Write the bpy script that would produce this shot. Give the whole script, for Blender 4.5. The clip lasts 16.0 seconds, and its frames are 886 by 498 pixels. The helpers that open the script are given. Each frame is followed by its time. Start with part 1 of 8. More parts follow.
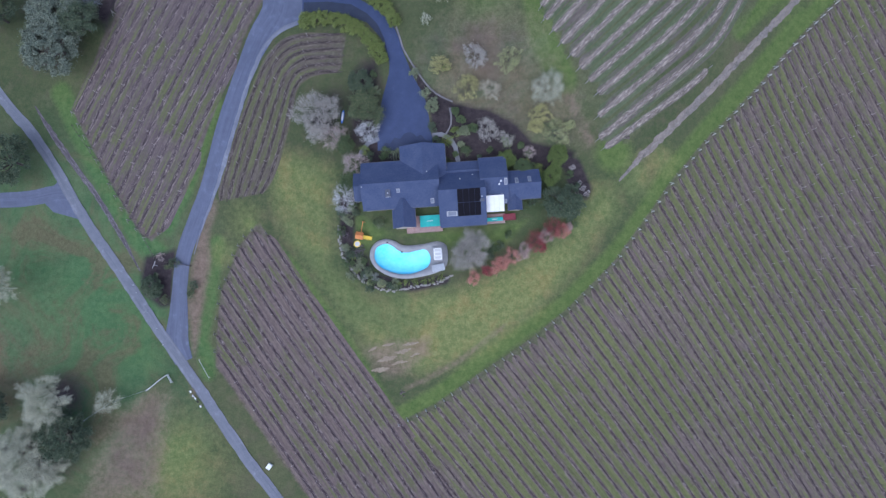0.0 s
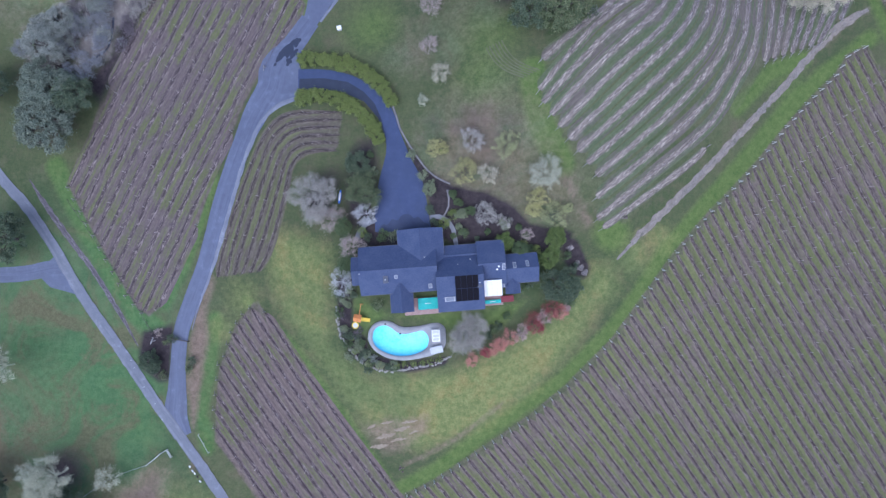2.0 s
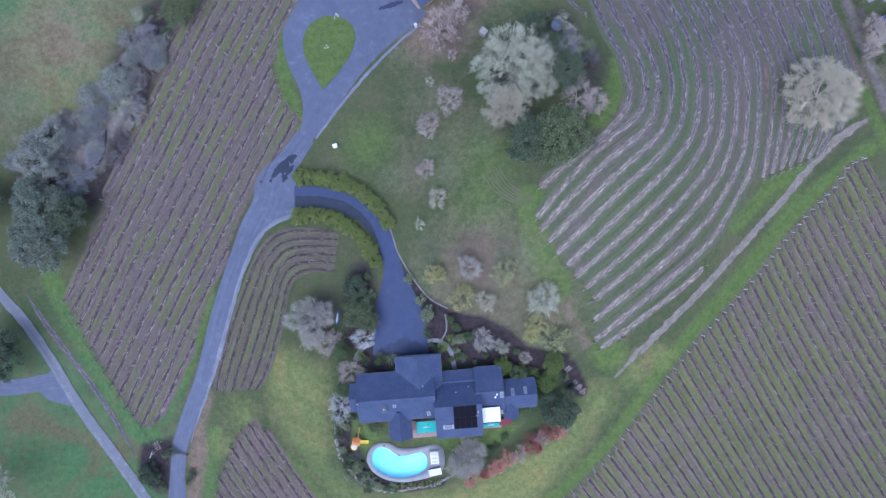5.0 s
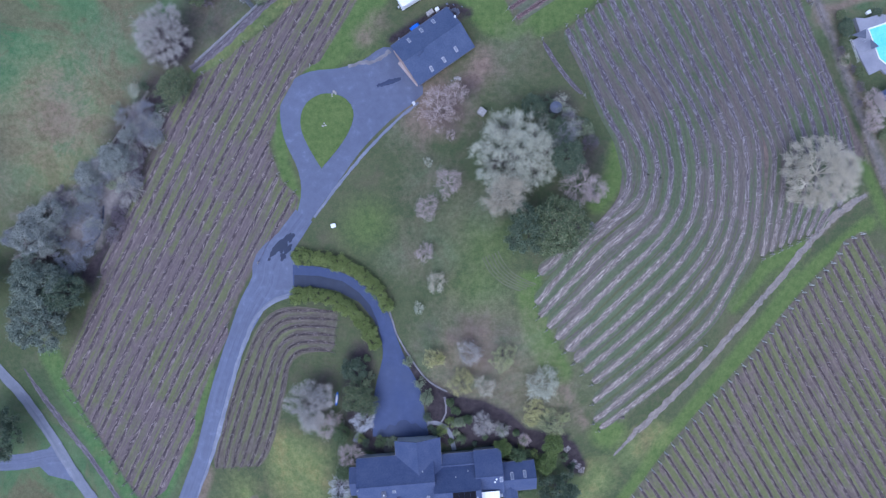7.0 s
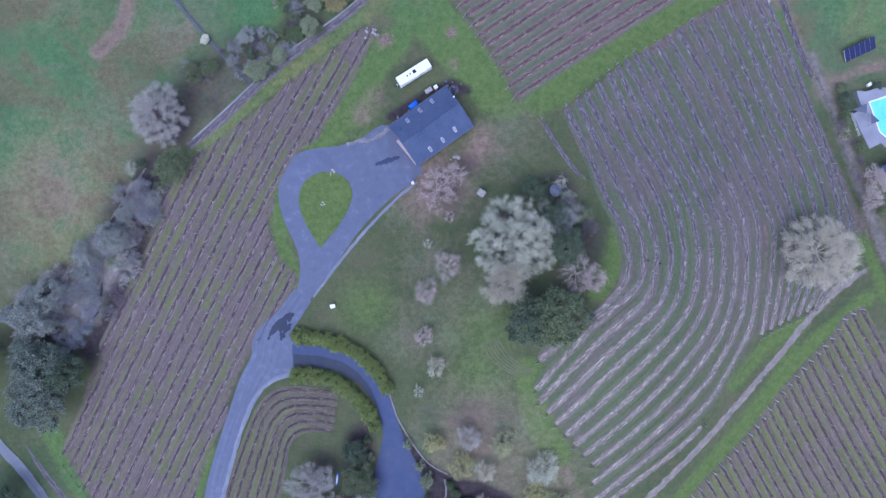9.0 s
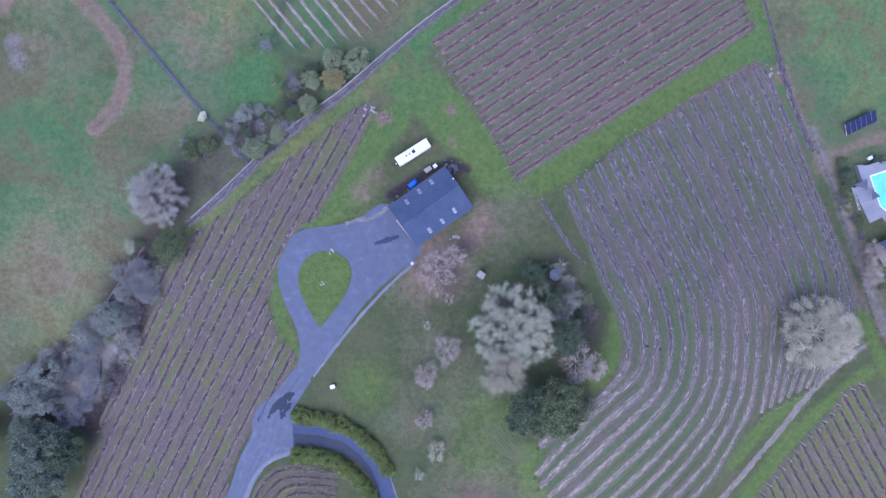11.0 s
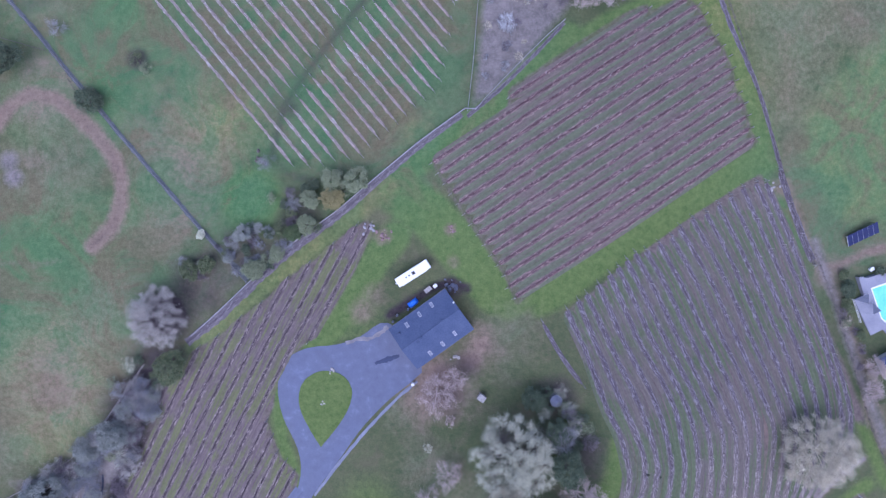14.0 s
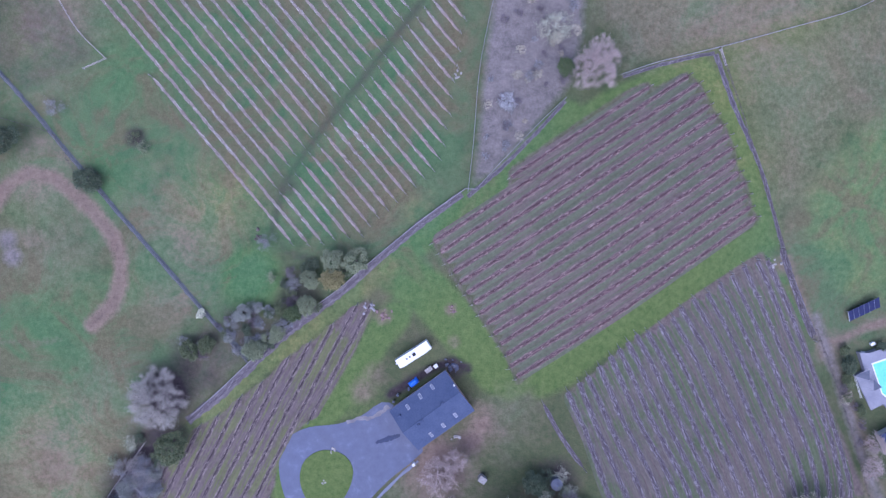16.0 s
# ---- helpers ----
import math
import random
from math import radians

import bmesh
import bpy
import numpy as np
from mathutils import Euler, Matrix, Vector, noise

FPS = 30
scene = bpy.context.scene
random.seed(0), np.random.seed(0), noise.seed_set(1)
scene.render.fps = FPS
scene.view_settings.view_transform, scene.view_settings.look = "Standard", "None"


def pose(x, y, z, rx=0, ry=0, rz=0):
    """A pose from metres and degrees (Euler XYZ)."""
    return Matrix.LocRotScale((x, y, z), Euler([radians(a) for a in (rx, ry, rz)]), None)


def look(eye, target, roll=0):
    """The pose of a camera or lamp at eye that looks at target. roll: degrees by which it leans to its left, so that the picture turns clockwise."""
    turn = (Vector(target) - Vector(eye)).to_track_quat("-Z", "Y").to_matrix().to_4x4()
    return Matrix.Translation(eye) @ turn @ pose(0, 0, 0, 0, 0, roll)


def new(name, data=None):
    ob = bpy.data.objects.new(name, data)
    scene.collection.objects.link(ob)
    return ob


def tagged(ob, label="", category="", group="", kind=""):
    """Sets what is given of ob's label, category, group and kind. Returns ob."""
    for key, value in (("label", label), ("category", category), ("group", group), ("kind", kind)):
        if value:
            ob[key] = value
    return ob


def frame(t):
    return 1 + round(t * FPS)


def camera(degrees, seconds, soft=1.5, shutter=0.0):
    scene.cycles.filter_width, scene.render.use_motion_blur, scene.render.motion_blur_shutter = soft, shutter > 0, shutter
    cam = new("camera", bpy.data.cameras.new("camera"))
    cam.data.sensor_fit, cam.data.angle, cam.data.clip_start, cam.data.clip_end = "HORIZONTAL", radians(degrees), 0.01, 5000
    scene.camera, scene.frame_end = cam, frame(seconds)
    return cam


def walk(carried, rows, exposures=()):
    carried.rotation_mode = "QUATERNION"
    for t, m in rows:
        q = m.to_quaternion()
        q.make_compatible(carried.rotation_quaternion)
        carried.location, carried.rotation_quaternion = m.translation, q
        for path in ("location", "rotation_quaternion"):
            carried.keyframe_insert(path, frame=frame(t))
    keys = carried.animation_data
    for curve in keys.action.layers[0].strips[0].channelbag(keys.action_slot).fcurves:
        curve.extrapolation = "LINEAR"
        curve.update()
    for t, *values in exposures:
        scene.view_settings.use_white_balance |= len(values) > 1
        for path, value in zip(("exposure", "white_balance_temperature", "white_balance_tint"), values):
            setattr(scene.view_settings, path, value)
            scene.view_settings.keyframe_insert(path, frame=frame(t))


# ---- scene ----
# camera: a drone looking straight down, flying steadily ahead
cam = camera(75.0, 16.0, soft=1.35)
PATH = [
    (0, 1.102, -89.676, 146.125, 4.209, 0.626, 1.04),
    (0.5, 1.015, -84.005, 146.5, 3.951, 0.579, 0.973),
    (1, 0.931, -78.346, 146.85, 3.698, 0.532, 0.907),
    (1.5, 0.848, -72.697, 147.174, 3.452, 0.486, 0.842),
    (2, 0.767, -67.059, 147.472, 3.211, 0.442, 0.778),
    (2.5, 0.689, -61.43, 147.745, 2.975, 0.398, 0.716),
    (3, 0.613, -55.81, 147.994, 2.745, 0.356, 0.654),
    (3.5, 0.539, -50.199, 148.218, 2.518, 0.315, 0.594),
    (4, 0.468, -44.597, 148.417, 2.297, 0.274, 0.534),
    (4.6, 0.386, -37.883, 148.625, 2.036, 0.228, 0.465),
    (5.2, 0.308, -31.179, 148.797, 1.78, 0.183, 0.397),
    (5.8, 0.234, -24.485, 148.936, 1.529, 0.14, 0.331),
    (6.5, 0.153, -16.685, 149.055, 1.242, 0.093, 0.256),
    (7, 0.099, -11.119, 149.112, 1.04, 0.06, 0.204),
    (7.5, 0.048, -5.558, 149.146, 0.84, 0.029, 0.153),
    (8, 0, 0, 149.157, 0.642, 0, 0.104),
    (8.5, -0.045, 5.554, 149.146, 0.446, -0.028, 0.055),
    (9, -0.086, 11.106, 149.113, 0.251, -0.054, 0.008),
    (9.6, -0.13, 17.765, 149.043, 0.019, -0.084, -0.047),
    (10.2, -0.17, 24.422, 148.942, -0.213, -0.111, -0.1),
    (10.8, -0.204, 31.077, 148.81, -0.444, -0.136, -0.151),
    (11.5, -0.237, 38.841, 148.617, -0.714, -0.161, -0.208),
    (12, -0.256, 44.388, 148.453, -0.907, -0.178, -0.248),
    (12.5, -0.27, 49.935, 148.269, -1.101, -0.192, -0.286),
    (13, -0.281, 55.484, 148.064, -1.296, -0.205, -0.323),
    (13.5, -0.287, 61.035, 147.839, -1.492, -0.216, -0.358),
    (14, -0.289, 66.589, 147.593, -1.69, -0.224, -0.393),
    (14.5, -0.287, 72.146, 147.327, -1.89, -0.231, -0.425),
    (15, -0.28, 77.706, 147.042, -2.092, -0.236, -0.457),
    (15.5, -0.268, 83.271, 146.736, -2.297, -0.239, -0.487),
    (16, -0.252, 88.84, 146.412, -2.504, -0.24, -0.516),
]
walk(cam, [(t, pose(x, y, z, rx, ry, rz)) for t, x, y, z, rx, ry, rz in PATH],
     [(0.0, 0.30, 5220, 13), (0.5, 0.49, 5160, 14), (1.5, 0.57, 5130, 14), (3.5, 0.61, 5090, 14), (7.0, 0.55, 4920, 17), (9.0, 0.63, 4920, 20), (16.0, 0.69, 5020, 28)])

# overcast daylight with a very soft sun from the west-south-west
world = bpy.data.worlds.new("sky")
scene.world = world
world.use_nodes = True
wn = world.node_tree.nodes
sky = wn.new("ShaderNodeTexSky")
sky.sky_type, sky.sun_disc, sky.sun_elevation, sky.sun_rotation = "NISHITA", False, radians(56), radians(135)
sky.dust_density, sky.air_density = 3.0, 1.0
wn["Background"].inputs["Strength"].default_value = 0.112
world.node_tree.links.new(sky.outputs[0], wn["Background"].inputs["Color"])
sun = new("sun", bpy.data.lights.new("sun", "SUN"))
sun.data.energy, sun.data.angle, sun.data.color = 1.75, radians(50), (1.0, 0.95, 0.88)
sun.matrix_world = look((-42, -42, 82), (0, 0, 0))

# ---------------------------------------------------------------- terrain
HILL_W = [0.12, -0.80, 1.16, -0.17, 1.03, 1.16, 1.09, 0.32, 3.04, 2.54, -0.72, -3.47, 0.45, -2.21, 0.42, 1.68, 1.98, -3.08, -2.57, 15.45, 3.16, 0.21, 2.21, -1.41, -0.72, 5.54, 1.93, 0.57, -1.23, 4.72, -1.27, 1.68, 0.65, 0.26, 1.09, 1.76, 15.80, 11.51, -6.53, 6.74, 6.72, -2.30, 7.30, 2.44, -9.94, 13.09, 1.97, 5.16, 3.08, 1.73, -0.60, 5.77, 5.60, 1.06, -5.00, -0.17, 1.56, 2.95, 2.89, -2.37, 4.10, 7.70, 5.40, 2.60, 4.72, -0.27, 1.85, 3.78, 1.37, -3.40, 0.74, 1.68, 5.14, 2.61, 0.54, 3.75, 3.35, 1.12, 5.40, 3.39]
HILL_X, HILL_Y, HILL_S, HILL_0 = [-126.0, -90.0, -54.0, -18.0, 18.0, 54.0, 90.0, 126.0], [-150.0, -114.44444444444444, -78.88888888888889, -43.33333333333333, -7.7777777777777715, 27.77777777777777, 63.33333333333334, 98.88888888888891, 134.44444444444446, 170.0], 34.0, -13.35

# levelled ground under the house and round the pool
LEVELS = [(0.5, -64.5, 26, 10.5, 4.8), (-9, -82, 12.5, 7.5, 3.45)]


def ground_z(x, y):
    """Height of the rolling ground, a sum of broad swells."""
    x, y = np.asarray(x, float), np.asarray(y, float)
    z = np.full(np.broadcast(x, y).shape, HILL_0)
    k = 0
    for b in HILL_Y:
        ey = np.exp(-(y - b) ** 2 / (2 * HILL_S ** 2))
        for a in HILL_X:
            z = z + HILL_W[k] * ey * np.exp(-(x - a) ** 2 / (2 * HILL_S ** 2))
            k += 1
    for cx, cy, rx, ry, h in LEVELS:
        w = np.exp(-((x - cx) / rx) ** 4 - ((y - cy) / ry) ** 4)
        z = z * (1 - w) + h * w
    return z


def gz(x, y):
    return float(ground_z(x, y))


# ---------------------------------------------------------------- plane geometry
def smooth(pts, step=1.5):
    """A smooth curve through the points, sampled about every step metres."""
    p = np.array(pts, float)
    p = np.vstack([2 * p[0] - p[1], p, 2 * p[-1] - p[-2]])
    out = []
    for i in range(1, len(p) - 2):
        n = max(1, int(np.linalg.norm(p[i + 1] - p[i]) / step))
        t = (np.arange(n) / n)[:, None]
        a, b, c, d = p[i - 1], p[i], p[i + 1], p[i + 2]
        out.append(0.5 * (2 * b + (c - a) * t + (2 * a - 5 * b + 4 * c - d) * t ** 2 + (3 * b - a - 3 * c + d) * t ** 3))
    return np.vstack(out + [p[-2:-1]])


def resample(pts, n):
    p = np.array(pts, float)
    s = np.concatenate([[0], np.cumsum(np.linalg.norm(np.diff(p, axis=0), axis=1))])
    t = np.linspace(0, s[-1], n)
    return np.stack([np.interp(t, s, p[:, 0]), np.interp(t, s, p[:, 1])], 1)


def length_of(pts):
    return float(np.linalg.norm(np.diff(np.array(pts), axis=0), axis=1).sum())


def inside(P, poly):
    q = np.array(poly, float)
    x, y = P[..., 0], P[..., 1]
    hit = np.zeros(x.shape, bool)
    for (x0, y0), (x1, y1) in zip(q, np.roll(q, -1, 0)):
        cross = (y0 > y) != (y1 > y)
        hit ^= cross & (x < (x1 - x0) * (y - y0) / (y1 - y0 + 1e-12) + x0)
    return hit


def line_dist(P, pts):
    q = np.array(pts, float)
    best = np.full(P.shape[:-1], 1e9)
    for a, b in zip(q[:-1], q[1:]):
        d = b - a
        t = np.clip(((P - a) @ d) / (d @ d + 1e-9), 0, 1)
        best = np.minimum(best, np.linalg.norm(P - a - t[..., None] * d, axis=-1))
    return best


def band(P, pts, half, soft=1.5):
    return np.clip((half + soft - line_dist(P, pts)) / (2 * soft), 0, 1)


def area(P, poly, soft=1.5):
    q = list(poly) + [poly[0]]
    d = line_dist(P, q)
    return np.clip(0.5 + np.where(inside(P, poly), d, -d) / (2 * soft), 0, 1)


def blob(P, c, r, k=1.0):
    return k * np.exp(-((P - np.array(c)) ** 2).sum(-1) / (2 * (r * 0.6) ** 2))


# ---------------------------------------------------------------- mesh builders
def mesh_of(name, verts, faces, mats=()):
    """A mesh from arrays; all faces have as many corners."""
    verts, faces = np.asarray(verts, np.float32), np.asarray(faces, np.int32)
    me = bpy.data.meshes.new(name)
    n, k = faces.shape
    me.vertices.add(len(verts)), me.loops.add(n * k), me.polygons.add(n)
    me.vertices.foreach_set("co", verts.ravel())
    me.loops.foreach_set("vertex_index", faces.ravel())
    me.polygons.foreach_set("loop_start", np.arange(0, n * k, k, dtype=np.int32))
    me.polygons.foreach_set("loop_total", np.full(n, k, np.int32))
    me.update(calc_edges=True)
    for m in mats:
        me.materials.append(m)
    return me


def bm_mesh(name, bm, mat, flat=True):
    me = bpy.data.meshes.new(name)
    bm.normal_update()
    bm.to_mesh(me), bm.free()
    me.materials.append(mat)
    if not flat:
        for p in me.polygons:
            p.use_smooth = True
    return me


def part(name, bm, material, parent, label="", flat=True):
    """Links a bmesh (or a ready mesh) as one mesh object under a thing or a part."""
    me = bm if isinstance(bm, bpy.types.Mesh) else bm_mesh(name, bm, material, flat)
    ob = new(name, me)
    ob.parent = parent
    return tagged(ob, label) if label else ob


def thing(name, label, category, at=(0, 0, 0), rz=0.0, group="", kind=""):
    ob = new(name)
    ob.empty_display_size = 0.5
    ob.matrix_basis = pose(*at, 0, 0, rz)
    return tagged(ob, label, category, group, kind)


def box(bm, x0, x1, y0, y1, z0, z1, bevel=0.0):
    r = bmesh.ops.create_cube(bm, size=1, matrix=Matrix.Translation(((x0 + x1) / 2, (y0 + y1) / 2, (z0 + z1) / 2)) @ Matrix.Diagonal((x1 - x0, y1 - y0, z1 - z0, 1)))
    if bevel:
        es = list({e for v in r["verts"] for e in v.link_edges})
        bmesh.ops.bevel(bm, geom=es, offset=bevel, segments=2, profile=0.6, affect="EDGES")
    return bm


def boxed(x0, x1, y0, y1, z0, z1, bevel=0.0):
    return box(bmesh.new(), x0, x1, y0, y1, z0, z1, bevel)


def rod(bm, a, b, r0, r1=None, n=6):
    """A tapered rod from a to b."""
    a, b = Vector(a), Vector(b)
    d = b - a
    m = Matrix.Translation((a + b) / 2) @ d.to_track_quat("Z", "Y").to_matrix().to_4x4()
    bmesh.ops.create_cone(bm, cap_ends=True, segments=n, radius1=r0, radius2=r0 if r1 is None else r1, depth=d.length, matrix=m)
    return bm


def prisms(a, b, r0, r1, rng, n=3):
    """Vertices and quads of many thin tapered n-sided sticks from a to b."""
    a, b = np.asarray(a, float), np.asarray(b, float)
    d = b - a
    d /= np.linalg.norm(d, axis=1, keepdims=True) + 1e-9
    h = np.where(np.abs(d[:, 2:3]) > 0.9, np.array([[1.0, 0, 0]]), np.array([[0, 0, 1.0]]))
    u = np.cross(d, h)
    u /= np.linalg.norm(u, axis=1, keepdims=True) + 1e-9
    v = np.cross(d, u)
    ph = rng.uniform(0, 6.28, len(a))
    vs = []
    for p, r in ((a, r0), (b, r1)):
        r = np.broadcast_to(np.asarray(r, float), (len(a),))
        for k in range(n):
            w = ph + k * 2 * math.pi / n
            vs.append(p + (np.cos(w) * r)[:, None] * u + (np.sin(w) * r)[:, None] * v)
    vs = np.stack(vs, 1).reshape(-1, 3)
    base = (np.arange(len(a)) * 2 * n)[:, None]
    fs = np.concatenate([base + np.array([[k, (k + 1) % n, n + (k + 1) % n, n + k]]) for k in range(n)], 0)
    return vs, fs


def joined(chunks):
    vs, fs, o = [], [], 0
    for v, f in chunks:
        vs.append(v), fs.append(f + o)
        o += len(v)
    return np.vstack(vs), np.vstack(fs)


def ribbon_mesh(name, pts, width, lift, mat, ragged=0.0, cross=4, crown=0.0, rng=None):
    """A strip along a curve that lies on the ground; width is a number or one for each point."""
    p = np.array(pts, float)
    t = np.gradient(p, axis=0)
    t /= np.linalg.norm(t, axis=1, keepdims=True) + 1e-9
    nrm = np.stack([-t[:, 1], t[:, 0]], 1)
    w = np.broadcast_to(np.asarray(width, float), (len(p),)) / 2
    l, r = w.copy(), w.copy()
    if ragged:
        l = l * (1 + ragged * rng.uniform(-1, 1, len(p)))
        r = r * (1 + ragged * rng.uniform(-1, 1, len(p)))
    rows = []
    for k in range(cross + 1):
        a = k / cross
        off = -r + (l + r) * a
        q = p + nrm * off[:, None]
        rows.append(np.column_stack([q, ground_z(q[:, 0], q[:, 1]) + lift + crown * (1 - (2 * a - 1) ** 2)]))
    v = np.stack(rows, 1).reshape(-1, 3)
    n, c = len(p), cross + 1
    i, k = np.meshgrid(np.arange(n - 1), np.arange(cross), indexing="ij")
    a = (i * c + k).ravel()
    me = mesh_of(name, v, np.stack([a, a + 1, a + c + 1, a + c], 1)[:, ::-1], [mat])
    s = np.concatenate([[0], np.cumsum(np.linalg.norm(np.diff(p, axis=0), axis=1))])
    tag = float(p[0, 0] * 1.7 + p[0, 1] * 2.3) % 50
    cut = np.linspace(0, 1, c)[None]
    run = np.stack([np.repeat(s[:, None], c, 1), (-r)[:, None] + (l + r)[:, None] * cut, np.full((n, c), tag)], -1)
    at = me.attributes.new("along", "FLOAT_VECTOR", "POINT")
    at.data.foreach_set("vector", run.astype(np.float32).ravel())
    return me


def patch_mesh(name, poly, lift, mat, cell=2.5, thick=0.0, hole=None):
    """A polygon laid on the ground, cut along a grid so that it follows the slopes."""
    bm = bmesh.new()
    f = bm.faces.new([bm.verts.new((x, y, 0)) for x, y in poly])
    if sum(a[0] * b[1] - b[0] * a[1] for a, b in zip(poly, list(poly[1:]) + [poly[0]])) < 0:
        f.normal_flip()
    bm.normal_update()
    bmesh.ops.triangulate(bm, faces=bm.faces[:], ngon_method="EAR_CLIP")
    q = np.array(poly)
    for ax in (0, 1):
        for k in range(int(q[:, ax].min() // cell), int(q[:, ax].max() // cell) + 1):
            co, no = [0, 0, 0], [0, 0, 0]
            co[ax], no[ax] = k * cell, 1
            bmesh.ops.bisect_plane(bm, geom=bm.verts[:] + bm.edges[:] + bm.faces[:], plane_co=co, plane_no=no)
    for v in bm.verts:
        v.co.z = gz(v.co.x, v.co.y) + lift
    if thick:
        rim = [e for e in bm.edges if e.is_boundary]
        got = bmesh.ops.extrude_edge_only(bm, edges=rim)
        for v in got["geom"]:
            if isinstance(v, bmesh.types.BMVert):
                v.co.z -= thick
    return bm_mesh(name, bm, mat)


# ---------------------------------------------------------------- materials
class Net:
    """Short hand for building a node material."""

    def __init__(self, name):
        self.mat = bpy.data.materials.new(name)
        self.mat.use_nodes = True
        self.tree = self.mat.node_tree
        self.bsdf = self.tree.nodes["Principled BSDF"]
        self.co = self.tree.nodes.new("ShaderNodeTexCoord").outputs["Object"]
        geo = self.tree.nodes.new("ShaderNodeNewGeometry")
        self.pos, self.island = geo.outputs["Position"], geo.outputs["Random Per Island"]

    def link(self, a, b):
        self.tree.links.new(a, b)

    def put(self, sock, v):
        if isinstance(v, bpy.types.NodeSocket):
            self.link(v, sock)
        else:
            sock.default_value = (*v, 1) if isinstance(v, tuple) and len(v) == 3 and len(sock.default_value) == 4 else v

    def noise(self, scale, detail=4, rough=0.55, stretch=None, twist=0.0):
        n = self.tree.nodes.new("ShaderNodeTexNoise")
        n.inputs["Scale"].default_value, n.inputs["Detail"].default_value, n.inputs["Roughness"].default_value = scale, detail, rough
        n.inputs["Distortion"].default_value = twist
        if stretch:
            m = self.tree.nodes.new("ShaderNodeMapping")
            m.inputs["Scale"].default_value = stretch[:3]
            if len(stretch) > 3:
                m.inputs["Rotation"].default_value[2] = radians(stretch[3])
            self.link(self.pos, m.inputs["Vector"])
            self.link(m.outputs[0], n.inputs["Vector"])
        else:
            self.link(self.pos, n.inputs["Vector"])
        return n.outputs["Fac"]

    def span(self, v, lo, hi, a=0.0, b=1.0):
        m = self.tree.nodes.new("ShaderNodeMapRange")
        m.inputs[1].default_value, m.inputs[2].default_value, m.inputs[3].default_value, m.inputs[4].default_value = lo, hi, a, b
        self.link(v, m.inputs[0])
        return m.outputs[0]

    def math(self, op, a, b):
        m = self.tree.nodes.new("ShaderNodeMath")
        m.operation = op
        self.put(m.inputs[0], a), self.put(m.inputs[1], b)
        return m.outputs[0]

    def mix(self, f, a, b, blend="MIX"):
        m = self.tree.nodes.new("ShaderNodeMix")
        m.data_type, m.blend_type = "RGBA", blend
        self.put(m.inputs[0], f), self.put(m.inputs[6], a), self.put(m.inputs[7], b)
        return m.outputs[2]

    def bump(self, h, strength, dist=0.05):
        b = self.tree.nodes.new("ShaderNodeBump")
        b.inputs["Strength"].default_value, b.inputs["Distance"].default_value = strength, dist
        self.link(h, b.inputs["Height"])
        self.link(b.outputs[0], self.bsdf.inputs["Normal"])

    def attr(self, name):
        a = self.tree.nodes.new("ShaderNodeAttribute")
        a.attribute_name = name
        s = self.tree.nodes.new("ShaderNodeSeparateColor")
        self.link(a.outputs["Color"], s.inputs[0])
        return s.outputs

    def run(self):
        """Metres along, metres across and a number of its own for each ribbon."""
        a = self.tree.nodes.new("ShaderNodeAttribute")
        a.attribute_name = "along"
        x = self.tree.nodes.new("ShaderNodeSeparateXYZ")
        self.link(a.outputs["Vector"], x.inputs[0])
        return x.outputs

    def streak(self, run, fs, fo, detail=4, rough=0.6):
        """Noise drawn out along a ribbon."""
        v = self.tree.nodes.new("ShaderNodeCombineXYZ")
        self.link(self.math("MULTIPLY", run[0], fs), v.inputs[0])
        self.link(self.math("MULTIPLY", run[1], fo), v.inputs[1])
        self.link(self.math("MULTIPLY", run[2], 7.3), v.inputs[2])
        n = self.tree.nodes.new("ShaderNodeTexNoise")
        n.inputs["Scale"].default_value, n.inputs["Detail"].default_value, n.inputs["Roughness"].default_value = 1.0, detail, rough
        self.link(v.outputs[0], n.inputs["Vector"])
        return n.outputs["Fac"]

    def done(self, colour, rough=0.85, metal=0.0, spec=None):
        self.put(self.bsdf.inputs["Base Color"], colour)
        self.put(self.bsdf.inputs["Roughness"], rough)
        self.bsdf.inputs["Metallic"].default_value = metal
        if spec is not None:
            self.bsdf.inputs["Specular IOR Level"].default_value = spec
        return self.mat


def plain(name, a, b, big=0.25, small=4.0, rough=0.85, bump=0.3, dist=0.03, metal=0.0, island=0.0, spec=0.3):
    """A two-tone material with variation at two scales and fine relief."""
    n = Net(name)
    x, y = n.noise(big, 4), n.noise(small, 5)
    f = n.span(n.math("ADD", n.math("MULTIPLY", x, 0.55), n.math("MULTIPLY", y, 0.45)), 0.36, 0.64)
    c = n.mix(f, a, b)
    if island:
        c = n.mix(n.span(n.island, 0, 1, 0, island), c, tuple(v * 0.3 for v in a))
    if bump:
        n.bump(y, bump, dist)
    return n.done(c, rough, metal, spec)


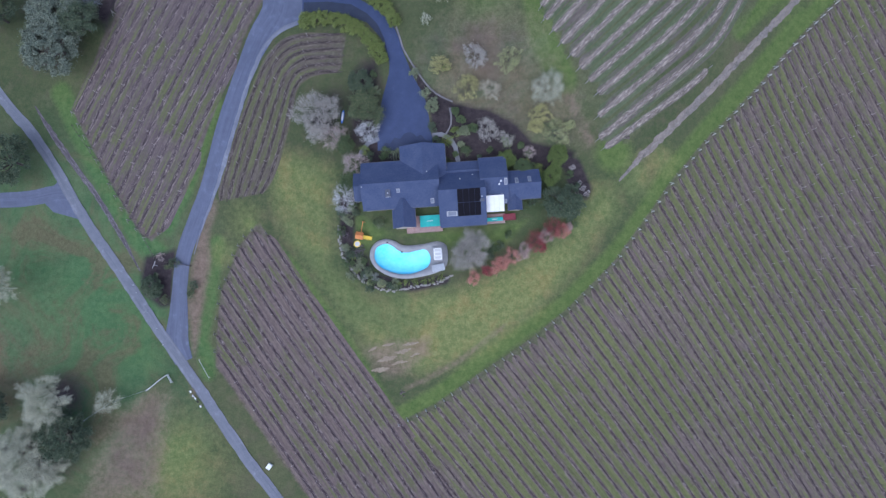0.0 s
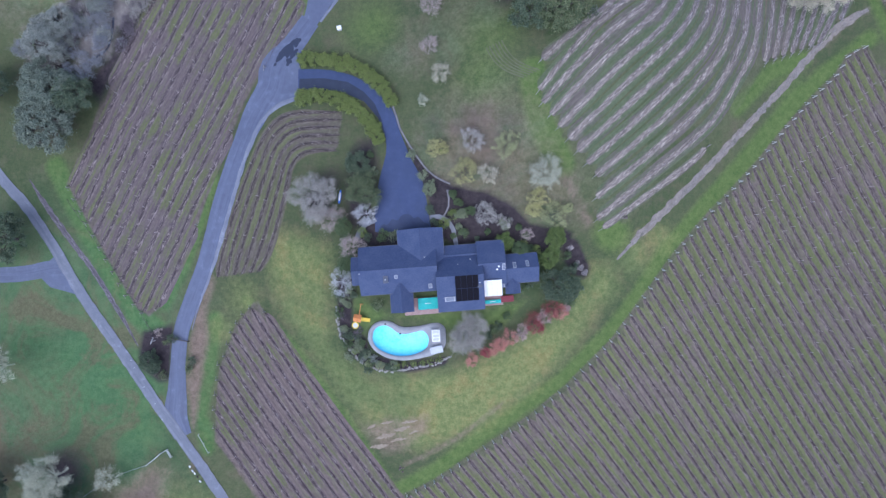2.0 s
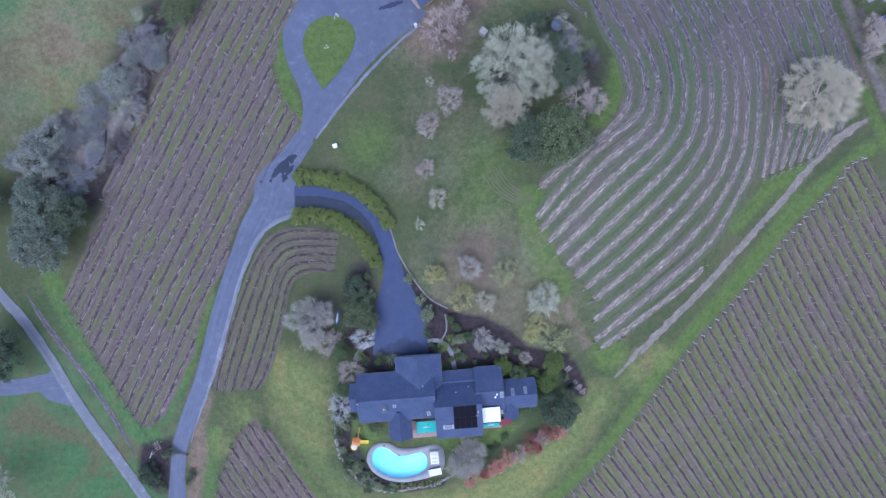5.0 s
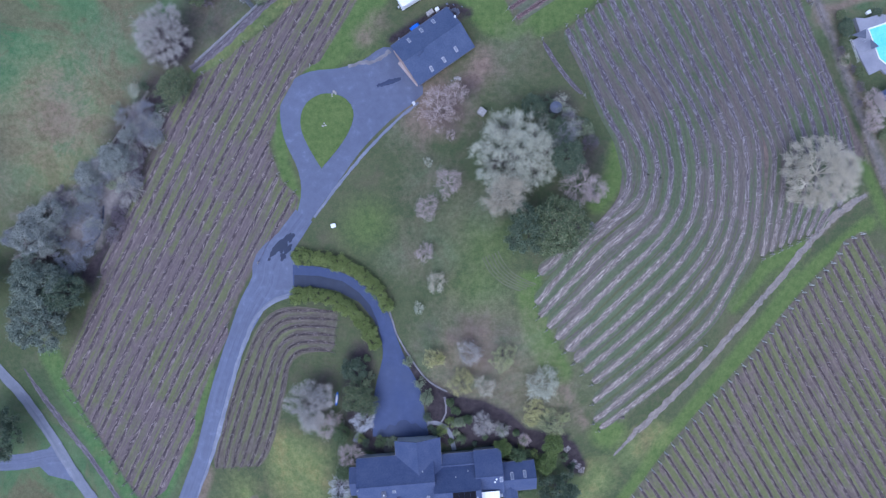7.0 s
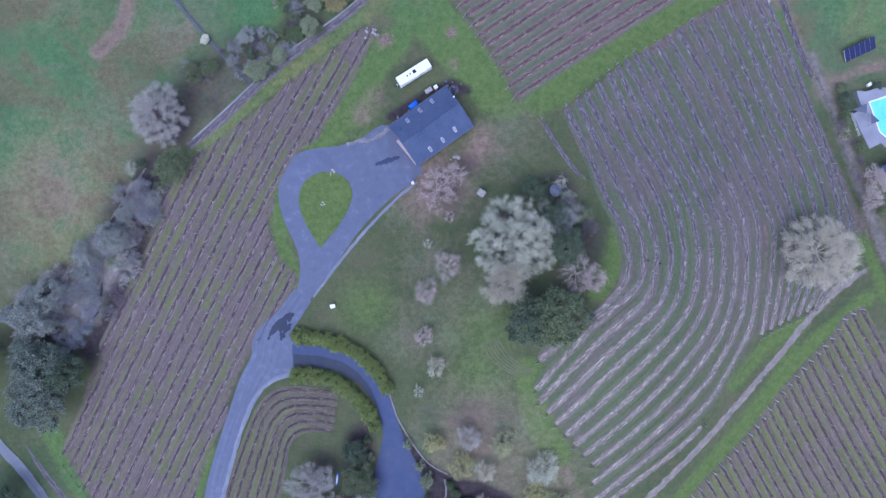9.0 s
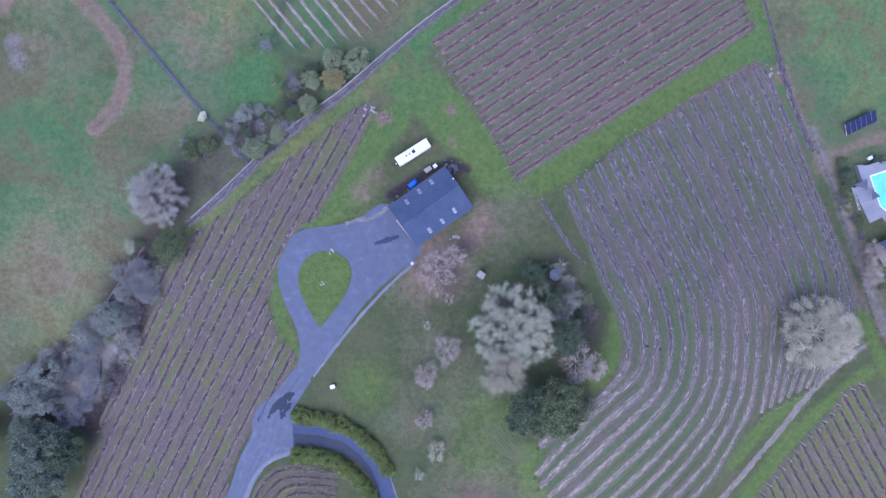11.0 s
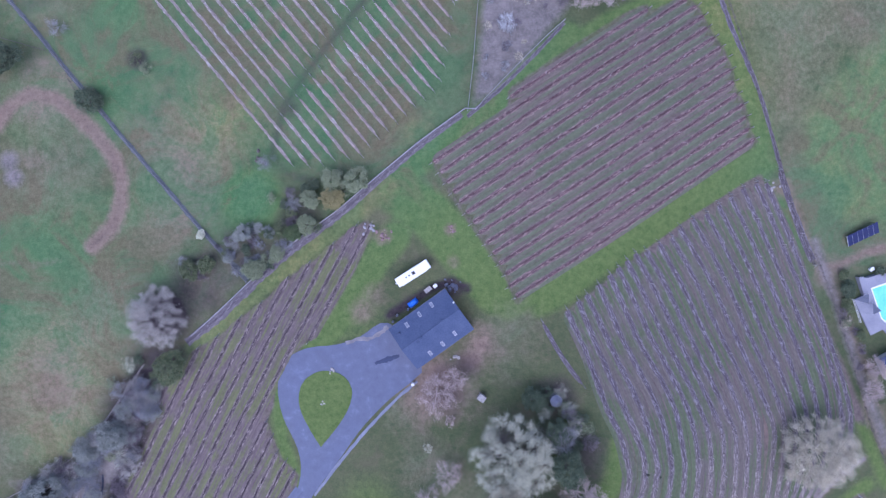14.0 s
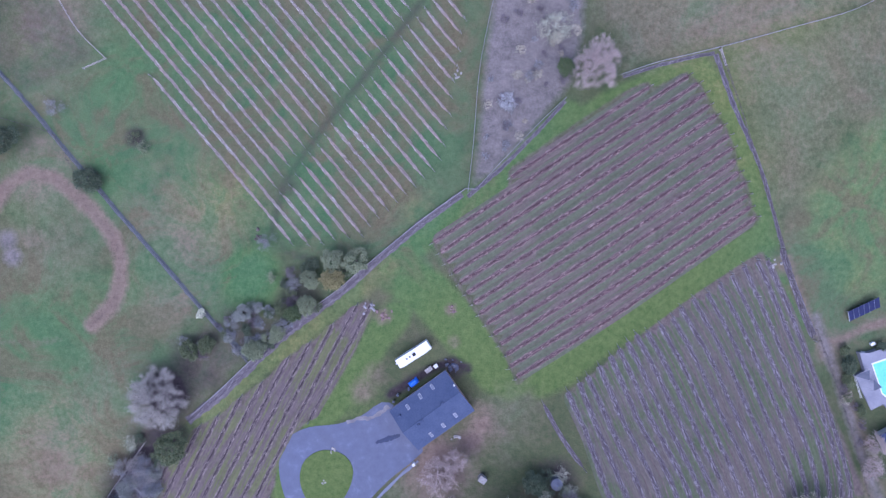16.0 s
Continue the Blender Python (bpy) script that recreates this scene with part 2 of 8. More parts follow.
def ground_material():
    n = Net("meadow_ground")
    broad, mid, fine = n.noise(0.022, 5, 0.6, twist=0.6), n.noise(0.16, 6, 0.68), n.noise(2.6, 4, 0.7)
    tuft = n.noise(0.7, 6, 0.78)
    za, zb, zc = n.attr("zone_a"), n.attr("zone_b"), n.attr("zone_c")
    wob = n.math("SUBTRACT", n.math("ADD", n.math("MULTIPLY", mid, 0.6), n.math("MULTIPLY", tuft, 0.4)), 0.5)
    speck = n.span(tuft, 0.32, 0.68)

    def mask(v, k=0.5, lo=0.34, hi=0.66):
        return n.span(n.math("ADD", v, n.math("MULTIPLY", wob, k)), lo, hi)

    f = n.span(n.math("ADD", n.math("MULTIPLY", broad, 0.55), n.math("MULTIPLY", tuft, 0.45)), 0.38, 0.62)
    grass = n.mix(f, (0.066, 0.094, 0.040), (0.132, 0.141, 0.070))
    grass = n.mix(n.span(mid, 0.48, 0.72, 0, 0.7), grass, (0.150, 0.125, 0.085))
    # damp pale pasture, bright grass, straw lawn
    pasture = n.mix(n.span(mid, 0.35, 0.65), (0.064, 0.152, 0.062), (0.164, 0.212, 0.098))
    pasture = n.mix(n.span(broad, 0.46, 0.60, 0, 0.7), pasture, n.mix(speck, (0.128, 0.100, 0.058), (0.235, 0.190, 0.118)))
    pasture = n.mix(n.math("MULTIPLY", speck, 0.5), pasture, (0.100, 0.128, 0.078))
    c = n.mix(mask(zc[0], 0.8, 0.2, 0.8), grass, pasture)
    lush = n.mix(speck, (0.084, 0.138, 0.036), (0.165, 0.212, 0.068))
    lush = n.mix(zc[0], lush, n.mix(speck, (0.060, 0.148, 0.054), (0.124, 0.226, 0.092)))
    c = n.mix(mask(za[2], 0.9, 0.25, 0.75), c, lush)
    straw = n.mix(speck, (0.166, 0.207, 0.062), (0.325, 0.340, 0.128))
    straw = n.mix(n.span(mid, 0.46, 0.62, 0, 0.75), straw, n.mix(speck, (0.235, 0.198, 0.066), (0.37, 0.31, 0.125)))
    straw = n.mix(n.span(broad, 0.5, 0.4, 0, 0.6), straw, n.mix(speck, (0.082, 0.128, 0.046), (0.168, 0.205, 0.088)))
    c = n.mix(n.math("MULTIPLY", mask(zb[0], 0.8, 0.25, 0.9), 0.9), c, straw)
    tan = n.mix(speck, (0.145, 0.140, 0.088), (0.275, 0.242, 0.165))
    c = n.mix(n.math("MULTIPLY", mask(zc[2], 1.2, 0.2, 0.9), 0.85), c, tan)
    patch = n.noise(0.055, 6, 0.66, twist=1.2)
    wild = n.math("MAXIMUM", mask(zc[0], 0.8, 0.2, 0.8), n.math("MULTIPLY", mask(zc[2], 1.2, 0.2, 0.9), 0.8))
    c = n.mix(n.math("MULTIPLY", n.span(patch, 0.50, 0.60, 0, 0.62), wild), c, n.mix(speck, (0.118, 0.090, 0.054), (0.215, 0.168, 0.102)))
    c = n.mix(n.math("MULTIPLY", n.span(patch, 0.49, 0.40, 0, 0.6), wild), c, n.mix(speck, (0.050, 0.128, 0.052), (0.130, 0.215, 0.096)))
    # brown ground between the vines, with weeds where they are let grow
    soil = n.mix(speck, (0.112, 0.086, 0.078), (0.218, 0.174, 0.156))
    weeds = n.mix(speck, (0.086, 0.104, 0.050), (0.160, 0.168, 0.092))
    soil = n.mix(n.span(n.math("ADD", zc[1], n.math("MULTIPLY", n.math("SUBTRACT", n.math("ADD", n.math("MULTIPLY", mid, 0.7), n.math("MULTIPLY", broad, 0.3)), 0.5), 1.9)), 0.1, 0.9), soil, weeds)
    c = n.mix(mask(za[0], 0.45), c, soil)
    bare = n.mix(n.span(n.math("ADD", n.math("MULTIPLY", fine, 0.5), n.math("MULTIPLY", tuft, 0.5)), 0.38, 0.62), (0.165, 0.110, 0.088), (0.345, 0.250, 0.200))
    c = n.mix(n.math("MULTIPLY", mask(za[1], 1.1, 0.25, 0.85), 0.85), c, bare)
    # near-black leaf litter, whose colour also stands for shade under trees
    litter_shade = n.mix(speck, (0.026, 0.021, 0.027), (0.082, 0.065, 0.067))
    c = n.mix(mask(zb[1], 0.8, 0.25, 0.8), c, litter_shade)
    brush = n.mix(n.math("ADD", n.math("MULTIPLY", speck, 0.6), n.math("MULTIPLY", n.span(mid, 0.35, 0.65), 0.4)), (0.112, 0.104, 0.096), (0.315, 0.275, 0.256))
    c = n.mix(mask(zb[2], 0.8, 0.25, 0.75), c, brush)
    c = n.mix(n.span(fine, 0.3, 0.7, 0, 0.5), c, n.mix(0.55, c, (0.02, 0.02, 0.015)))
    n.bump(n.math("ADD", n.math("MULTIPLY", fine, 0.35), n.math("MULTIPLY", tuft, 0.65)), 1.0, 0.32)
    return n.done(c, 0.95, 0, 0.15)


def asphalt_material(name, a, b, pale=0.4):
    n = Net(name)
    big, streak, grit = n.noise(0.12, 4, 0.6), n.noise(0.5, 5, 0.65), n.noise(14, 4)
    c = n.mix(n.span(n.math("ADD", n.math("MULTIPLY", big, 0.5), n.math("MULTIPLY", streak, 0.5)), 0.4, 0.62), a, b)
    c = n.mix(n.span(streak, 0.58, 0.7, 0, pale), c, tuple(min(1, v * 1.7) for v in b))
    run = n.run()
    c = n.mix(n.span(n.streak(run, 0.04, 1.9, 5, 0.65), 0.48, 0.66, 0, 0.38), c, tuple(v * 1.3 for v in b))
    c = n.mix(n.span(n.streak(run, 0.06, 2.3, 4, 0.6), 0.46, 0.32, 0, 0.5), c, tuple(v * 0.72 for v in a))
    c = n.mix(n.span(grit, 0.3, 0.7, 0, 0.25), c, (0.03, 0.03, 0.035))
    n.bump(grit, 0.3, 0.02)
    return n.done(c, n.span(big, 0.3, 0.7, 0.55, 0.85), 0, 0.4)


M_GROUND = ground_material()
M_ROAD = asphalt_material("worn_asphalt", (0.155, 0.165, 0.205), (0.205, 0.215, 0.255))
M_LANE = asphalt_material("lane_asphalt", (0.104, 0.117, 0.178), (0.138, 0.153, 0.224), 0.32)
M_NEWROAD = asphalt_material("fresh_asphalt", (0.040, 0.058, 0.132), (0.058, 0.078, 0.165), 0.12)
M_GUTTER = asphalt_material("gutter_asphalt", (0.165, 0.178, 0.235), (0.235, 0.245, 0.295))
M_DARKROAD = asphalt_material("dark_asphalt", (0.024, 0.032, 0.058), (0.036, 0.045, 0.078), 0.05)
M_SHADE_DAMP = asphalt_material("shade_and_damp_asphalt", (0.030, 0.042, 0.090), (0.043, 0.056, 0.114), 0.05)
M_CONCRETE = plain("concrete", (0.17, 0.175, 0.20), (0.27, 0.27, 0.29), 0.4, 5, 0.9, 0.2)
M_SCRAPE = plain("scraped_dirt", (0.215, 0.17, 0.122), (0.33, 0.275, 0.205), 0.4, 2.2, 0.95, 0.5, 0.06)
M_DITCH = plain("ditch_silt", (0.070, 0.080, 0.084), (0.140, 0.152, 0.158), 0.3, 2, 0.95, 0.5, 0.05)
M_RUT = plain("rut_soil", (0.15, 0.128, 0.112), (0.30, 0.258, 0.222), 0.4, 2.2, 0.95, 0.5, 0.06)
M_GRAVEL = plain("grey_gravel", (0.15, 0.14, 0.15), (0.27, 0.255, 0.26), 0.5, 6, 0.95, 0.5, 0.04)

# roads and fields, as plan lines
ROAD_LINE = [(-134.7, -26.5), (-126.5, -35.0), (-119.5, -42.8), (-115.2, -47.1), (-110.8, -52.5), (-106.6, -58.5), (-103.3, -63.9), (-100.0, -69.2), (-96.6, -74.4), (-92.8, -79.7), (-88.7, -85.3), (-84.5, -91.2), (-80.3, -97.1), (-76.5, -102.6), (-72.8, -107.3), (-68.6, -112.9), (-64.6, -118.3), (-60.7, -124.0), (-56.4, -129.9), (-52.0, -135.9), (-47.7, -141.2), (-44.1, -145.6), (-37.5, -153.6), (-30.0, -162.5)]
SIDE_ROAD = [(-133.7, -66.7), (-125.5, -67.1), (-114.3, -66.5), (-107.2, -65.0), (-104.0, -64.9), (-102.6, -65.2)]
LANE_LINE = [(-70.1, -109.8), (-72.1, -104.4), (-71.9, -97.7), (-71.6, -89.3), (-70.5, -80.9), (-67.4, -72.6), (-63.6, -63.7), (-60.9, -54.8), (-58.4, -45.9), (-55.6, -37.7), (-52.7, -30.0), (-49.5, -23.2), (-45.8, -17.0)] + [(-44.7, -11.6), (-40.2, -6.2), (-35.7, -0.0)]
DRIVE = ([(-38.6, -12.7), (-31.6, -13.1), (-24.1, -15.1), (-18.2, -19.0), (-13.7, -24.2), (-11.3, -30.6), (-8.6, -37.0), (-5.7, -42.5), (-4.0, -50.8), (-3.4, -55.0)]
         + [(-17.3, -55.1), (-17.4, -48.2), (-16.3, -41.1), (-14.9, -35.5), (-15.2, -31.3), (-17.2, -26.3), (-21.0, -21.9), (-27.0, -19.1), (-33.0, -18.2), (-38.5, -18.3)])
APRON = ([(-39.6, -6.2), (-36.6, 4.6), (-37.3, 11.5), (-41.1, 20.0), (-42.2, 28.0), (-39.9, 34.2), (-34.6, 37.2), (-27.0, 38.1), (-21.2, 40.0), (-13.7, 43.5)]
         + [(-5.4, 33.3), (-7.1, 29.5), (-13.7, 24.2), (-20.9, 16.7), (-27.0, 8.2), (-32.1, 1.4), (-36.9, -5.5)])
ISLAND = [(-31.2, 12.0), (-26.2, 18.2), (-23.6, 23.1), (-23.2, 27.0), (-25.0, 29.9), (-28.1, 31.3), (-31.9, 31.2), (-35.3, 29.0), (-36.7, 25.8), (-36.5, 21.8), (-34.2, 16.8)]
POOL_HOLE = [(-18.2, -81.5), (-17.9, -79.5), (-16.6, -78.1), (-14.8, -77.6), (-12.9, -78.1), (-11.0, -79.2), (-7.9, -79.1), (-5.1, -78.6), (-3.5, -79.9), (-3.0, -81.7), (-3.5, -83.9), (-5.4, -85.1), (-9.2, -86.0), (-13.0, -85.9), (-15.8, -84.7), (-17.6, -83.1)]
TRACK = [(111.0, 6.4), (106.9, 3.8), (101.4, -0.2), (93.6, -8.2), (87.1, -15.8), (80.7, -22.3), (74.4, -29.0), (68.2, -35.6), (62.3, -41.6), (56.6, -47.4), (51.6, -52.4), (47.2, -56.9), (43.6, -61.0)]

FIELD_EAST = ([(-11.9, -124.7), (-2.1, -119.3), (9.5, -110.8), (17.5, -105.3), (22.6, -101.6), (31.3, -94.2), (38.5, -86.8), (44.2, -80.7), (47.0, -76.4), (51.2, -70.4), (57.4, -61.0)]
              + [(63.8, -52.9), (68.9, -47.0), (74.2, -41.6), (81.2, -34.4), (87.5, -26.5), (94.6, -18.6), (102.4, -10.9)] + [(105.5, -5.6), (111.2, -3.1), (113.6, -7.8)]
              + [(140.0, -25.0), (150.0, -80.0), (150.0, -200.0), (10.0, -200.0)] + [(10.4, -155.7), (-3.4, -133.7)])
FIELD_SW = ([(-49.0, -72.6), (-42.2, -80.7), (-36.4, -88.6), (-30.9, -97.3), (-22.4, -108.2), (-13.2, -121.0), (-3.4, -134.7), (10.4, -155.7)] + [(-24.1, -156.8), (-36.6, -144.1), (-47.5, -129.7), (-55.3, -118.5), (-61.3, -111.1), (-61.1, -103.5), (-60.5, -95.9), (-59.8, -90.6), (-57.2, -85.0), (-55.1, -79.3)])
FIELD_WEST = ([(-102.7, -42.0), (-96.9, -29.8), (-92.9, -18.7)] + [(-93.3, -23.1), (-90.4, -13.9), (-86.2, -6.1), (-80.7, 6.2), (-76.2, 19.3), (-73.0, 27.9), (-68.7, 32.6)]
              + [(-66.8, 31.7), (-63.6, 37.0), (-57.4, 40.1), (-51.4, 45.3), (-45.4, 49.4), (-40.3, 54.6), (-32.2, 59.8), (-24.9, 66.2), (-19.1, 69.8), (-17.4, 67.7), (-22.1, 56.9), (-28.0, 46.8), (-33.1, 38.9)]
              + [(-32.9, 40.1), (-40.2, 34.2), (-42.8, 28.0), (-43.3, 22.2), (-45.2, 18.6), (-41.7, 9.0), (-36.9, 4.6), (-38.4, -0.4), (-44.4, -8.4)] + [(-49.9, -14.5), (-54.4, -23.3), (-58.1, -33.6), (-62.8, -45.5), (-70.2, -64.4), (-75.3, -73.7), (-79.8, -77.6), (-83.3, -75.4), (-92.4, -60.2)])
FIELD_NORTH = [(-2.8, 84.8), (6.9, 91.1), (16.8, 98.0), (16.9, 102.3), (32.6, 112.8), (47.3, 122.2), (52.4, 124.4), (54.5, 122.9), (62.6, 126.8), (66.1, 123.8), (69.0, 117.0), (72.2, 112.6), (74.5, 106.9), (74.8, 102.6), (77.5, 99.1), (79.2, 91.6), (81.9, 88.7), (66.7, 79.2), (44.5, 66.2), (30.4, 57.2), (18.5, 48.2), (15.8, 54.9), (9.5, 64.8), (2.5, 75.5)]
FIELD_NW = [(-90.4, 149.1), (-69.2, 121.4), (-45.2, 90.9), (-40.9, 84.0), (-32.1, 84.3), (-20.4, 86.8), (-13.1, 94.2), (-5.8, 99.8), (-0.1, 105.4), (1.8, 116.8), (5.2, 136.7), (7.5, 148.9), (9.9, 170.0), (-107.7, 170.4)]
LOOP_OUTER = [(-26.5, -24.4), (-32.9, -24.3), (-39.0, -24.4), (-43.5, -25.8), (-47.5, -30.0), (-51.0, -38.1), (-54.8, -48.4), (-58.5, -60.0), (-59.9, -66.7)]
LOOP_INNER = [(-27.6, -34.5), (-32.7, -34.0), (-37.2, -35.0), (-39.9, -38.2), (-41.4, -45.4), (-43.6, -54.2), (-46.3, -61.8), (-48.3, -65.1)]

SWALE = [(1.8, 153.8), (-3.2, 146.7), (-11.2, 136.1), (-18.5, 127.1), (-28.8, 115.2), (-34.8, 107.4), (-40.7, 98.8)]
# contour rows round the knoll: guide lines from the inner to the outer row
GUIDE_0 = [(30.9, 46.9), (33.3, 41.1), (35.5, 35.6), (39.4, 23.8), (42.1, 17.5), (43.6, 9.9)] + [(43.7, 9.2), (42.9, 5.1), (40.8, 1.7), (36.1, -3.0), (28.3, -9.3), (22.6, -14.4)]
GUIDE_1 = [(33.3, 50.1), (38.3, 37.0), (42.9, 25.1), (46.9, 14.9), (47.5, 8.5)] + [(47.4, 10.3), (46.8, 5.8), (44.9, 2.4), (39.4, -2.3), (34.8, -6.3), (28.4, -13.5), (22.0, -21.5)]
GUIDE_2 = [(35.8, 50.8), (41.7, 37.0), (46.9, 25.1), (50.0, 14.8), (50.7, 8.3)] + [(50.4, 10.0), (49.5, 5.2), (47.3, -0.2), (38.7, -7.6), (30.4, -15.9), (22.8, -24.4)]
GUIDE_4 = [(41.5, 55.7), (44.7, 48.0), (48.0, 39.7), (55.3, 24.9), (57.2, 14.4)] + [(57.5, 12.4), (57.4, 8.2), (55.9, 0.7), (50.4, -6.8), (41.6, -14.8), (33.9, -22.7), (26.9, -29.9)]
GUIDE_8 = [(50.2, 62.6)] + [(55.5, 53.0), (59.4, 44.3), (63.8, 34.3), (67.7, 25.8)] + [(71.8, 16.9), (72.0, 10.5), (71.7, 3.5), (70.2, -4.1), (66.3, -11.8), (59.6, -19.7), (54.0, -25.6), (44.5, -34.1), (36.5, -40.8)]
GUIDE_10 = [(56.8, 66.2)] + [(63.9, 53.4), (68.9, 41.8), (74.3, 30.3), (78.2, 20.4)] + [(78.8, 17.4), (78.9, 9.6), (78.5, 2.5), (77.2, -7.4), (72.0, -17.3), (65.5, -27.2), (51.1, -39.7)] + [(37.7, -51.1)]
GUIDE_11 = [(59.8, 67.2)] + [(67.8, 53.6), (73.5, 40.5), (78.7, 29.0), (82.3, 20.5)] + [(83.8, 14.9), (82.8, 4.5), (81.7, -5.5), (80.9, -10.0)]
GUIDE_17 = [(80.1, 80.3), (86.2, 68.5), (92.0, 55.7), (97.2, 43.0), (101.4, 31.2), (103.9, 19.3)] + [(103.8, 14.2), (102.4, 7.6), (100.0, 1.7), (97.1, -3.5)]
GUIDE_18 = [(80.7, 84.7), (85.9, 74.7), (91.8, 63.0), (96.7, 50.4), (100.8, 39.2), (104.5, 27.4), (106.6, 17.1), (105.9, 9.7), (103.2, 3.0)]
KNOLL_FIELD = GUIDE_0 + [(21.0, -21.9), (26.5, -29.4), (31.1, -38.9), (35.1, -45.6), (38.2, -52.5), (45.9, -51.7), (65.8, -34.5), (76.3, -21.3), (81.1, -11.9)] + [(93.6, -0.6)] + GUIDE_18[::-1]


def build_ground():
    """One sheet: fine where the drone looks, coarser out to the horizon."""
    fx, fy = np.arange(-136, 136.1, 1.25), np.arange(-192, 186.1, 1.25)
    far = np.array([8, 20, 40, 80, 150, 280, 500, 900, 1500, 2400])
    gx = np.concatenate([fx[0] - far[::-1], fx, fx[-1] + far])
    gy = np.concatenate([fy[0] - far[::-1], fy, fy[-1] + far])
    X, Y = np.meshgrid(gx, gy)
    P = np.stack([X, Y], -1)
    Z = ground_z(X, Y)
    Z = np.where(inside(P, POOL_HOLE), 1.5, Z)
    nx, ny = len(gx), len(gy)
    j, i = np.meshgrid(np.arange(ny - 1), np.arange(nx - 1), indexing="ij")
    a = (j * nx + i).ravel()
    me = mesh_of("ground", np.stack([X, Y, Z], -1).reshape(-1, 3), np.stack([a, a + 1, a + nx + 1, a + nx], 1), [M_GROUND])
    me.polygons.foreach_set("use_smooth", np.ones(len(me.polygons), bool))
    zero = np.zeros(X.shape)
    soil, bare, lush, dry, litter_shade, brush, damp, weedy, fallow = [zero.copy() for _ in range(9)]

    def add(layer, v):
        np.maximum(layer, v, out=layer)

    # vineyard floors
    for poly, k, w in ((FIELD_EAST, 1.0, 0.75), (FIELD_SW, 1.0, 0.45), (FIELD_WEST, 1.0, 0.2), (FIELD_NORTH, 1.0, 0.75), (KNOLL_FIELD, 0.9, 1.05), (LOOP_OUTER + LOOP_INNER[::-1], 0.95, 0.4)):
        add(soil, k * area(P, poly, 1.2))
        add(weedy, w * inside(P, poly))
    soil -= 0.6 * blob(P, (54.8, -18.7), 46) * inside(P, KNOLL_FIELD)
    brown_plot = [(-79.5, -117.8), (-73.8, -118.2), (-74.6, -128.0), (-76.5, -146.6), (-95.1, -146.8), (-92.5, -134.8), (-88.4, -125.9)]
    add(fallow, 0.8 * area(P, brown_plot, 5))
    add(bare, 0.62 * area(P, brown_plot, 5))
    add(litter_shade, 0.36 * area(P, brown_plot, 5))
    add(litter_shade, 0.42 * area(P, [(-122, 152), (-98, 152), (-85.5, 131.6), (-92, 128), (-106, 121), (-122, 138)], 3))
    add(damp, 0.95 * area(P, FIELD_NW, 4))
    weedy -= 1.0 * blob(P, (77.7, 32.0), 45) * inside(P, KNOLL_FIELD) + 0.6 * inside(P, KNOLL_FIELD) * np.clip((Y - 5) / 25, 0, 1) + 0.55 * blob(P, (107.7, -47.3), 45) + 0.35 * blob(P, (-45.9, -109.1), 20)
    # bright headlands
    for line, w in (([(-14.0, -124.0), (-0.7, -116.0), (9.4, -107.6), (21.0, -99.3), (31.2, -91.9), (42.7, -80.0), (49.7, -70.4), (56.4, -58.8), (67.8, -44.9), (80.0, -31.0), (92.7, -15.9)], 2.2), ([(68.9, -45.7), (82.5, -29.4), (98.1, -12.0), (112.0, -1.2)], 2.2),
                    ([(-105.8, -37.4), (-101.7, -45.8), (-92.4, -62.5), (-83.3, -76.9), (-77.8, -80.6)], 3.0), ([(-61.2, -41.0), (-65.2, -53.0), (-69.4, -63.6), (-75.3, -74.4)], 1.6),
                    ([(16.4, 46.8), (30.4, 54.6), (44.4, 64.1), (66.8, 76.6), (81.6, 84.0)], 2.6), ([(65.6, 128.7), (73.1, 117.7), (78.7, 100.5), (84.7, 86.1)], 3.2), ([(81.7, 80.3), (88.6, 72.8), (92.9, 60.1)], 1.6),
                    ([(11.2, 96.3), (25.5, 107.5), (43.0, 119.3), (60.7, 127.1)], 3.2), ([(-13.2, 78.4), (6.9, 93.2), (16.9, 102.3), (32.7, 116.4)], 3.2), ([(109.0, 17.0), (113.1, 8.0), (117.2, -1.3)], 1.6),
                    ([(20.3, -17.2), (22.5, -29.1), (27.6, -38.3)], 3.5), ([(-11.8, 77.0), (-3.2, 71.2), (6.6, 59.8), (13.7, 51.3)], 6.0), ([(-43.1, 25.8), (-41.1, 12.7), (-37.5, 3.3)], 2.0),
                    ([(-60.9, -77.9), (-63.0, -91.4), (-65.2, -103.6), (-63.2, -112.7)], 2.2), ([(-51.9, -72.7), (-39.1, -83.7), (-27.2, -99.5), (-14.0, -120.2)], 1.2), ([(41.9, 15.9), (39.3, 6.9), (35.9, 2.0)], 2.5),
                    ([(-32.4, 38.2), (-23.6, 48.2), (-17.0, 59.7), (-11.9, 65.5)], 4.0), ([(93.3, -7.9), (83.1, -12.3), (73.5, -22.3)], 2.2)):
        add(lush, 0.95 * band(P, line, w, 1.6))
    add(lush, 0.9 * area(P, ISLAND, 1.0))
    olive = band(P, [(-64.3, 37.5), (-48.4, 50.8), (-32.2, 63.1), (-13.2, 78.4)], 3.0, 1.8)
    add(dry, 0.5 * olive)
    add(lush, 0.5 * olive)
    add(lush, 0.9 * band(P, [(24, 47), (31, 50.5), (41, 58.5), (54, 65.5), (67, 73), (80, 80.5), (86, 84)], 2.2, 1.8))
    add(brush, 1.1 * area(P,  [(-98.5, 2.6), (-93.0, 10.1), (-85.2, 11.6), (-83.7, 5.6), (-89.2, -0.4), (-91.7, -7.9), (-97.2, -11.0), (-100.6, -6.4)], 2.5))
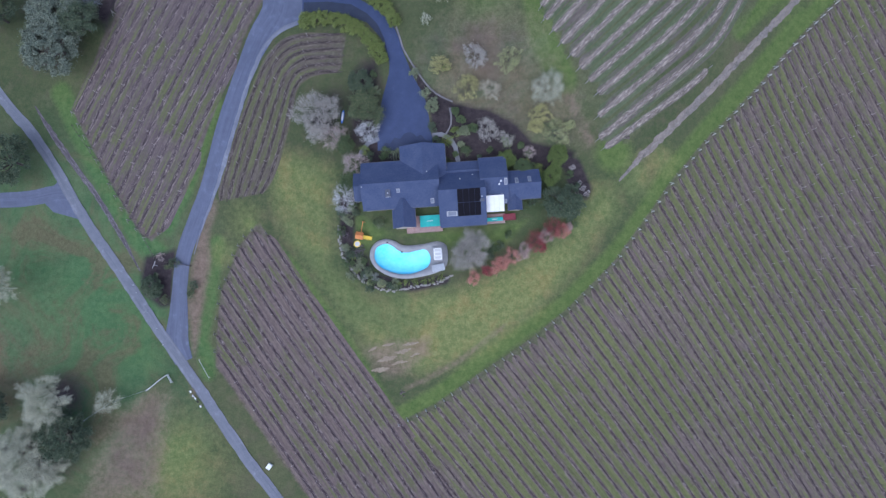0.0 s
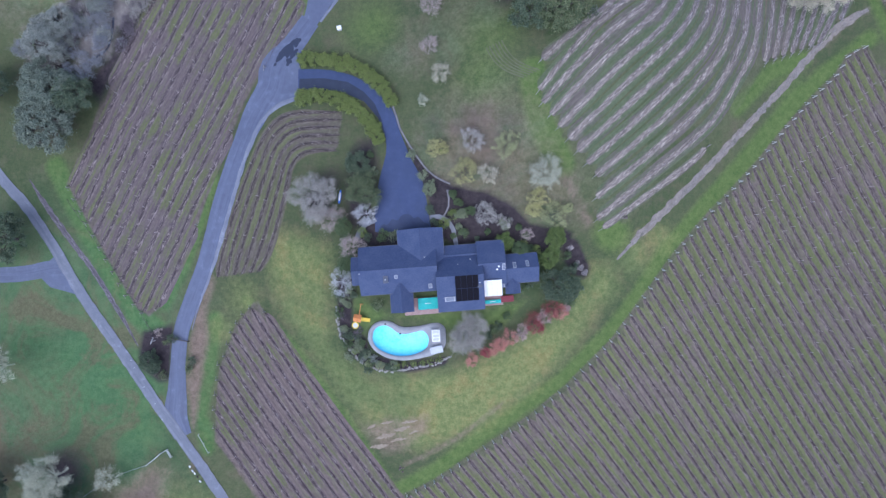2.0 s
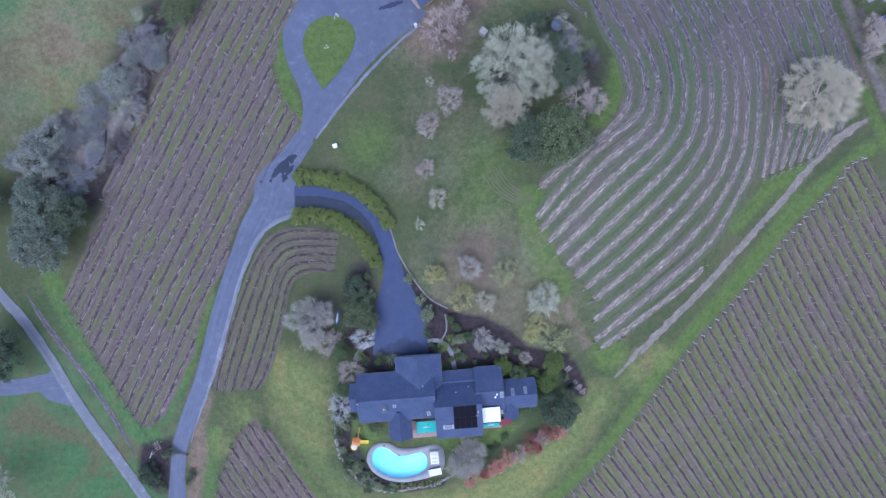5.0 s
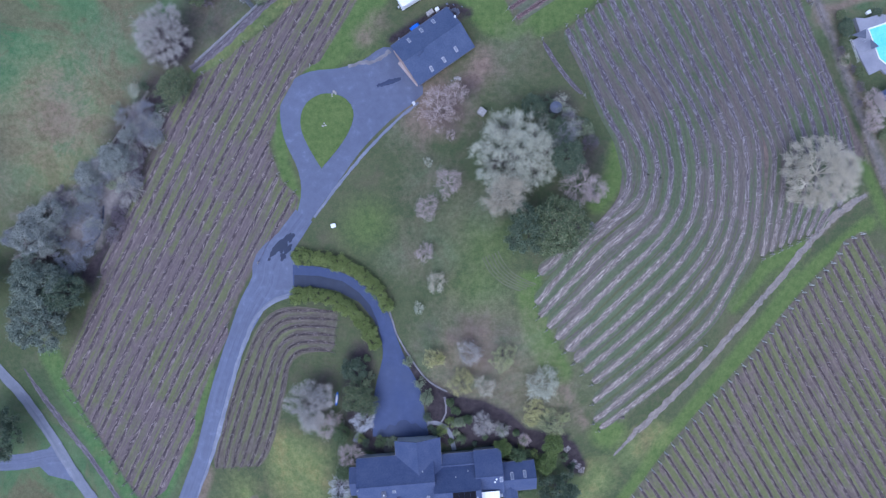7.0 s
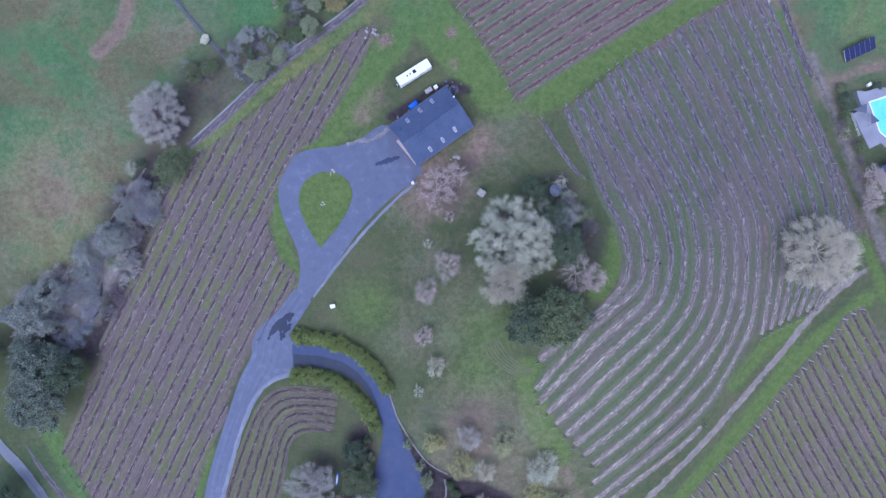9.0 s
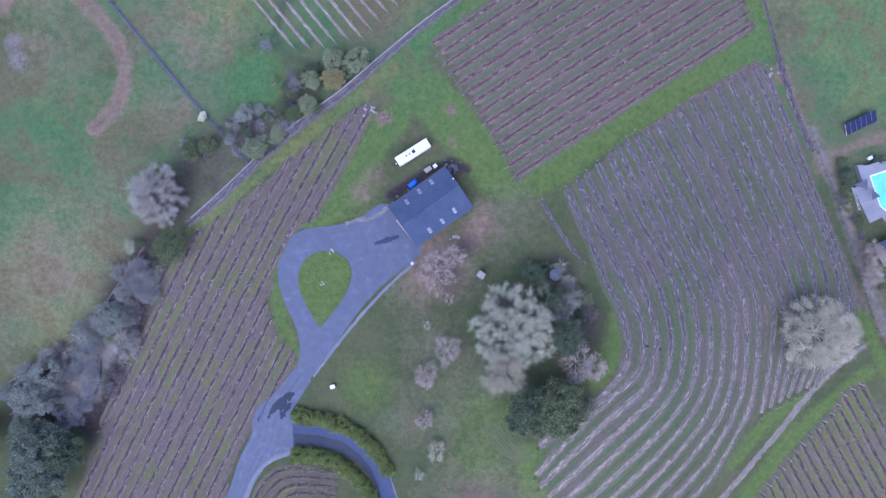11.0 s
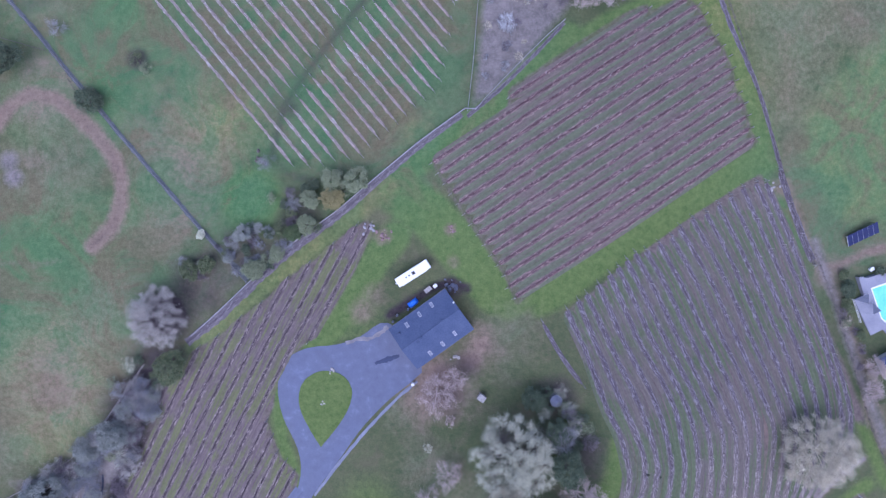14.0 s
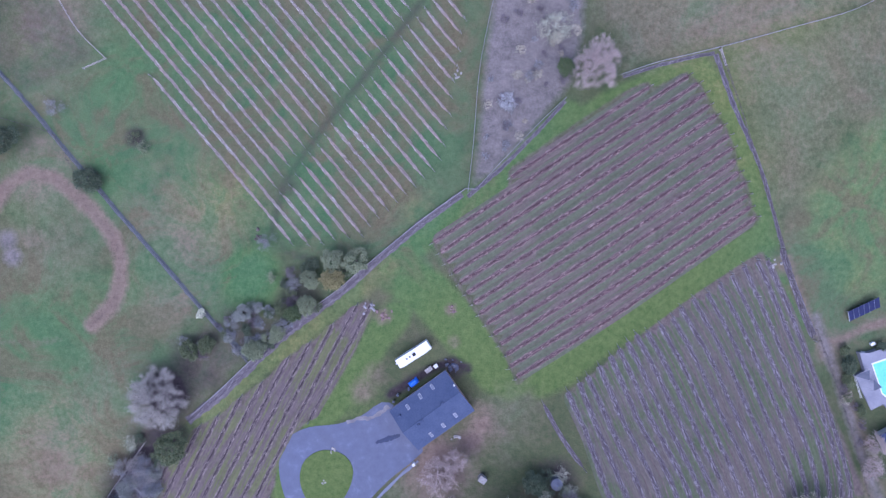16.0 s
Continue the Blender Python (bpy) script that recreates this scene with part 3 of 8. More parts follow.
    lawn = area(P,  [(-22.7, -71.7), (-21.0, -70.8), (-12.5, -75.8), (0.1, -74.2), (11.3, -73.3), (21.1, -71.0), (16.4, -77.2), (10.1, -81.6), (0.2, -79.0), (-4.0, -77.0), (-13.9, -76.2), (-18.8, -79.4), (-20.9, -81.5), (-23.1, -79.4)], 1.5)
    for c, r in (((-95.9, -95.1), 26), ((-111.6, -84.7), 22), ((-83.3, -107.0), 14), ((-96.8, 65.8), 22), ((-48.9, 76.4), 5), ((-49.7, 75.0), 6), ((-48.0, 78.6), 5), ((-104.2, 96.5), 14), ((-101.2, 65.9), 20), ((8.9, -7.1), 14), ((-19.1, -2.7), 12),
                 ((9.1, -18.2), 12), ((-23.8, 45.3), 12), ((-114.5, -86.3), 15), ((-70.2, -133.9), 12), ((89.3, -16.4), 10), ((-31.6, 17.6), 8), ((-87.9, 103.5), 13), ((-78.7, 129.3), 22), ((-95.7, 51.0), 18), ((-103.7, 68.8), 10), ((-107.3, 59.4), 16), ((-94.0, 68.3), 14), ((-108.8, 43.2), 16), ((-90.9, 46.3), 14), ((-78.9, 74.6), 14), ((-110.9, 36.5), 12), ((-93.5, 30.4), 13), ((-85.8, 45.2), 9), ((-102.2, -89.1), 14), ((-95, -95), 34), ((-84, -100), 18), ((41.7, -54.6), 6)):
        add(lush, blob(P, c, r, 1.1 if r < 7 else 0.62))
    for c, r in (((-107.7, -96.8), 55), ((-75.1, 115.0), 50), ((-54.7, 124.9), 60), ((-25.7, 128.7), 60), ((-103.1, 54.1), 40), ((-108.5, 48.2), 40), ((107.3, 75.4), 30), ((-18.9, 95.7), 30), ((112.3, 85.6), 25), ((-100.7, 45.1), 50), ((-65.8, 81.6), 25)):
        add(damp, blob(P, c, r, 1.1))
    add(fallow, 0.6 * area(P, [(73.6, 131.5), (92.2, 139.1), (121.8, 150.8), (126.7, 116.6), (104.5, 110.6), (95.9, 97.6), (90.6, 81.6), (85.3, 90.4)], 8))
    add(lush, 0.6 * area(P, [(94.6, 97.9), (104.9, 109.4), (115.2, 119.6), (126.5, 127.2), (130.6, 62.0), (103.0, 67.0), (90.6, 84.8)], 6))
    add(dry, 0.42 * area(P, [(74.6, 128.9), (92.9, 84.4), (103.0, 67.0), (130.6, 62.0), (126.5, 127.2), (118, 150), (92, 140)], 6))
    add(damp, area(P, [(94.6, 97.9), (104.9, 109.4), (115.2, 119.6), (126.5, 127.2), (130.6, 62.0), (103.0, 67.0), (90.6, 84.8)], 6))
    add(bare, 0.6 * band(P, [(-106.8, 107.9), (-101.5, 110.7), (-96.8, 107.9), (-91.8, 102.1)], 3.0, 3.0))
    add(fallow, 0.8 * area(P, [(38.1, 151.7), (75.5, 156.9), (118.7, 162.1), (118.7, 147.8), (73.7, 133.7), (47.5, 127.3)], 5))
    add(fallow, 0.5 * area(P, [(-125.6, 38.7), (-107.4, 43.1), (-94.2, 38.7), (-80.7, 34.2), (-86.9, 23.8), (-101.1, 7.4), (-115.5, -1.7), (-127.9, 2.8)], 9))
    for c, r, k in (((-101.9, 28.3), 26, .8), ((-88.1, 47.5), 14, .6), ((-99.6, 32.9), 22, .6), ((-65.8, 84.5), 22, .8), ((-102.3, 137.6), 22, .6), ((-98.9, 84.8), 20, .55), ((-71.9, 71.5), 16, .6), ((1.5, -3.7), 14, .5), ((16.6, 40.4), 14, .5), ((-3.3, 6.3), 12, .5), ((-62.5, 86.0), 10, .8), ((-102.4, 97.9), 12, .8), ((-97.8, 140.5), 16, .9), ((-73.1, 68.5), 10, .7), ((-102.8, 29.9), 22, .8), ((-94.2, 40.1), 12, .7), ((-101.5, 26.9), 14, .8), ((-68.7, 68.6), 10, .8), ((-62.7, 80.3), 12, .7), ((-9.5, 22.5), 9, .6), ((2.0, 28.2), 9, .7), ((-3.6, 7.6), 12, .6), ((8.9, 1.5), 9, .6), ((-11.9, -10.7), 8, .5)):
        add(fallow, blob(P, c, r, k))
    # the house's straw-coloured lawn slope
    add(dry, 0.8 * area(P, [(-47.3, -53.0), (-36.3, -54.9), (-27.1, -59.7), (-28.3, -73.8), (-26.9, -83.6), (-18.1, -89.9), (1.8, -88.8), (15.9, -82.8), (30.0, -72.6), (37.0, -63.9), (44.2, -59.5), (44.9, -68.5), (35.3, -83.8), (23.8, -95.6), (12.3, -105.3), (-3.7, -112.6), (-19.9, -108.2), (-33.0, -89.4), (-45.4, -72.1)], 4))
    for c, r, k in (((82.2, 136.4), 40, .6), ((-58.4, 91.7), 16, .9), ((89.2, 109.1), 30, .5), ((-98.3, 29.9), 20, .5), ((-101.9, 28.3), 22, .8), ((-102.3, 137.6), 14, .7), ((-7.3, 92.7), 12, .4), ((-73.0, -138.4), 24, .7), ((-52.7, -72.0), 10, .55), ((-58.4, -80.8), 6, .6), ((-102.0, 18.0), 20, .7), ((34.5, -72.2), 8, .9), ((39.5, -67.1), 9, .9), ((48.1, -60.5), 8, .8), ((31.2, -78.9), 8, .8), ((54.0, -55.5), 7, .7)):
        add(dry, blob(P, c, r, k))
    # bare ground
    for c, r, k in (((-14.0, -106.8), 3.6, .6), ((-8.8, -105.2), 2.6, .6), ((-17.7, -109.9), 2.4, .55), ((-5.9, -103.7), 2.2, .5), ((-12.5, -108.0), 9, .42), ((-1.7, 27.6), 11, 1.1), ((-5.6, 32.0), 5, .7), ((-14.8, 65.5), 3, .9),
                    ((2.2, 67.2), 2, 1.), ((9.3, 37.1), 8, .7), ((-20.8, 46.8), 5, .7), ((101.5, 54.1), 4, .8), ((87.6, 77.3), 4, .75), ((79.5, 140.8), 24, .45), ((9.9, 40.5), 6, .62), ((3.0, 59.0), 3, .6), ((-17.1, 50.9), 5, .6), ((-97.8, 140.5), 14, .5), ((-107.0, 99.4), 8, .5), ((-101.5, 26.9), 12, .5), ((0.6, 29.8), 7, .5), ((-66.0, 69.4), 6, .4), ((-101.8, 32.7), 14, .42), ((-65.8, 84.5), 7, .5), ((-104.7, 86.3), 6, .45), ((8.6, -34.3), 9, .5), ((7.7, -28.8), 8, .6), ((2.3, -30.5), 6, .5), ((23.0, -40.0), 5, .45), ((32.0, -47.0), 4, .5)):
        add(bare, blob(P, c, r, k))
    for line, w, k in (( [(-114.5, 94.7), (-110.6, 99.7), (-105.3, 102.8), (-99.5, 101.8), (-93.8, 97.4), (-88.8, 92.4), (-84.6, 86.5), (-82.7, 80.7), (-83.0, 74.8), (-85.5, 68.2), (-90.7, 63.6)], 2.2, .95), ([(-114.6, 59.4), (-105.8, 58.6), (-98.5, 59.9)], .8, .6), ([(-62.2, -67.9), (-65.4, -77.2), (-66.8, -89.5), (-69.2, -97.4)], 2.0, .7), ([(-66.9, -118.8), (-69.4, -111.3)], 1.2, .6),
                       ([(-60.9, -109.6), (-52.2, -121.5), (-42.9, -134.9), (-35.0, -145.2)], 0.9, .6), ([(89.8, 79.2), (98.4, 60.1), (107.3, 42.1), (112.2, 16.9), (116.7, 7.9)], 1.3, .75), ([(99.8, 56.1), (106.5, 57.5), (114.1, 60.5), (118.4, 61.5)], 1.4, .95), ([(29.2, -42.3), (35.6, -51.8)], 1.2, .7)):
        add(bare, k * band(P, line, w, 1.3))
    add(bare, 0.62 * area(P, [(-21.3, -104.9), (-13.9, -102.1), (-3.1, -101.2), (-3.0, -106.0), (-8.8, -111.2), (-14.7, -112.9), (-19.2, -110.4)], 2.0))
    add(bare, 0.95 * band(P, [(-10.3, -115.5), (-3.7, -112.0), (3.6, -107.7), (10.7, -102.1), (15.0, -98.4)], 0.5, 1.2))
    # leaf litter, beds and darkened ground under shrubs and trees
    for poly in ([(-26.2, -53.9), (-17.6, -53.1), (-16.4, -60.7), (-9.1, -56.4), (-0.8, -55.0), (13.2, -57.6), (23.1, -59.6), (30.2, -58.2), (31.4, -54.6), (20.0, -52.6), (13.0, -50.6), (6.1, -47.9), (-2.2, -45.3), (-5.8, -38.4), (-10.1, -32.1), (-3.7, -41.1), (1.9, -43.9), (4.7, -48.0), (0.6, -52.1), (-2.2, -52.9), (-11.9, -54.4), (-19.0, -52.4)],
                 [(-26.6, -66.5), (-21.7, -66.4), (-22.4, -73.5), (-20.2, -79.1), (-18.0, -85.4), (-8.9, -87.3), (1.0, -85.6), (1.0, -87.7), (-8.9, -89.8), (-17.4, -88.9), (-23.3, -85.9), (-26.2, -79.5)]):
        add(litter_shade, 1.2 * area(P, poly, 1.0))
    add(litter_shade, area(P, [(-23.5, -33.5), (-17.9, -31.2), (-16.9, -52.3), (-24.4, -53.2), (-25.5, -43.5)], 3.0))
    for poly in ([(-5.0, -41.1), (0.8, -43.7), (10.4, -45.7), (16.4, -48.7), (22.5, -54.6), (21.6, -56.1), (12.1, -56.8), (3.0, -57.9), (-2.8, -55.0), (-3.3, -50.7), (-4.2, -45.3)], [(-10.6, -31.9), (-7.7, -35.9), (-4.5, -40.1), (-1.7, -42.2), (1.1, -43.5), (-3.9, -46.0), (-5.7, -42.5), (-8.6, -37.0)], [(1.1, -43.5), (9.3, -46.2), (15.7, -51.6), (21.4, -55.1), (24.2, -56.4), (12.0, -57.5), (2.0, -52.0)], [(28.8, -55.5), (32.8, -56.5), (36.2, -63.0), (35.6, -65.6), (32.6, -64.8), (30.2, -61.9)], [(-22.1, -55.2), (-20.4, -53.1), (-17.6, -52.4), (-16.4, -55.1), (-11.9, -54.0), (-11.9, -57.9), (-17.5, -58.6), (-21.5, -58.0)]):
        add(litter_shade, 1.35 * area(P, poly, 1.3))
    add(litter_shade, 1.1 * band(P, [(-13.3, 45.6), (-8.3, 48.7), (-2.5, 52.3), (2.5, 54.1), (6.1, 52.2)], 1.2, 1.3))
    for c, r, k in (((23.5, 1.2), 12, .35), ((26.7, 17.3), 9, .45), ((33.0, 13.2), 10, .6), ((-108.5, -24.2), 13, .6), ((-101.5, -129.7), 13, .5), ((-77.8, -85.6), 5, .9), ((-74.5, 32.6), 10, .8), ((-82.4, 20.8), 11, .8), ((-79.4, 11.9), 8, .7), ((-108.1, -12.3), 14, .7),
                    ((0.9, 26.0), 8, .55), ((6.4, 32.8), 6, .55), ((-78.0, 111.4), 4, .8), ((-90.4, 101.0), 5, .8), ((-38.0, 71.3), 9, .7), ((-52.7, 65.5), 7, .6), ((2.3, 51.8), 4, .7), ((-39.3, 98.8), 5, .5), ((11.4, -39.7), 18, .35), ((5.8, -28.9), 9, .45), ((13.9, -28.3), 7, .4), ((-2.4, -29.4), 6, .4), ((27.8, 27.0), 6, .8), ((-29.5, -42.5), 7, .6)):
        add(litter_shade, blob(P, c, r, k))
    add(litter_shade, 0.42 * band(P,  [(-114.5, 94.7), (-110.6, 99.7), (-105.3, 102.8), (-99.5, 101.8), (-93.8, 97.4), (-88.8, 92.4), (-84.6, 86.5), (-82.7, 80.7), (-83.0, 74.8), (-85.5, 68.2), (-90.7, 63.6)], 1.0, 1.8))
    add(litter_shade, 0.6 * band(P, SWALE + [(-43.8, 86.6), (-39.4, 81.5), (-33.6, 80.0)], 1.3, 1.6))
    # dry brush
    add(brush, 0.9 * area(P, [(8.1, 98.2), (11.6, 131.0), (14.7, 151.2), (38.1, 154.6), (36.3, 137.0), (33.0, 123.7), (21.2, 110.0), (14.1, 102.3)], 2.0))
    add(brush, 0.7 * area(P, [(-115.4, -0.2), (-104.3, 3.6), (-87.0, 18.6), (-77.6, 28.2), (-82.5, 13.4), (-88.9, 2.9), (-92.2, -6.1), (-98.7, -15.3), (-103.1, -6.2), (-110.8, -3.2)], 3.0))
    add(fallow, 0.7 * area(P, [(-72.1, 59.7), (-55.7, 65.6), (-38.0, 65.5), (-49.8, 54.0), (-63.4, 42.2), (-66.5, 39.2), (-69.3, 53.9)], 3.0))
    add(litter_shade, 0.5 * area(P, [(-72.1, 59.7), (-55.7, 65.6), (-38.0, 65.5), (-49.8, 54.0), (-63.4, 42.2), (-66.5, 39.2), (-69.3, 53.9)], 3.0))
    add(brush, 0.8 * band(P, [(98.5, 63.1), (104.4, 46.6), (109.5, 28.8), (116.7, 9.4)], 1.6, 1.5))
    add(bare, 0.6 * area(P, [(96.8, 60.9), (105.0, 60.1), (118.1, 63.2), (108.2, 57.1), (106.4, 52.6), (108.2, 43.6), (111.6, 36.1), (116.8, 22.8), (116.7, 9.4), (109.5, 28.8), (104.1, 43.6)], 2.0))
    add(soil, 0.9 * area(P, [(98.0, 49.6), (100.7, 42.2), (106.3, 28.9), (112.2, 14.0), (105.8, 17.1), (99.9, 31.9)], 2.0))
    add(brush, 0.45 * band(P, TRACK[:-1], 1.3, 1.4))
    add(bare, 0.62 * band(P, TRACK[:-1], 1.0, 1.6))
    add(litter_shade, 1.1 * area(P, [(-81.3, -81.8), (-76.3, -80.7), (-72.8, -79.4), (-73.4, -85.5), (-74.2, -94.7), (-76.8, -95.5), (-81.6, -91.8), (-82.5, -87.2)], 1.5))
    add(bare, 0.8 * area(P, [(-66.4, -75.0), (-63.4, -73.4), (-62.6, -83.9), (-65.2, -97.5), (-66.4, -109.7), (-68.4, -106.7), (-69.0, -94.6), (-68.8, -83.9)], 1.2))
    add(litter_shade, 0.9 * area(P, [(-113.8, -0.2), (-102.8, 2.9), (-90.1, 17.1), (-80.7, 32.7), (-71.4, 32.6), (-73.0, 27.4), (-76.5, 19.3), (-81.1, 6.2), (-86.7, -6.4), (-90.8, -14.4), (-93.3, -21.2), (-98.7, -16.0), (-103.3, -13.0), (-109.7, -12.3)], 2.0) - 0.8 * area(P, [(-98.9, 5.9), (-92.5, 11.9), (-88.7, 13.4), (-89.7, 2.9), (-91.4, -6.1), (-98.6, -14.5), (-102.5, -10.7)], 3.0))
    clover = np.clip(1.5 * blob(P, (-49.2, 75.6), 8.5), 0, 1)
    for layer in (fallow, brush, litter_shade, dry, bare):
        layer *= 1 - clover
    add(damp, clover)
    lush *= 1 - 0.8 * np.clip(area(P, [(-72, 66), (-60, 78), (-48, 92), (-38, 84), (-40, 68), (-52, 58)], 4) - clover, 0, 1)
    add(litter_shade, 0.35 * np.clip(area(P, [(-70, 60), (-62, 68), (-50, 70), (-42, 66), (-50, 56), (-62, 54)], 4) - clover, 0, 1))
    add(lush, 1.2 * clover)
    for c in  [(-111.6, 85.5), (-110.5, 81.5)]:
        add(brush, blob(P, c, 3.5, 0.9))
    add(lush, 0.7 * lawn)
    for layer in (dry, litter_shade, fallow, bare):
        layer *= 1 - lawn
    for c, r, k in (((9.5, 38.0), 5, 1.0), ((7.4, 34.5), 5, 1.0), ((-1.6, 25.5), 7, 0.8), ((82.0, 17.0), 8, 0.55), ((79.0, 5.0), 7, 0.5)):
        add(bare, blob(P, c, r, k))
    # litter darkened below the crowns, painting shade into the gaps between twigs
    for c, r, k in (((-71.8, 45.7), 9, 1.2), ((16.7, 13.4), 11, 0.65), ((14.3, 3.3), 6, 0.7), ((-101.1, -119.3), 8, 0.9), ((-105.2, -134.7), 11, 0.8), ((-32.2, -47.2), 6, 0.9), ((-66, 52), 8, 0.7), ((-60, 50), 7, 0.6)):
        add(litter_shade, blob(P, c, r, k))
    for c, r, k in (((9, -37), 20, 1.0), ((24, -47), 12, 0.8), ((4, -30), 9, 0.7), ((12, -24), 12, 0.5), ((-4, -8), 13, 0.55), ((5, 2), 9, 0.5)):
        add(fallow, blob(P, c, r, k))
    beyond = area(P, [(24.0, 46.5), (30.5, 49.4), (41.1, 57.7), (53.9, 64.7), (66.7, 72.4), (76.4, 78.0), (83.0, 81.5), (84.0, 90.0), (60.0, 76.0), (22.0, 54.0)], 0.8)
    soil *= (1 - area(P, ISLAND, 0.5)) * (1 - beyond)
    add(lush, 0.9 * beyond)
    for name, ch in (("zone_a", (soil, bare, lush)), ("zone_b", (dry, litter_shade, brush)), ("zone_c", (damp, weedy, fallow))):
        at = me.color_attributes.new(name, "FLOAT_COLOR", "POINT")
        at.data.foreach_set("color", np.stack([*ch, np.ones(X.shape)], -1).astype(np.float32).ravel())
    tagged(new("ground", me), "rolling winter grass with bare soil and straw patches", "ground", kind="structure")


build_ground()


def road(name, pts, width, lift, mat, label, step=1.5, **k):
    return tagged(new(name, ribbon_mesh(name, pts if np.ndim(width) else smooth(pts, step), width, lift, mat, **k)), label, "road", kind="structure")


RNG = np.random.default_rng(7)
road("road", ROAD_LINE, 2.95, 0.15, M_ROAD, "worn pale grey asphalt country road", ragged=0.09, rng=RNG, crown=0.05)
road("road", SIDE_ROAD, 4.2, 0.07, M_LANE, "grey asphalt side road joining the country road", ragged=0.03, rng=RNG)
tagged(new("road", patch_mesh("road", [(-110.8, -66.5), (-105.0, -60.7), (-102.0, -65.3), (-98.4, -72.4), (-101.8, -71.4), (-107.0, -70.1)], 0.062, M_LANE)), "grey asphalt junction flare of the side road", "road", kind="structure")
lane = smooth(LANE_LINE)
lane_w = np.interp(np.linspace(0, 1, len(lane)), [0, 0.05, 0.1, 0.16, 0.3, 0.7, 0.86, 0.93, 1], [5, 6.5, 5.2, 4.2, 4.6, 5.4, 8.5, 6.0, 5.4])
tagged(new("road", ribbon_mesh("road", lane, lane_w, 0.09, M_LANE, 0.02, rng=RNG, crown=0.04)), "bluish grey asphalt lane between the vineyards", "road", kind="structure")
tagged(new("road", patch_mesh("road", [tuple(p) for p in smooth(APRON + APRON[:1], 2.0)[:-1]], 0.075, M_LANE)), "bluish grey asphalt turning loop by the barn", "road", kind="structure")
tagged(new("road", patch_mesh("road", [(-46.8, -17.8), (-42.3, -9.5), (-38.6, -10.7), (-37.3, -14.8), (-38.2, -19.5), (-45.1, -22.3), (-48.9, -25.6), (-51.2, -27.8), (-52.8, -26.3)], 0.095, M_LANE)), "asphalt apron where the drive meets the lane", "road", kind="structure")
tagged(new("driveway", patch_mesh("driveway", [tuple(p) for p in smooth(DRIVE[:10], 2.0)] + [tuple(p) for p in smooth(DRIVE[10:], 2.0)], 0.11, M_NEWROAD)), "fresh blue-black asphalt driveway widening to a forecourt", "driveway", kind="structure")
tagged(new("driveway", patch_mesh("driveway", [(-38.2, -15.2), (-31.6, -15.4), (-25.3, -16.7), (-21.1, -19.4), (-18.1, -22.7), (-16.3, -26.7), (-15.1, -31.3), (-14.9, -35.5), (-15.2, -31.3), (-17.2, -26.3), (-21.0, -21.9), (-27.0, -19.1), (-33.0, -18.2), (-38.2, -18.3)], 0.14, M_DARKROAD)), "darker asphalt strip along the hedge", "driveway", kind="structure")
# the house's shade on the forecourt, laid as a patch of darker asphalt
tagged(new("driveway", patch_mesh("driveway", [tuple(p) for p in smooth([(-16.2, -54.2), (-15.4, -53.2), (-14.2, -53.3), (-13.1, -51.9), (-11.7, -52.2), (-10.6, -50.9), (-8.9, -50.7), (-7.6, -51.7), (-6.6, -51.3), (-5.3, -52.6), (-4.2, -53.0), (-3.5, -54.2)], 0.4)] + [(-3.4, -55.0), (-16.6, -55.1)], 0.15, M_SHADE_DAMP)), "house shade drawn as a dark asphalt patch beside the house front", "driveway", kind="structure")
isl = tagged(new("grass_island", patch_mesh("grass_island", [tuple(p) for p in smooth(ISLAND + ISLAND[:1], 1.2)[:-1]], 0.2, M_GROUND, 1.25, 0.2)), "teardrop grass island inside the asphalt loop", "lawn", kind="structure")
za = isl.data.color_attributes.new("zone_a", "FLOAT_COLOR", "POINT")
za.data.foreach_set("color", np.tile(np.array([0, 0, 0.9, 1], np.float32), len(isl.data.vertices)))
M_TRODDEN = plain("trodden_track", (0.125, 0.112, 0.100), (0.285, 0.250, 0.228), 0.45, 2.6, 0.95, 0.6, 0.08)
tagged(new("track", ribbon_mesh("track", smooth(TRACK, 1.0), 1.75 * np.interp(np.linspace(0, 1, len(smooth(TRACK, 1.0))), (0, 0.1, 0.85, 1), (0.5, 1, 0.95, 0.3)), 0.04, M_TRODDEN, 0.5, 6, rng=RNG)), "worn pale dirt track between the vineyard headlands", "track", kind="structure")
for side in (-0.6, 0.6):
    tp = smooth(TRACK, 1.0)[2:-4]
    tn = np.gradient(tp, axis=0)
    tn = np.stack([-tn[:, 1], tn[:, 0]], 1) / np.linalg.norm(tn, axis=1, keepdims=True)
    i = 0
    while i < len(tp) - 12:
        k = min(len(tp), i + int(RNG.integers(8, 24)))
        tagged(new("track", ribbon_mesh("track", (tp + tn * side)[i:k], RNG.uniform(0.5, 0.95) * np.clip(np.minimum(np.arange(k - i), np.arange(k - i)[::-1]) / 3 + 0.2, 0, 1), 0.08, M_RUT, 0.7, rng=RNG)), "pale wheel rut of the dirt track below the vine rows", "track", kind="structure")
        i = k + int(RNG.integers(0, 4))
gutter = smooth([(-38.3, -20.1), (-42.9, -21.6), (-46.6, -24.2), (-49.4, -27.8), (-50.7, -31.0), (-53.4, -38.1), (-56.4, -48.4), (-59.6, -58.9), (-62.2, -66.4), (-64.4, -71.8), (-66.4, -77.0), (-67.6, -81.0)], 1.5)
road("kerb", gutter, 1.15 * np.interp(np.linspace(0, 1, len(gutter)), (0, 0.7, 1), (1, 1, 0.15)), 0.13, M_GUTTER, "pale worn gutter along the lane", crown=0.05, ragged=0.25, rng=RNG)
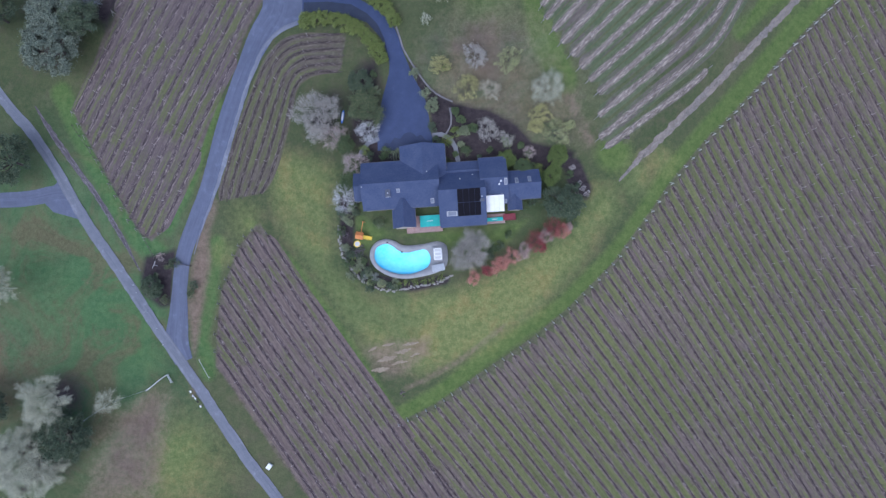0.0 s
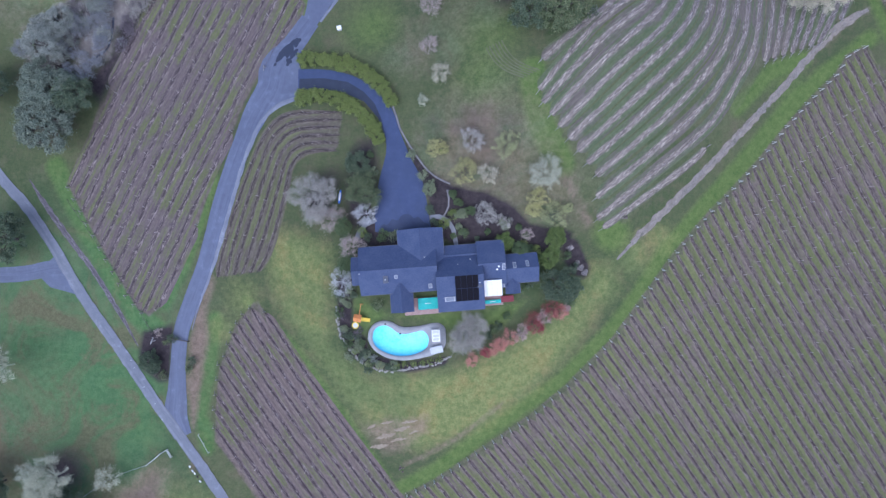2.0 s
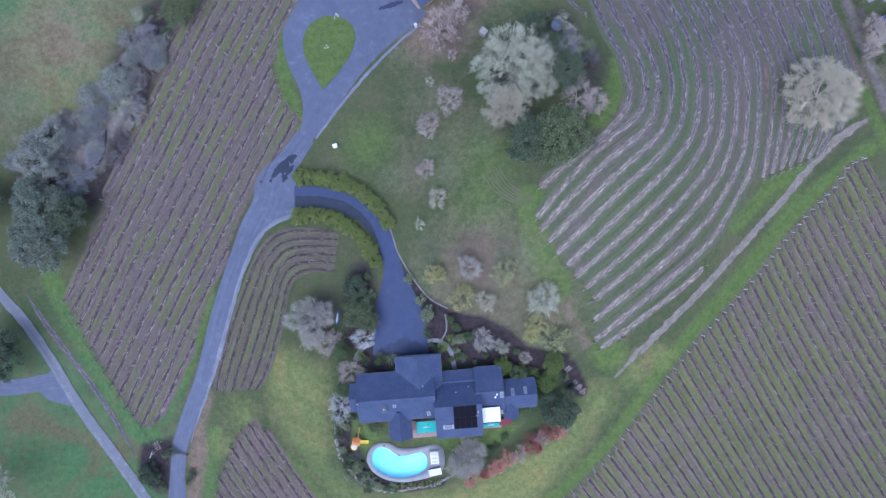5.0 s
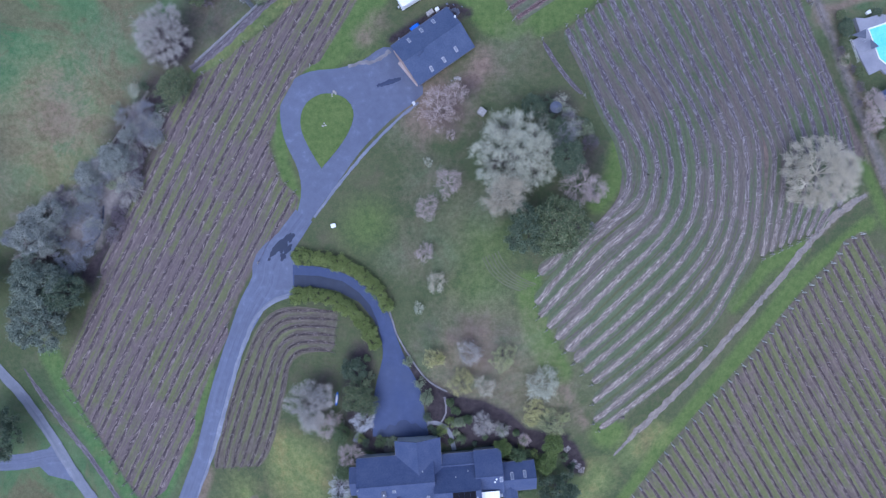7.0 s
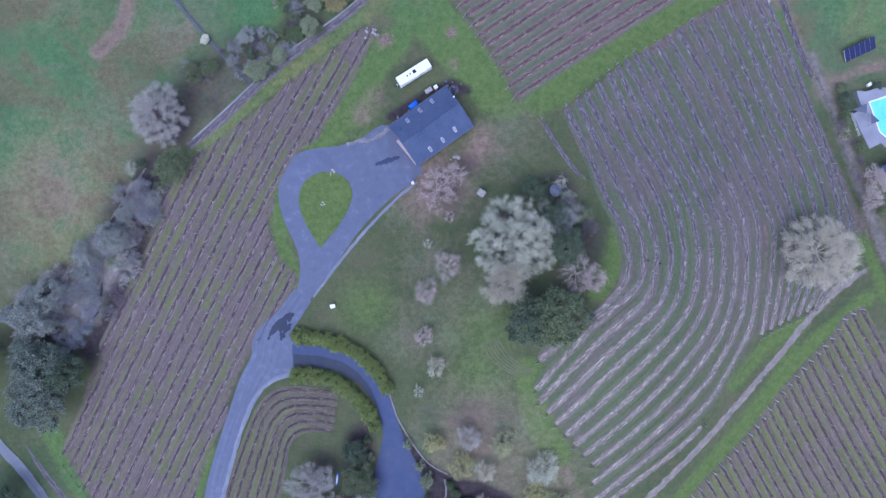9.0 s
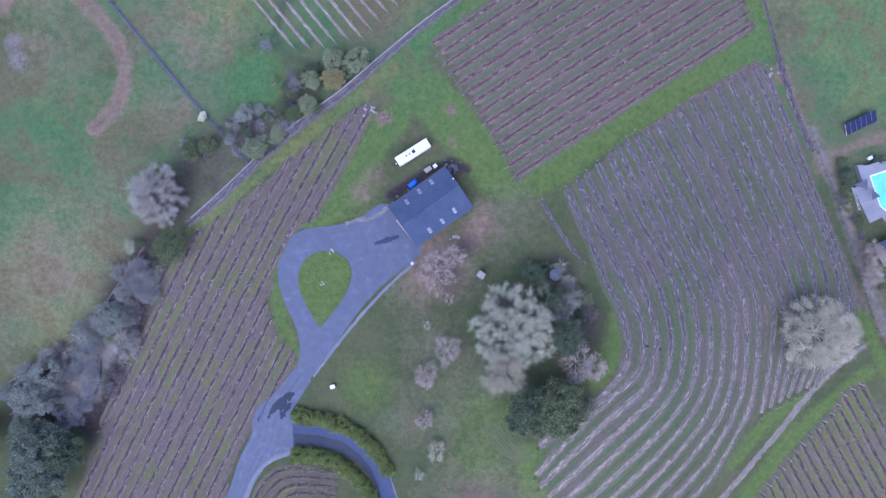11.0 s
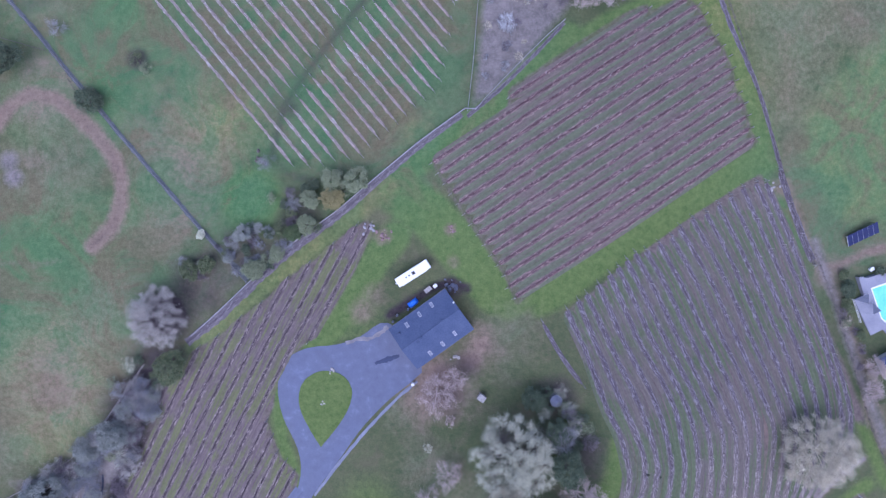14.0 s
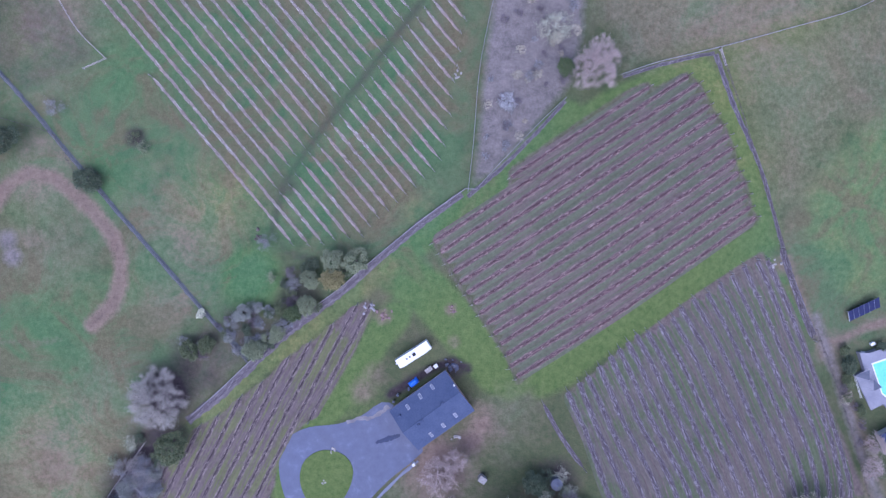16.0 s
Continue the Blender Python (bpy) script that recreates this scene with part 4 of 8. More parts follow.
road("kerb", [(-33.0, -0.5), (-26.6, 7.9), (-20.1, 15.8), (-13.0, 23.3), (-6.5, 28.9)], 0.75, 0.12, M_GUTTER, "pale worn gutter beside the turning loop", crown=0.05, ragged=0.3, rng=RNG)
road("kerb", [(-13.4, -23.7), (-12.3, -26.8), (-11.5, -29.4), (-10.1, -31.9), (-7.7, -35.7), (-4.5, -39.9), (-1.7, -42.0), (1.1, -43.3)], 0.42, 0.16, M_GRAVEL, "pale stone edge between the garden bed and the orchard grass", crown=0.06)
road("garden_path", [(0.4, -44.7), (0.9, -46.8), (0.8, -48.8), (-0.6, -51.6)], 0.5, 0.09, M_GRAVEL, "narrow pale stone path through the garden bed", ragged=0.5, rng=RNG)
road("garden_path", [(-3.8, -51.4), (-1.5, -51.2), (0.6, -52.1), (2.0, -54.2), (2.6, -57.0), (2.9, -58.4)], 1.1, 0.1, M_CONCRETE, "curved grey garden path to the house", crown=0.02)
road("garden_path", [(-17.0, -52.1), (-19.7, -53.1), (-21.3, -55.2), (-21.8, -56.6)], 1.2, 0.1, M_CONCRETE, "curved grey garden path beside the drive", crown=0.02)
for pts, w in (([(-24.6, 38.4), (-21.4, 39.5), (-18.6, 39.6), (-15.8, 41.0), (-13.9, 42.6)], 0.9),):
    road("track", pts, w, 0.1, M_GRAVEL, "pale gravel spill at the asphalt's edge by the barn", 0.7, ragged=0.6, rng=RNG)


def spill(name, c, size, seed, label, mat, lift):
    """An irregular wet stain: a smooth lobed patch drawn out along the fall of the lane."""
    rng = np.random.default_rng(seed)
    a = np.linspace(0, 2 * math.pi, 60, endpoint=False)
    r = size * (0.62 + sum(rng.uniform(0.02, 0.28 / k) * np.sin(k * a + rng.uniform(0, 6.28)) for k in range(2, 9)))
    tagged(new(name, patch_mesh(name, [(c[0] + math.cos(t) * q * 0.75 + 0.45 * q * math.sin(t), c[1] + math.sin(t) * q) for t, q in zip(a, r)], lift, mat)), label, "stain", kind="structure")


for q, size, sd in (((-41.6, -7.6), 3.4, 3), ((-43.4, -8.9), 2.3, 5), ((-39.9, -8.6), 1.9, 8), ((-41.2, -10.6), 1.6, 4), ((-39.4, -5.6), 2.2, 9), ((-44.9, -11.2), 0.8, 6)):
    spill("wet_stain", q, size, sd, "dark wet stain spread over the lane", M_DARKROAD, 0.17 + 0.004 * sd)
streak = resample([(-17.2, 33.3), (-14.2, 34.3), (-11.0, 35.3)], 24)
tagged(new("wet_stain", ribbon_mesh("wet_stain", streak, 1.25 * np.sin(np.linspace(0.5, 2.7, 24)), 0.1, M_SHADE_DAMP, 0.35, 2, rng=RNG)), "dark wet streak on the asphalt before the barn", "stain", kind="structure")

# ---------------------------------------------------------------- vines
M_VINE = plain("vine_wood", (0.040, 0.030, 0.040), (0.150, 0.118, 0.128), 0.25, 2.5, 0.9, 0)
M_VINE_CONTOUR = plain("contour_vine_wood", (0.115, 0.097, 0.104), (0.33, 0.292, 0.298), 0.25, 2.5, 0.9, 0)
M_VINE_RED = plain("red_vine_wood", (0.122, 0.066, 0.068), (0.215, 0.132, 0.132), 0.2, 4, 0.9, 0)
M_VINE_PALE = plain("pale_vine_wood", (0.16, 0.14, 0.135), (0.33, 0.29, 0.275), 0.2, 4, 0.9, 0)


def row_soil(name, bed, alley, pale, weeds, share, half=0.75, chips=0.6, line=0.75, north=None, pink=None):
    """The floor of a vine row: tilled bed with prunings under the vines, grass and bare soil drawn out along the alleys."""
    n = Net(name)
    run = n.run()
    wob = n.math("MULTIPLY", n.math("SUBTRACT", n.streak(run, 0.35, 0.5), 0.5), 0.9)
    dist = n.math("ABSOLUTE", n.math("ADD", run[1], wob), 0.0)
    long, mid, thin = n.streak(run, 0.05, 0.75, 5), n.streak(run, 0.22, 2.6, 5, 0.65), n.streak(run, 0.6, 5.0, 5, 0.7)
    patch, speck = n.noise(0.06, 5, 0.62, twist=0.8), n.noise(1.5, 5, 0.75)
    tone = n.span(n.math("ADD", n.math("MULTIPLY", mid, 0.6), n.math("MULTIPLY", speck, 0.4)), 0.36, 0.64)
    open_soil = n.mix(tone, *alley)
    green = n.mix(n.span(n.math("ADD", n.math("MULTIPLY", long, 0.5), n.math("MULTIPLY", speck, 0.5)), 0.36, 0.64), *weeds)
    grown = n.span(n.math("ADD", n.math("ADD", n.math("MULTIPLY", long, 0.8), n.math("MULTIPLY", patch, 0.9)), n.math("MULTIPLY", mid, 0.4)), 1.2 - share * 0.45, 1.36 - share * 0.45)
    c = n.mix(n.math("MULTIPLY", grown, n.span(dist, half - 0.1, half + 0.35)), open_soil, green)
    tilled, straw = n.mix(tone, *bed), pale
    if north:
        xyz = n.tree.nodes.new("ShaderNodeSeparateXYZ")
        n.link(n.pos, xyz.inputs[0])
        far = n.span(n.math("ADD", xyz.outputs[1], n.math("MULTIPLY", patch, 40.0)), 8, 42)
        dist = n.math("MULTIPLY", dist, n.span(far, 0, 1, 1.0, 0.95))
        tilled, straw = n.mix(far, tilled, n.mix(tone, *north)), n.mix(far, pale, (0.33, 0.305, 0.325))
    if pink:
        straw = n.mix(n.span(patch, 0.46, 0.56), pale, pink)
    c = n.mix(n.span(dist, half + 0.15, half - 0.2), c, tilled)
    # dark mid line: vine wood and canopy shade painted into the soil colour
    if line:
        keep = n.math("MULTIPLY", far, line) if north else line
        c = n.mix(n.math("MULTIPLY", n.math("MULTIPLY", keep, n.span(n.math("ABSOLUTE", n.math("ADD", run[1], n.math("MULTIPLY", wob, 0.35)), 0.0), 0.40, 0.16)), n.span(n.math("ADD", n.math("MULTIPLY", n.streak(run, 0.12, 0.2, 3), 0.55), n.math("MULTIPLY", n.streak(run, 1.1, 0.4, 3, 0.7), 0.45)), 0.37, 0.52, 0.15, 1.0)), c, tuple(v * 0.55 for v in bed[0]))
    c = n.mix(n.math("MULTIPLY", n.span(thin, 0.53, 0.61, 0, chips), n.span(dist, half + 0.5, half - 0.2)), c, straw)
    clod = n.noise(2.2, 4, 0.8)
    c = n.mix(n.math("MULTIPLY", n.span(clod, 0.45, 0.33, 0, 0.8), n.span(dist, half + 0.3, half - 0.1)), c, tuple(v * 0.6 for v in bed[0]))
    n.bump(n.math("ADD", n.math("MULTIPLY", mid, 0.5), n.math("MULTIPLY", speck, 0.5)), 0.8, 0.15)
    return n.done(c, 0.95, 0, 0.15)


SOILS = ((0.106, 0.080, 0.074), (0.218, 0.172, 0.155))
WEEDS = ((0.088, 0.096, 0.046), (0.162, 0.164, 0.086))
M_STRIP_EAST = row_soil("large_field_soil", ((0.086, 0.064, 0.066), (0.195, 0.150, 0.142)), ((0.112, 0.088, 0.076), (0.212, 0.172, 0.148)), (0.36, 0.31, 0.275), ((0.094, 0.108, 0.044), (0.178, 0.186, 0.084)), 0.62, 0.36, 0.7, 0.7)
M_STRIP = row_soil("lower_field_soil", ((0.078, 0.058, 0.064), (0.172, 0.132, 0.132)), SOILS, (0.36, 0.31, 0.285), WEEDS, 0.38, 0.46, 0.7, 0.85)
M_STRIP_LANE = row_soil("lane_field_soil", ((0.088, 0.068, 0.074), (0.186, 0.148, 0.148)), ((0.098, 0.077, 0.077), (0.192, 0.154, 0.148)), (0.42, 0.35, 0.325), ((0.092, 0.104, 0.048), (0.168, 0.172, 0.086)), 0.50, 0.42, 0.8, 0.75)
M_STRIP_RED = row_soil("barn_field_soil", ((0.094, 0.058, 0.064), (0.208, 0.142, 0.142)), ((0.110, 0.088, 0.076), (0.192, 0.160, 0.136)), (0.40, 0.29, 0.265), ((0.080, 0.096, 0.062), (0.150, 0.160, 0.104)), 0.58, 0.50, 0.85, 0.55)
M_STRIP_LOOP = row_soil("loop_field_soil", ((0.070, 0.056, 0.054), (0.150, 0.120, 0.110)), ((0.092, 0.078, 0.062), (0.170, 0.146, 0.118)), (0.30, 0.255, 0.225), WEEDS, 0.42, 0.42, 0.7, 0.6)
M_STRIP_PALE = row_soil("contour_row_soil", ((0.110, 0.088, 0.082), (0.310, 0.262, 0.226)), ((0.098, 0.084, 0.074), (0.182, 0.156, 0.136)), (0.54, 0.475, 0.405), ((0.068, 0.092, 0.048), (0.130, 0.150, 0.086)), 0.58, 0.56, 0.95, 0.55, ((0.090, 0.075, 0.094), (0.152, 0.130, 0.148)))
M_STRIP_PINK = row_soil("far_row_soil", ((0.17, 0.135, 0.115), (0.36, 0.31, 0.28)), ((0.10, 0.12, 0.08), (0.16, 0.17, 0.12)), (0.58, 0.56, 0.54), WEEDS, 1.0, 0.5, 0.8, 0.0, None, (0.44, 0.30, 0.25))
M_POST = plain("weathered_post", (0.34, 0.28, 0.27), (0.50, 0.48, 0.46), 2, 12, 0.8, 0.2)
M_ENDPOST = plain("bleached_post", (0.24, 0.23, 0.22), (0.38, 0.36, 0.34), 2, 12, 0.8, 0.2)
M_ENDPOST_WHITE = plain("whitened_post", (0.62, 0.62, 0.62), (0.76, 0.76, 0.75), 2, 12, 0.8, 0.2)
M_DARKWOOD = plain("old_wood", (0.085, 0.070, 0.062), (0.18, 0.155, 0.14), 1, 9, 0.85, 0.3)

POST_MESH = bm_mesh("post", rod(bmesh.new(), (0, 0, -0.3), (0, 0, 1.75), 0.055, 0.05, 5), M_POST)
END_MESH = bm_mesh("end_post", rod(rod(bmesh.new(), (0, 0, -0.4), (0, 0, 1.9), 0.11, 0.10, 6), (0.10, 0, 1.5), (0.9, 0, 0.12), 0.05, 0.05, 6), M_ENDPOST)
WHITE_END_MESH = bm_mesh("end_post", rod(rod(bmesh.new(), (0, 0, -0.4), (0, 0, 1.9), 0.10, 0.09, 6), (0.10, 0, 1.5), (0.7, 0, 0.12), 0.04, 0.035, 6), M_ENDPOST_WHITE)


def vine_parts(base, t3, s3, rng, canes, spread):
    """Sticks of vines that stand at the points base, their arms along t3."""
    n = len(base)
    head = base + np.array([0, 0, 0.85]) + rng.normal(0, 0.04, (n, 3))
    chunks = [prisms(base - [0, 0, 0.1], head, 0.055, 0.04, rng)]
    chunks.append(prisms(head - t3 * 0.8, head + t3 * 0.8 + rng.normal(0, 0.04, (n, 3)), 0.035, 0.03, rng))
    k = np.repeat(np.arange(n), canes)
    vig = rng.uniform(0.6, 1.2, n)[k]
    a = head[k] + t3[k] * rng.uniform(-0.8, 0.8, len(k))[:, None]
    b = a + t3[k] * (rng.normal(0, 0.22, len(k)) * vig)[:, None] + s3[k] * (rng.normal(0, spread, len(k)) * vig)[:, None]
    b[:, 2] += rng.uniform(0.25, 0.95, len(k)) * vig
    chunks.append(prisms(a, b, 0.022, 0.012, rng))
    return joined(chunks)


VINES = {}


def single_vines(wood, canes, spread):
    """Eight different vines of a kind, to be set out one by one."""
    key = (wood.name, canes, spread)
    if key not in VINES:
        r = np.random.default_rng(len(VINES) + 40)
        VINES[key] = [mesh_of("vine", *vine_parts(np.zeros((1, 3)), np.array([[1.0, 0, 0]]), np.array([[0, 1.0, 0]]), r, canes, spread), [wood]) for _ in range(8)]
    return VINES[key]


def vine_row(line, rng, group, label, wood, strip, width, canes=9, spread=0.32, every=9.0, singly=False, ends=True, white=False, ragged=0.0):
    """One trellised row: its floor, vines with trunks, arms and bare canes, posts."""
    p = np.array(line, float)
    L = length_of(p)
    n = max(3, int(L / 1.6))
    c = resample(p, n)
    t = np.gradient(c, axis=0)
    t /= np.linalg.norm(t, axis=1, keepdims=True) + 1e-9
    base = np.column_stack([c, ground_z(c[:, 0], c[:, 1])])
    base[:, :2] += rng.normal(0, 0.05, (n, 2))
    row = thing("vine_row", label, "vine row", group=group)
    if singly:
        kinds = single_vines(wood, canes, spread)
        for q, d in zip(base, t):
            if rng.random() < 0.04:
                continue
            o = new("vine", kinds[rng.integers(8)])
            o.parent = row
            k = rng.uniform(0.8, 1.15)
            o.matrix_basis = pose(*q, 0, 0, math.degrees(math.atan2(d[1], d[0])) + 180 * rng.integers(2)) @ Matrix.Diagonal((1, k, k, 1))
    else:
        v, f = vine_parts(base, np.column_stack([t, np.zeros(n)]), np.column_stack([-t[:, 1], t[:, 0], np.zeros(n)]), rng, canes, spread)
        tagged(part("vine_growth", mesh_of("vine_growth", v, f, [wood]), None, row), kind="stuff")
    fine = resample(p, max(4, int(L / 0.9)))
    wide = np.interp(np.linspace(0, 1, len(fine)), np.linspace(0, 1, len(width)), width) if np.ndim(width) else np.full(len(fine), width)
    at = np.arange(len(fine)) * L / len(fine)
    taper = np.clip(np.minimum(at, at[::-1]) / rng.uniform(1.6, 3.4) + 0.38, 0, 1)
    part("row_floor", ribbon_mesh("row_floor", fine, wide * taper, 0.045, strip, ragged, 6, 0.05, rng), None, row)
    for e, sgn in ((0, -1), (-1, 1)) if ends else ():
        q = c[e] + sgn * t[e] * 0.6
        o = new("end_post", WHITE_END_MESH if white and e == 0 else END_MESH)
        o.parent = row
        o.matrix_basis = pose(q[0], q[1], gz(*q), 0, 0, math.degrees(math.atan2(sgn * t[e][1], sgn * t[e][0])))
    m = int(L / every)
    if m > 1:
        for q in resample(p, m + 1)[1:-1]:
            o = new("post", POST_MESH)
            o.parent = row
            o.matrix_basis = pose(q[0], q[1], gz(*q) + rng.uniform(-0.1, 0.1), rng.normal(0, 2), rng.normal(0, 2), 0)
    return row


def straight_rows(poly, angle, gap, bow=0.0, phase=0.0, shortest=6.0, gapline=None):
    """Parallel, slightly bowed rows within a polygon."""
    q = np.array(poly)
    o = q.mean(0)
    d = np.array([math.cos(radians(angle)), math.sin(radians(angle))])
    nn = np.array([-d[1], d[0]])
    R = np.abs(q - o).max() * 1.6
    s = np.arange(-R, R, 1.0)
    out = []
    for k in range(int(-R / gap), int(R / gap) + 1):
        off = (k + phase) * gap
        line = o + s[:, None] * d + (off + bow * s ** 2)[:, None] * nn
        ok = inside(line, poly)
        if gapline:
            ok &= line_dist(line, gapline) > 1.9
        i = 0
        while i < len(s):
            if ok[i]:
                j = i
                while j + 1 < len(s) and ok[j + 1]:
                    j += 1
                if j - i > shortest:
                    out.append(line[i:j + 1])
                i = j + 1
            else:
                i += 1
    return out


def flow_rows(edge, poly, gap, heading, post):
    """Rows that start along an edge and run on by a heading that changes slowly over the ground."""
    e = resample(edge, 800)
    a = np.array([radians(heading(*q)) for q in e])
    step = np.gradient(e, axis=0)
    across = np.cumsum(np.abs(step[:, 0] * np.sin(a) - step[:, 1] * np.cos(a)))
    first = across[np.argmin(np.linalg.norm(e - np.array(post), axis=1))] % gap
    out = []
    for want in np.arange(first, across[-1], gap):
        q = np.array([np.interp(want, across, e[:, 0]), np.interp(want, across, e[:, 1])])
        line, p = [], q.copy()
        for k in range(220):
            a = radians(heading(*p))
            p = p + np.array([math.cos(a), math.sin(a)])
            if k > 0 and not inside(p[None], poly)[0]:
                if len(line) > 2:
                    break
                continue
            line.append(p.copy())
        if len(line) > 7:
            out.append(np.array(line))
    return out


def between(guides):
    """Rows blended between neighbouring guide lines."""
    out = []
    for (i0, g0), (i1, g1) in zip(guides[:-1], guides[1:]):
        a, b = resample(smooth(g0), 90), resample(smooth(g1), 90)
        for i in range(i0, i1 + (1 if (i1, g1) == guides[-1] else 0)):
            w = (i - i0) / (i1 - i0)
            out.append(a * (1 - w) + b * w)
    return out


V = np.random.default_rng(11)
def spacing(rows):
    """For each row, how much ground lies halfway to its neighbours, point by point."""
    out = []
    for k, a in enumerate(rows):
        d = [np.linalg.norm(a[:, None] - b[None], axis=-1).min(1) for b in rows[max(0, k - 1):k] + rows[k + 1:k + 2]]
        out.append(np.clip(np.mean(d, 0), 1.6, 3.6) * 0.985)
    return out


EAST_EDGE = FIELD_EAST[:20]
for ln in flow_rows(EAST_EDGE, FIELD_EAST, 2.68, lambda x, y: -(50.5 + 7.0 * min(1.0, max(0.0, (x - 35) / 50))), (47.9, -78.0)):
    vine_row(ln, V, "rows of the large vineyard", "long trellised row of dormant purple-brown vines", M_VINE, M_STRIP_EAST, 2.62, 9, white=True)
for ln in straight_rows(FIELD_SW, -54.3, 2.75, phase=0.06):
    vine_row(ln, V, "rows of the vineyard below the lawn", "trellised row of dormant brown vines on grass", M_VINE, M_STRIP, 2.62, singly=True)
for ln in straight_rows(FIELD_WEST, 62.0, 3.05, -0.00008, phase=0.2):
    vine_row(ln, V, "rows of the lane vineyard", "trellised row of dormant dark vines on brown soil", M_VINE, M_STRIP_LANE, 2.98, 8)
for ln in straight_rows(FIELD_NORTH, 32.6, 3.05, phase=0.34):
    vine_row(ln, V, "rows of the barn vineyard", "trellised row of reddish dormant vines beyond the barn", M_VINE_RED, M_STRIP_RED, 2.98, 11, 0.3, singly=True)
for ln in straight_rows(FIELD_NW, -50.6, 3.05, phase=0.4, gapline=SWALE):
    vine_row(ln, V, "rows of the neighbouring vineyard", "pale pruned vine row on bright grass", M_VINE_PALE, M_STRIP_PINK, 0.78, 9, 0.2, 12, ragged=0.4)
CONTOUR = between([(0, GUIDE_0), (1, GUIDE_1), (2, GUIDE_2), (4, GUIDE_4), (8, GUIDE_8), (10, GUIDE_10)]) + between([(11, GUIDE_11), (17, GUIDE_17), (18, GUIDE_18)])
HEADLAND = [(30.5, 48.4), (33.0, 49.8), (35.6, 51.6), (37.8, 54.3), (41.1, 56.7), (44.3, 58.6), (47.3, 60.6), (50.5, 62.0), (53.9, 63.7), (56.9, 65.9), (60.1, 67.6), (63.5, 69.8), (66.7, 71.4), (70.1, 73.1), (73.4, 74.9), (76.4, 77.0), (79.9, 78.5), (81.5, 79.3)]
for k, q in enumerate(CONTOUR):
    hx, hy = zip(*HEADLAND)
    keep = q[:, 1] < np.interp(q[:, 0], hx, hy)
    CONTOUR[k] = resample(q[keep], 90)
SHORT = [resample(smooth(q), 60) for q in ([(25.0, 43.7), (28.1, 37.7), (31.3, 32.7), (33.8, 29.4)], [(87.6, 81.5), (89.4, 77.0), (91.9, 71.2), (94.6, 64.5), (97.5, 57.8)], [(65.1, -32.8), (59.7, -37.8), (51.1, -44.3), (44.2, -49.6), (39.3, -53.2)])]
for ln, wide in list(zip(CONTOUR, spacing(CONTOUR))) + list(zip(SHORT, (1.1, 1.3, 2.0))):
    vine_row(ln, V, "contour rows round the knoll", "curved contour row of pruned vines on pale soil", M_VINE_CONTOUR, M_STRIP_PALE, wide, 6, 0.25, 8, singly=True)
LOOP_ROWS = between([(0, LOOP_OUTER), (5, LOOP_INNER)])
for ln, wide in zip(LOOP_ROWS, spacing(LOOP_ROWS)):
    vine_row(ln, V, "rows inside the drive's bend", "curved young vine row with little growth", M_VINE, M_STRIP_LOOP, wide * np.interp(np.linspace(0, 1, len(wide)), (0, 0.16), (0.1, 1)), 5, 0.22, singly=True, ends=False)

# ---------------------------------------------------------------- buildings
def roof_material(name, a, b):
    n = Net(name)
    big, mid, course = n.noise(0.35, 4), n.noise(3.0, 5, 0.7), n.noise(6, 2, 0.5, (1, 1, 9))
    c = n.mix(n.span(n.math("ADD", n.math("MULTIPLY", big, 0.4), n.math("MULTIPLY", mid, 0.6)), 0.38, 0.62), a, b)
    c = n.mix(n.span(course, 0.5, 0.7, 0, 0.3), c, tuple(v * 0.55 for v in a))
    n.bump(course, 0.4, 0.03)
    return n.done(c, 0.85, 0, 0.3)


M_ROOF = roof_material("slate_blue_shingle", (0.050, 0.069, 0.142), (0.084, 0.103, 0.178))
M_BARNROOF = roof_material("barn_shingle", (0.054, 0.074, 0.138), (0.084, 0.106, 0.176))
M_WALL = plain("cream_plaster", (0.45, 0.41, 0.36), (0.55, 0.50, 0.45), 0.5, 8, 0.9, 0.15)
M_BARNWALL = plain("rose_tan_siding", (0.34, 0.25, 0.22), (0.44, 0.34, 0.30), 0.5, 6, 0.85, 0.2)
M_BARNPAVE = plain("rose_concrete", (0.36, 0.29, 0.27), (0.48, 0.40, 0.37), 0.5, 5, 0.9, 0.2)
M_TRIM = plain("slate_trim", (0.085, 0.092, 0.125), (0.13, 0.14, 0.18), 1, 9, 0.7, 0.1)
M_WHITE = plain("white_paint", (0.72, 0.72, 0.72), (0.84, 0.84, 0.83), 0.7, 6, 0.5, 0.1)
M_OFFWHITE = plain("weathered_white", (0.52, 0.52, 0.52), (0.70, 0.70, 0.69), 0.8, 5, 0.6, 0.1)
M_SKYFRAME = plain("skylight_frame", (0.30, 0.31, 0.34), (0.40, 0.41, 0.44), 2, 9, 0.5, 0)
M_GLASS = plain("skylight_glass", (0.16, 0.18, 0.23), (0.24, 0.26, 0.32), 1, 3, 0.12, 0, spec=0.6)
M_TERRACE = plain("terrace_concrete", (0.21, 0.21, 0.25), (0.30, 0.30, 0.34), 0.3, 5, 0.85, 0.15)
M_PANEL = plain("solar_cell", (0.006, 0.006, 0.010), (0.011, 0.010, 0.016), 2, 9, 0.6, 0, spec=0.08)
M_PANELBLUE = plain("blue_solar_cell", (0.012, 0.016, 0.06), (0.02, 0.026, 0.09), 2, 9, 0.45, 0, spec=0.2)
M_TEAL = plain("teal_cover", (0.045, 0.36, 0.33), (0.075, 0.47, 0.43), 0.8, 4, 0.6, 0.2)
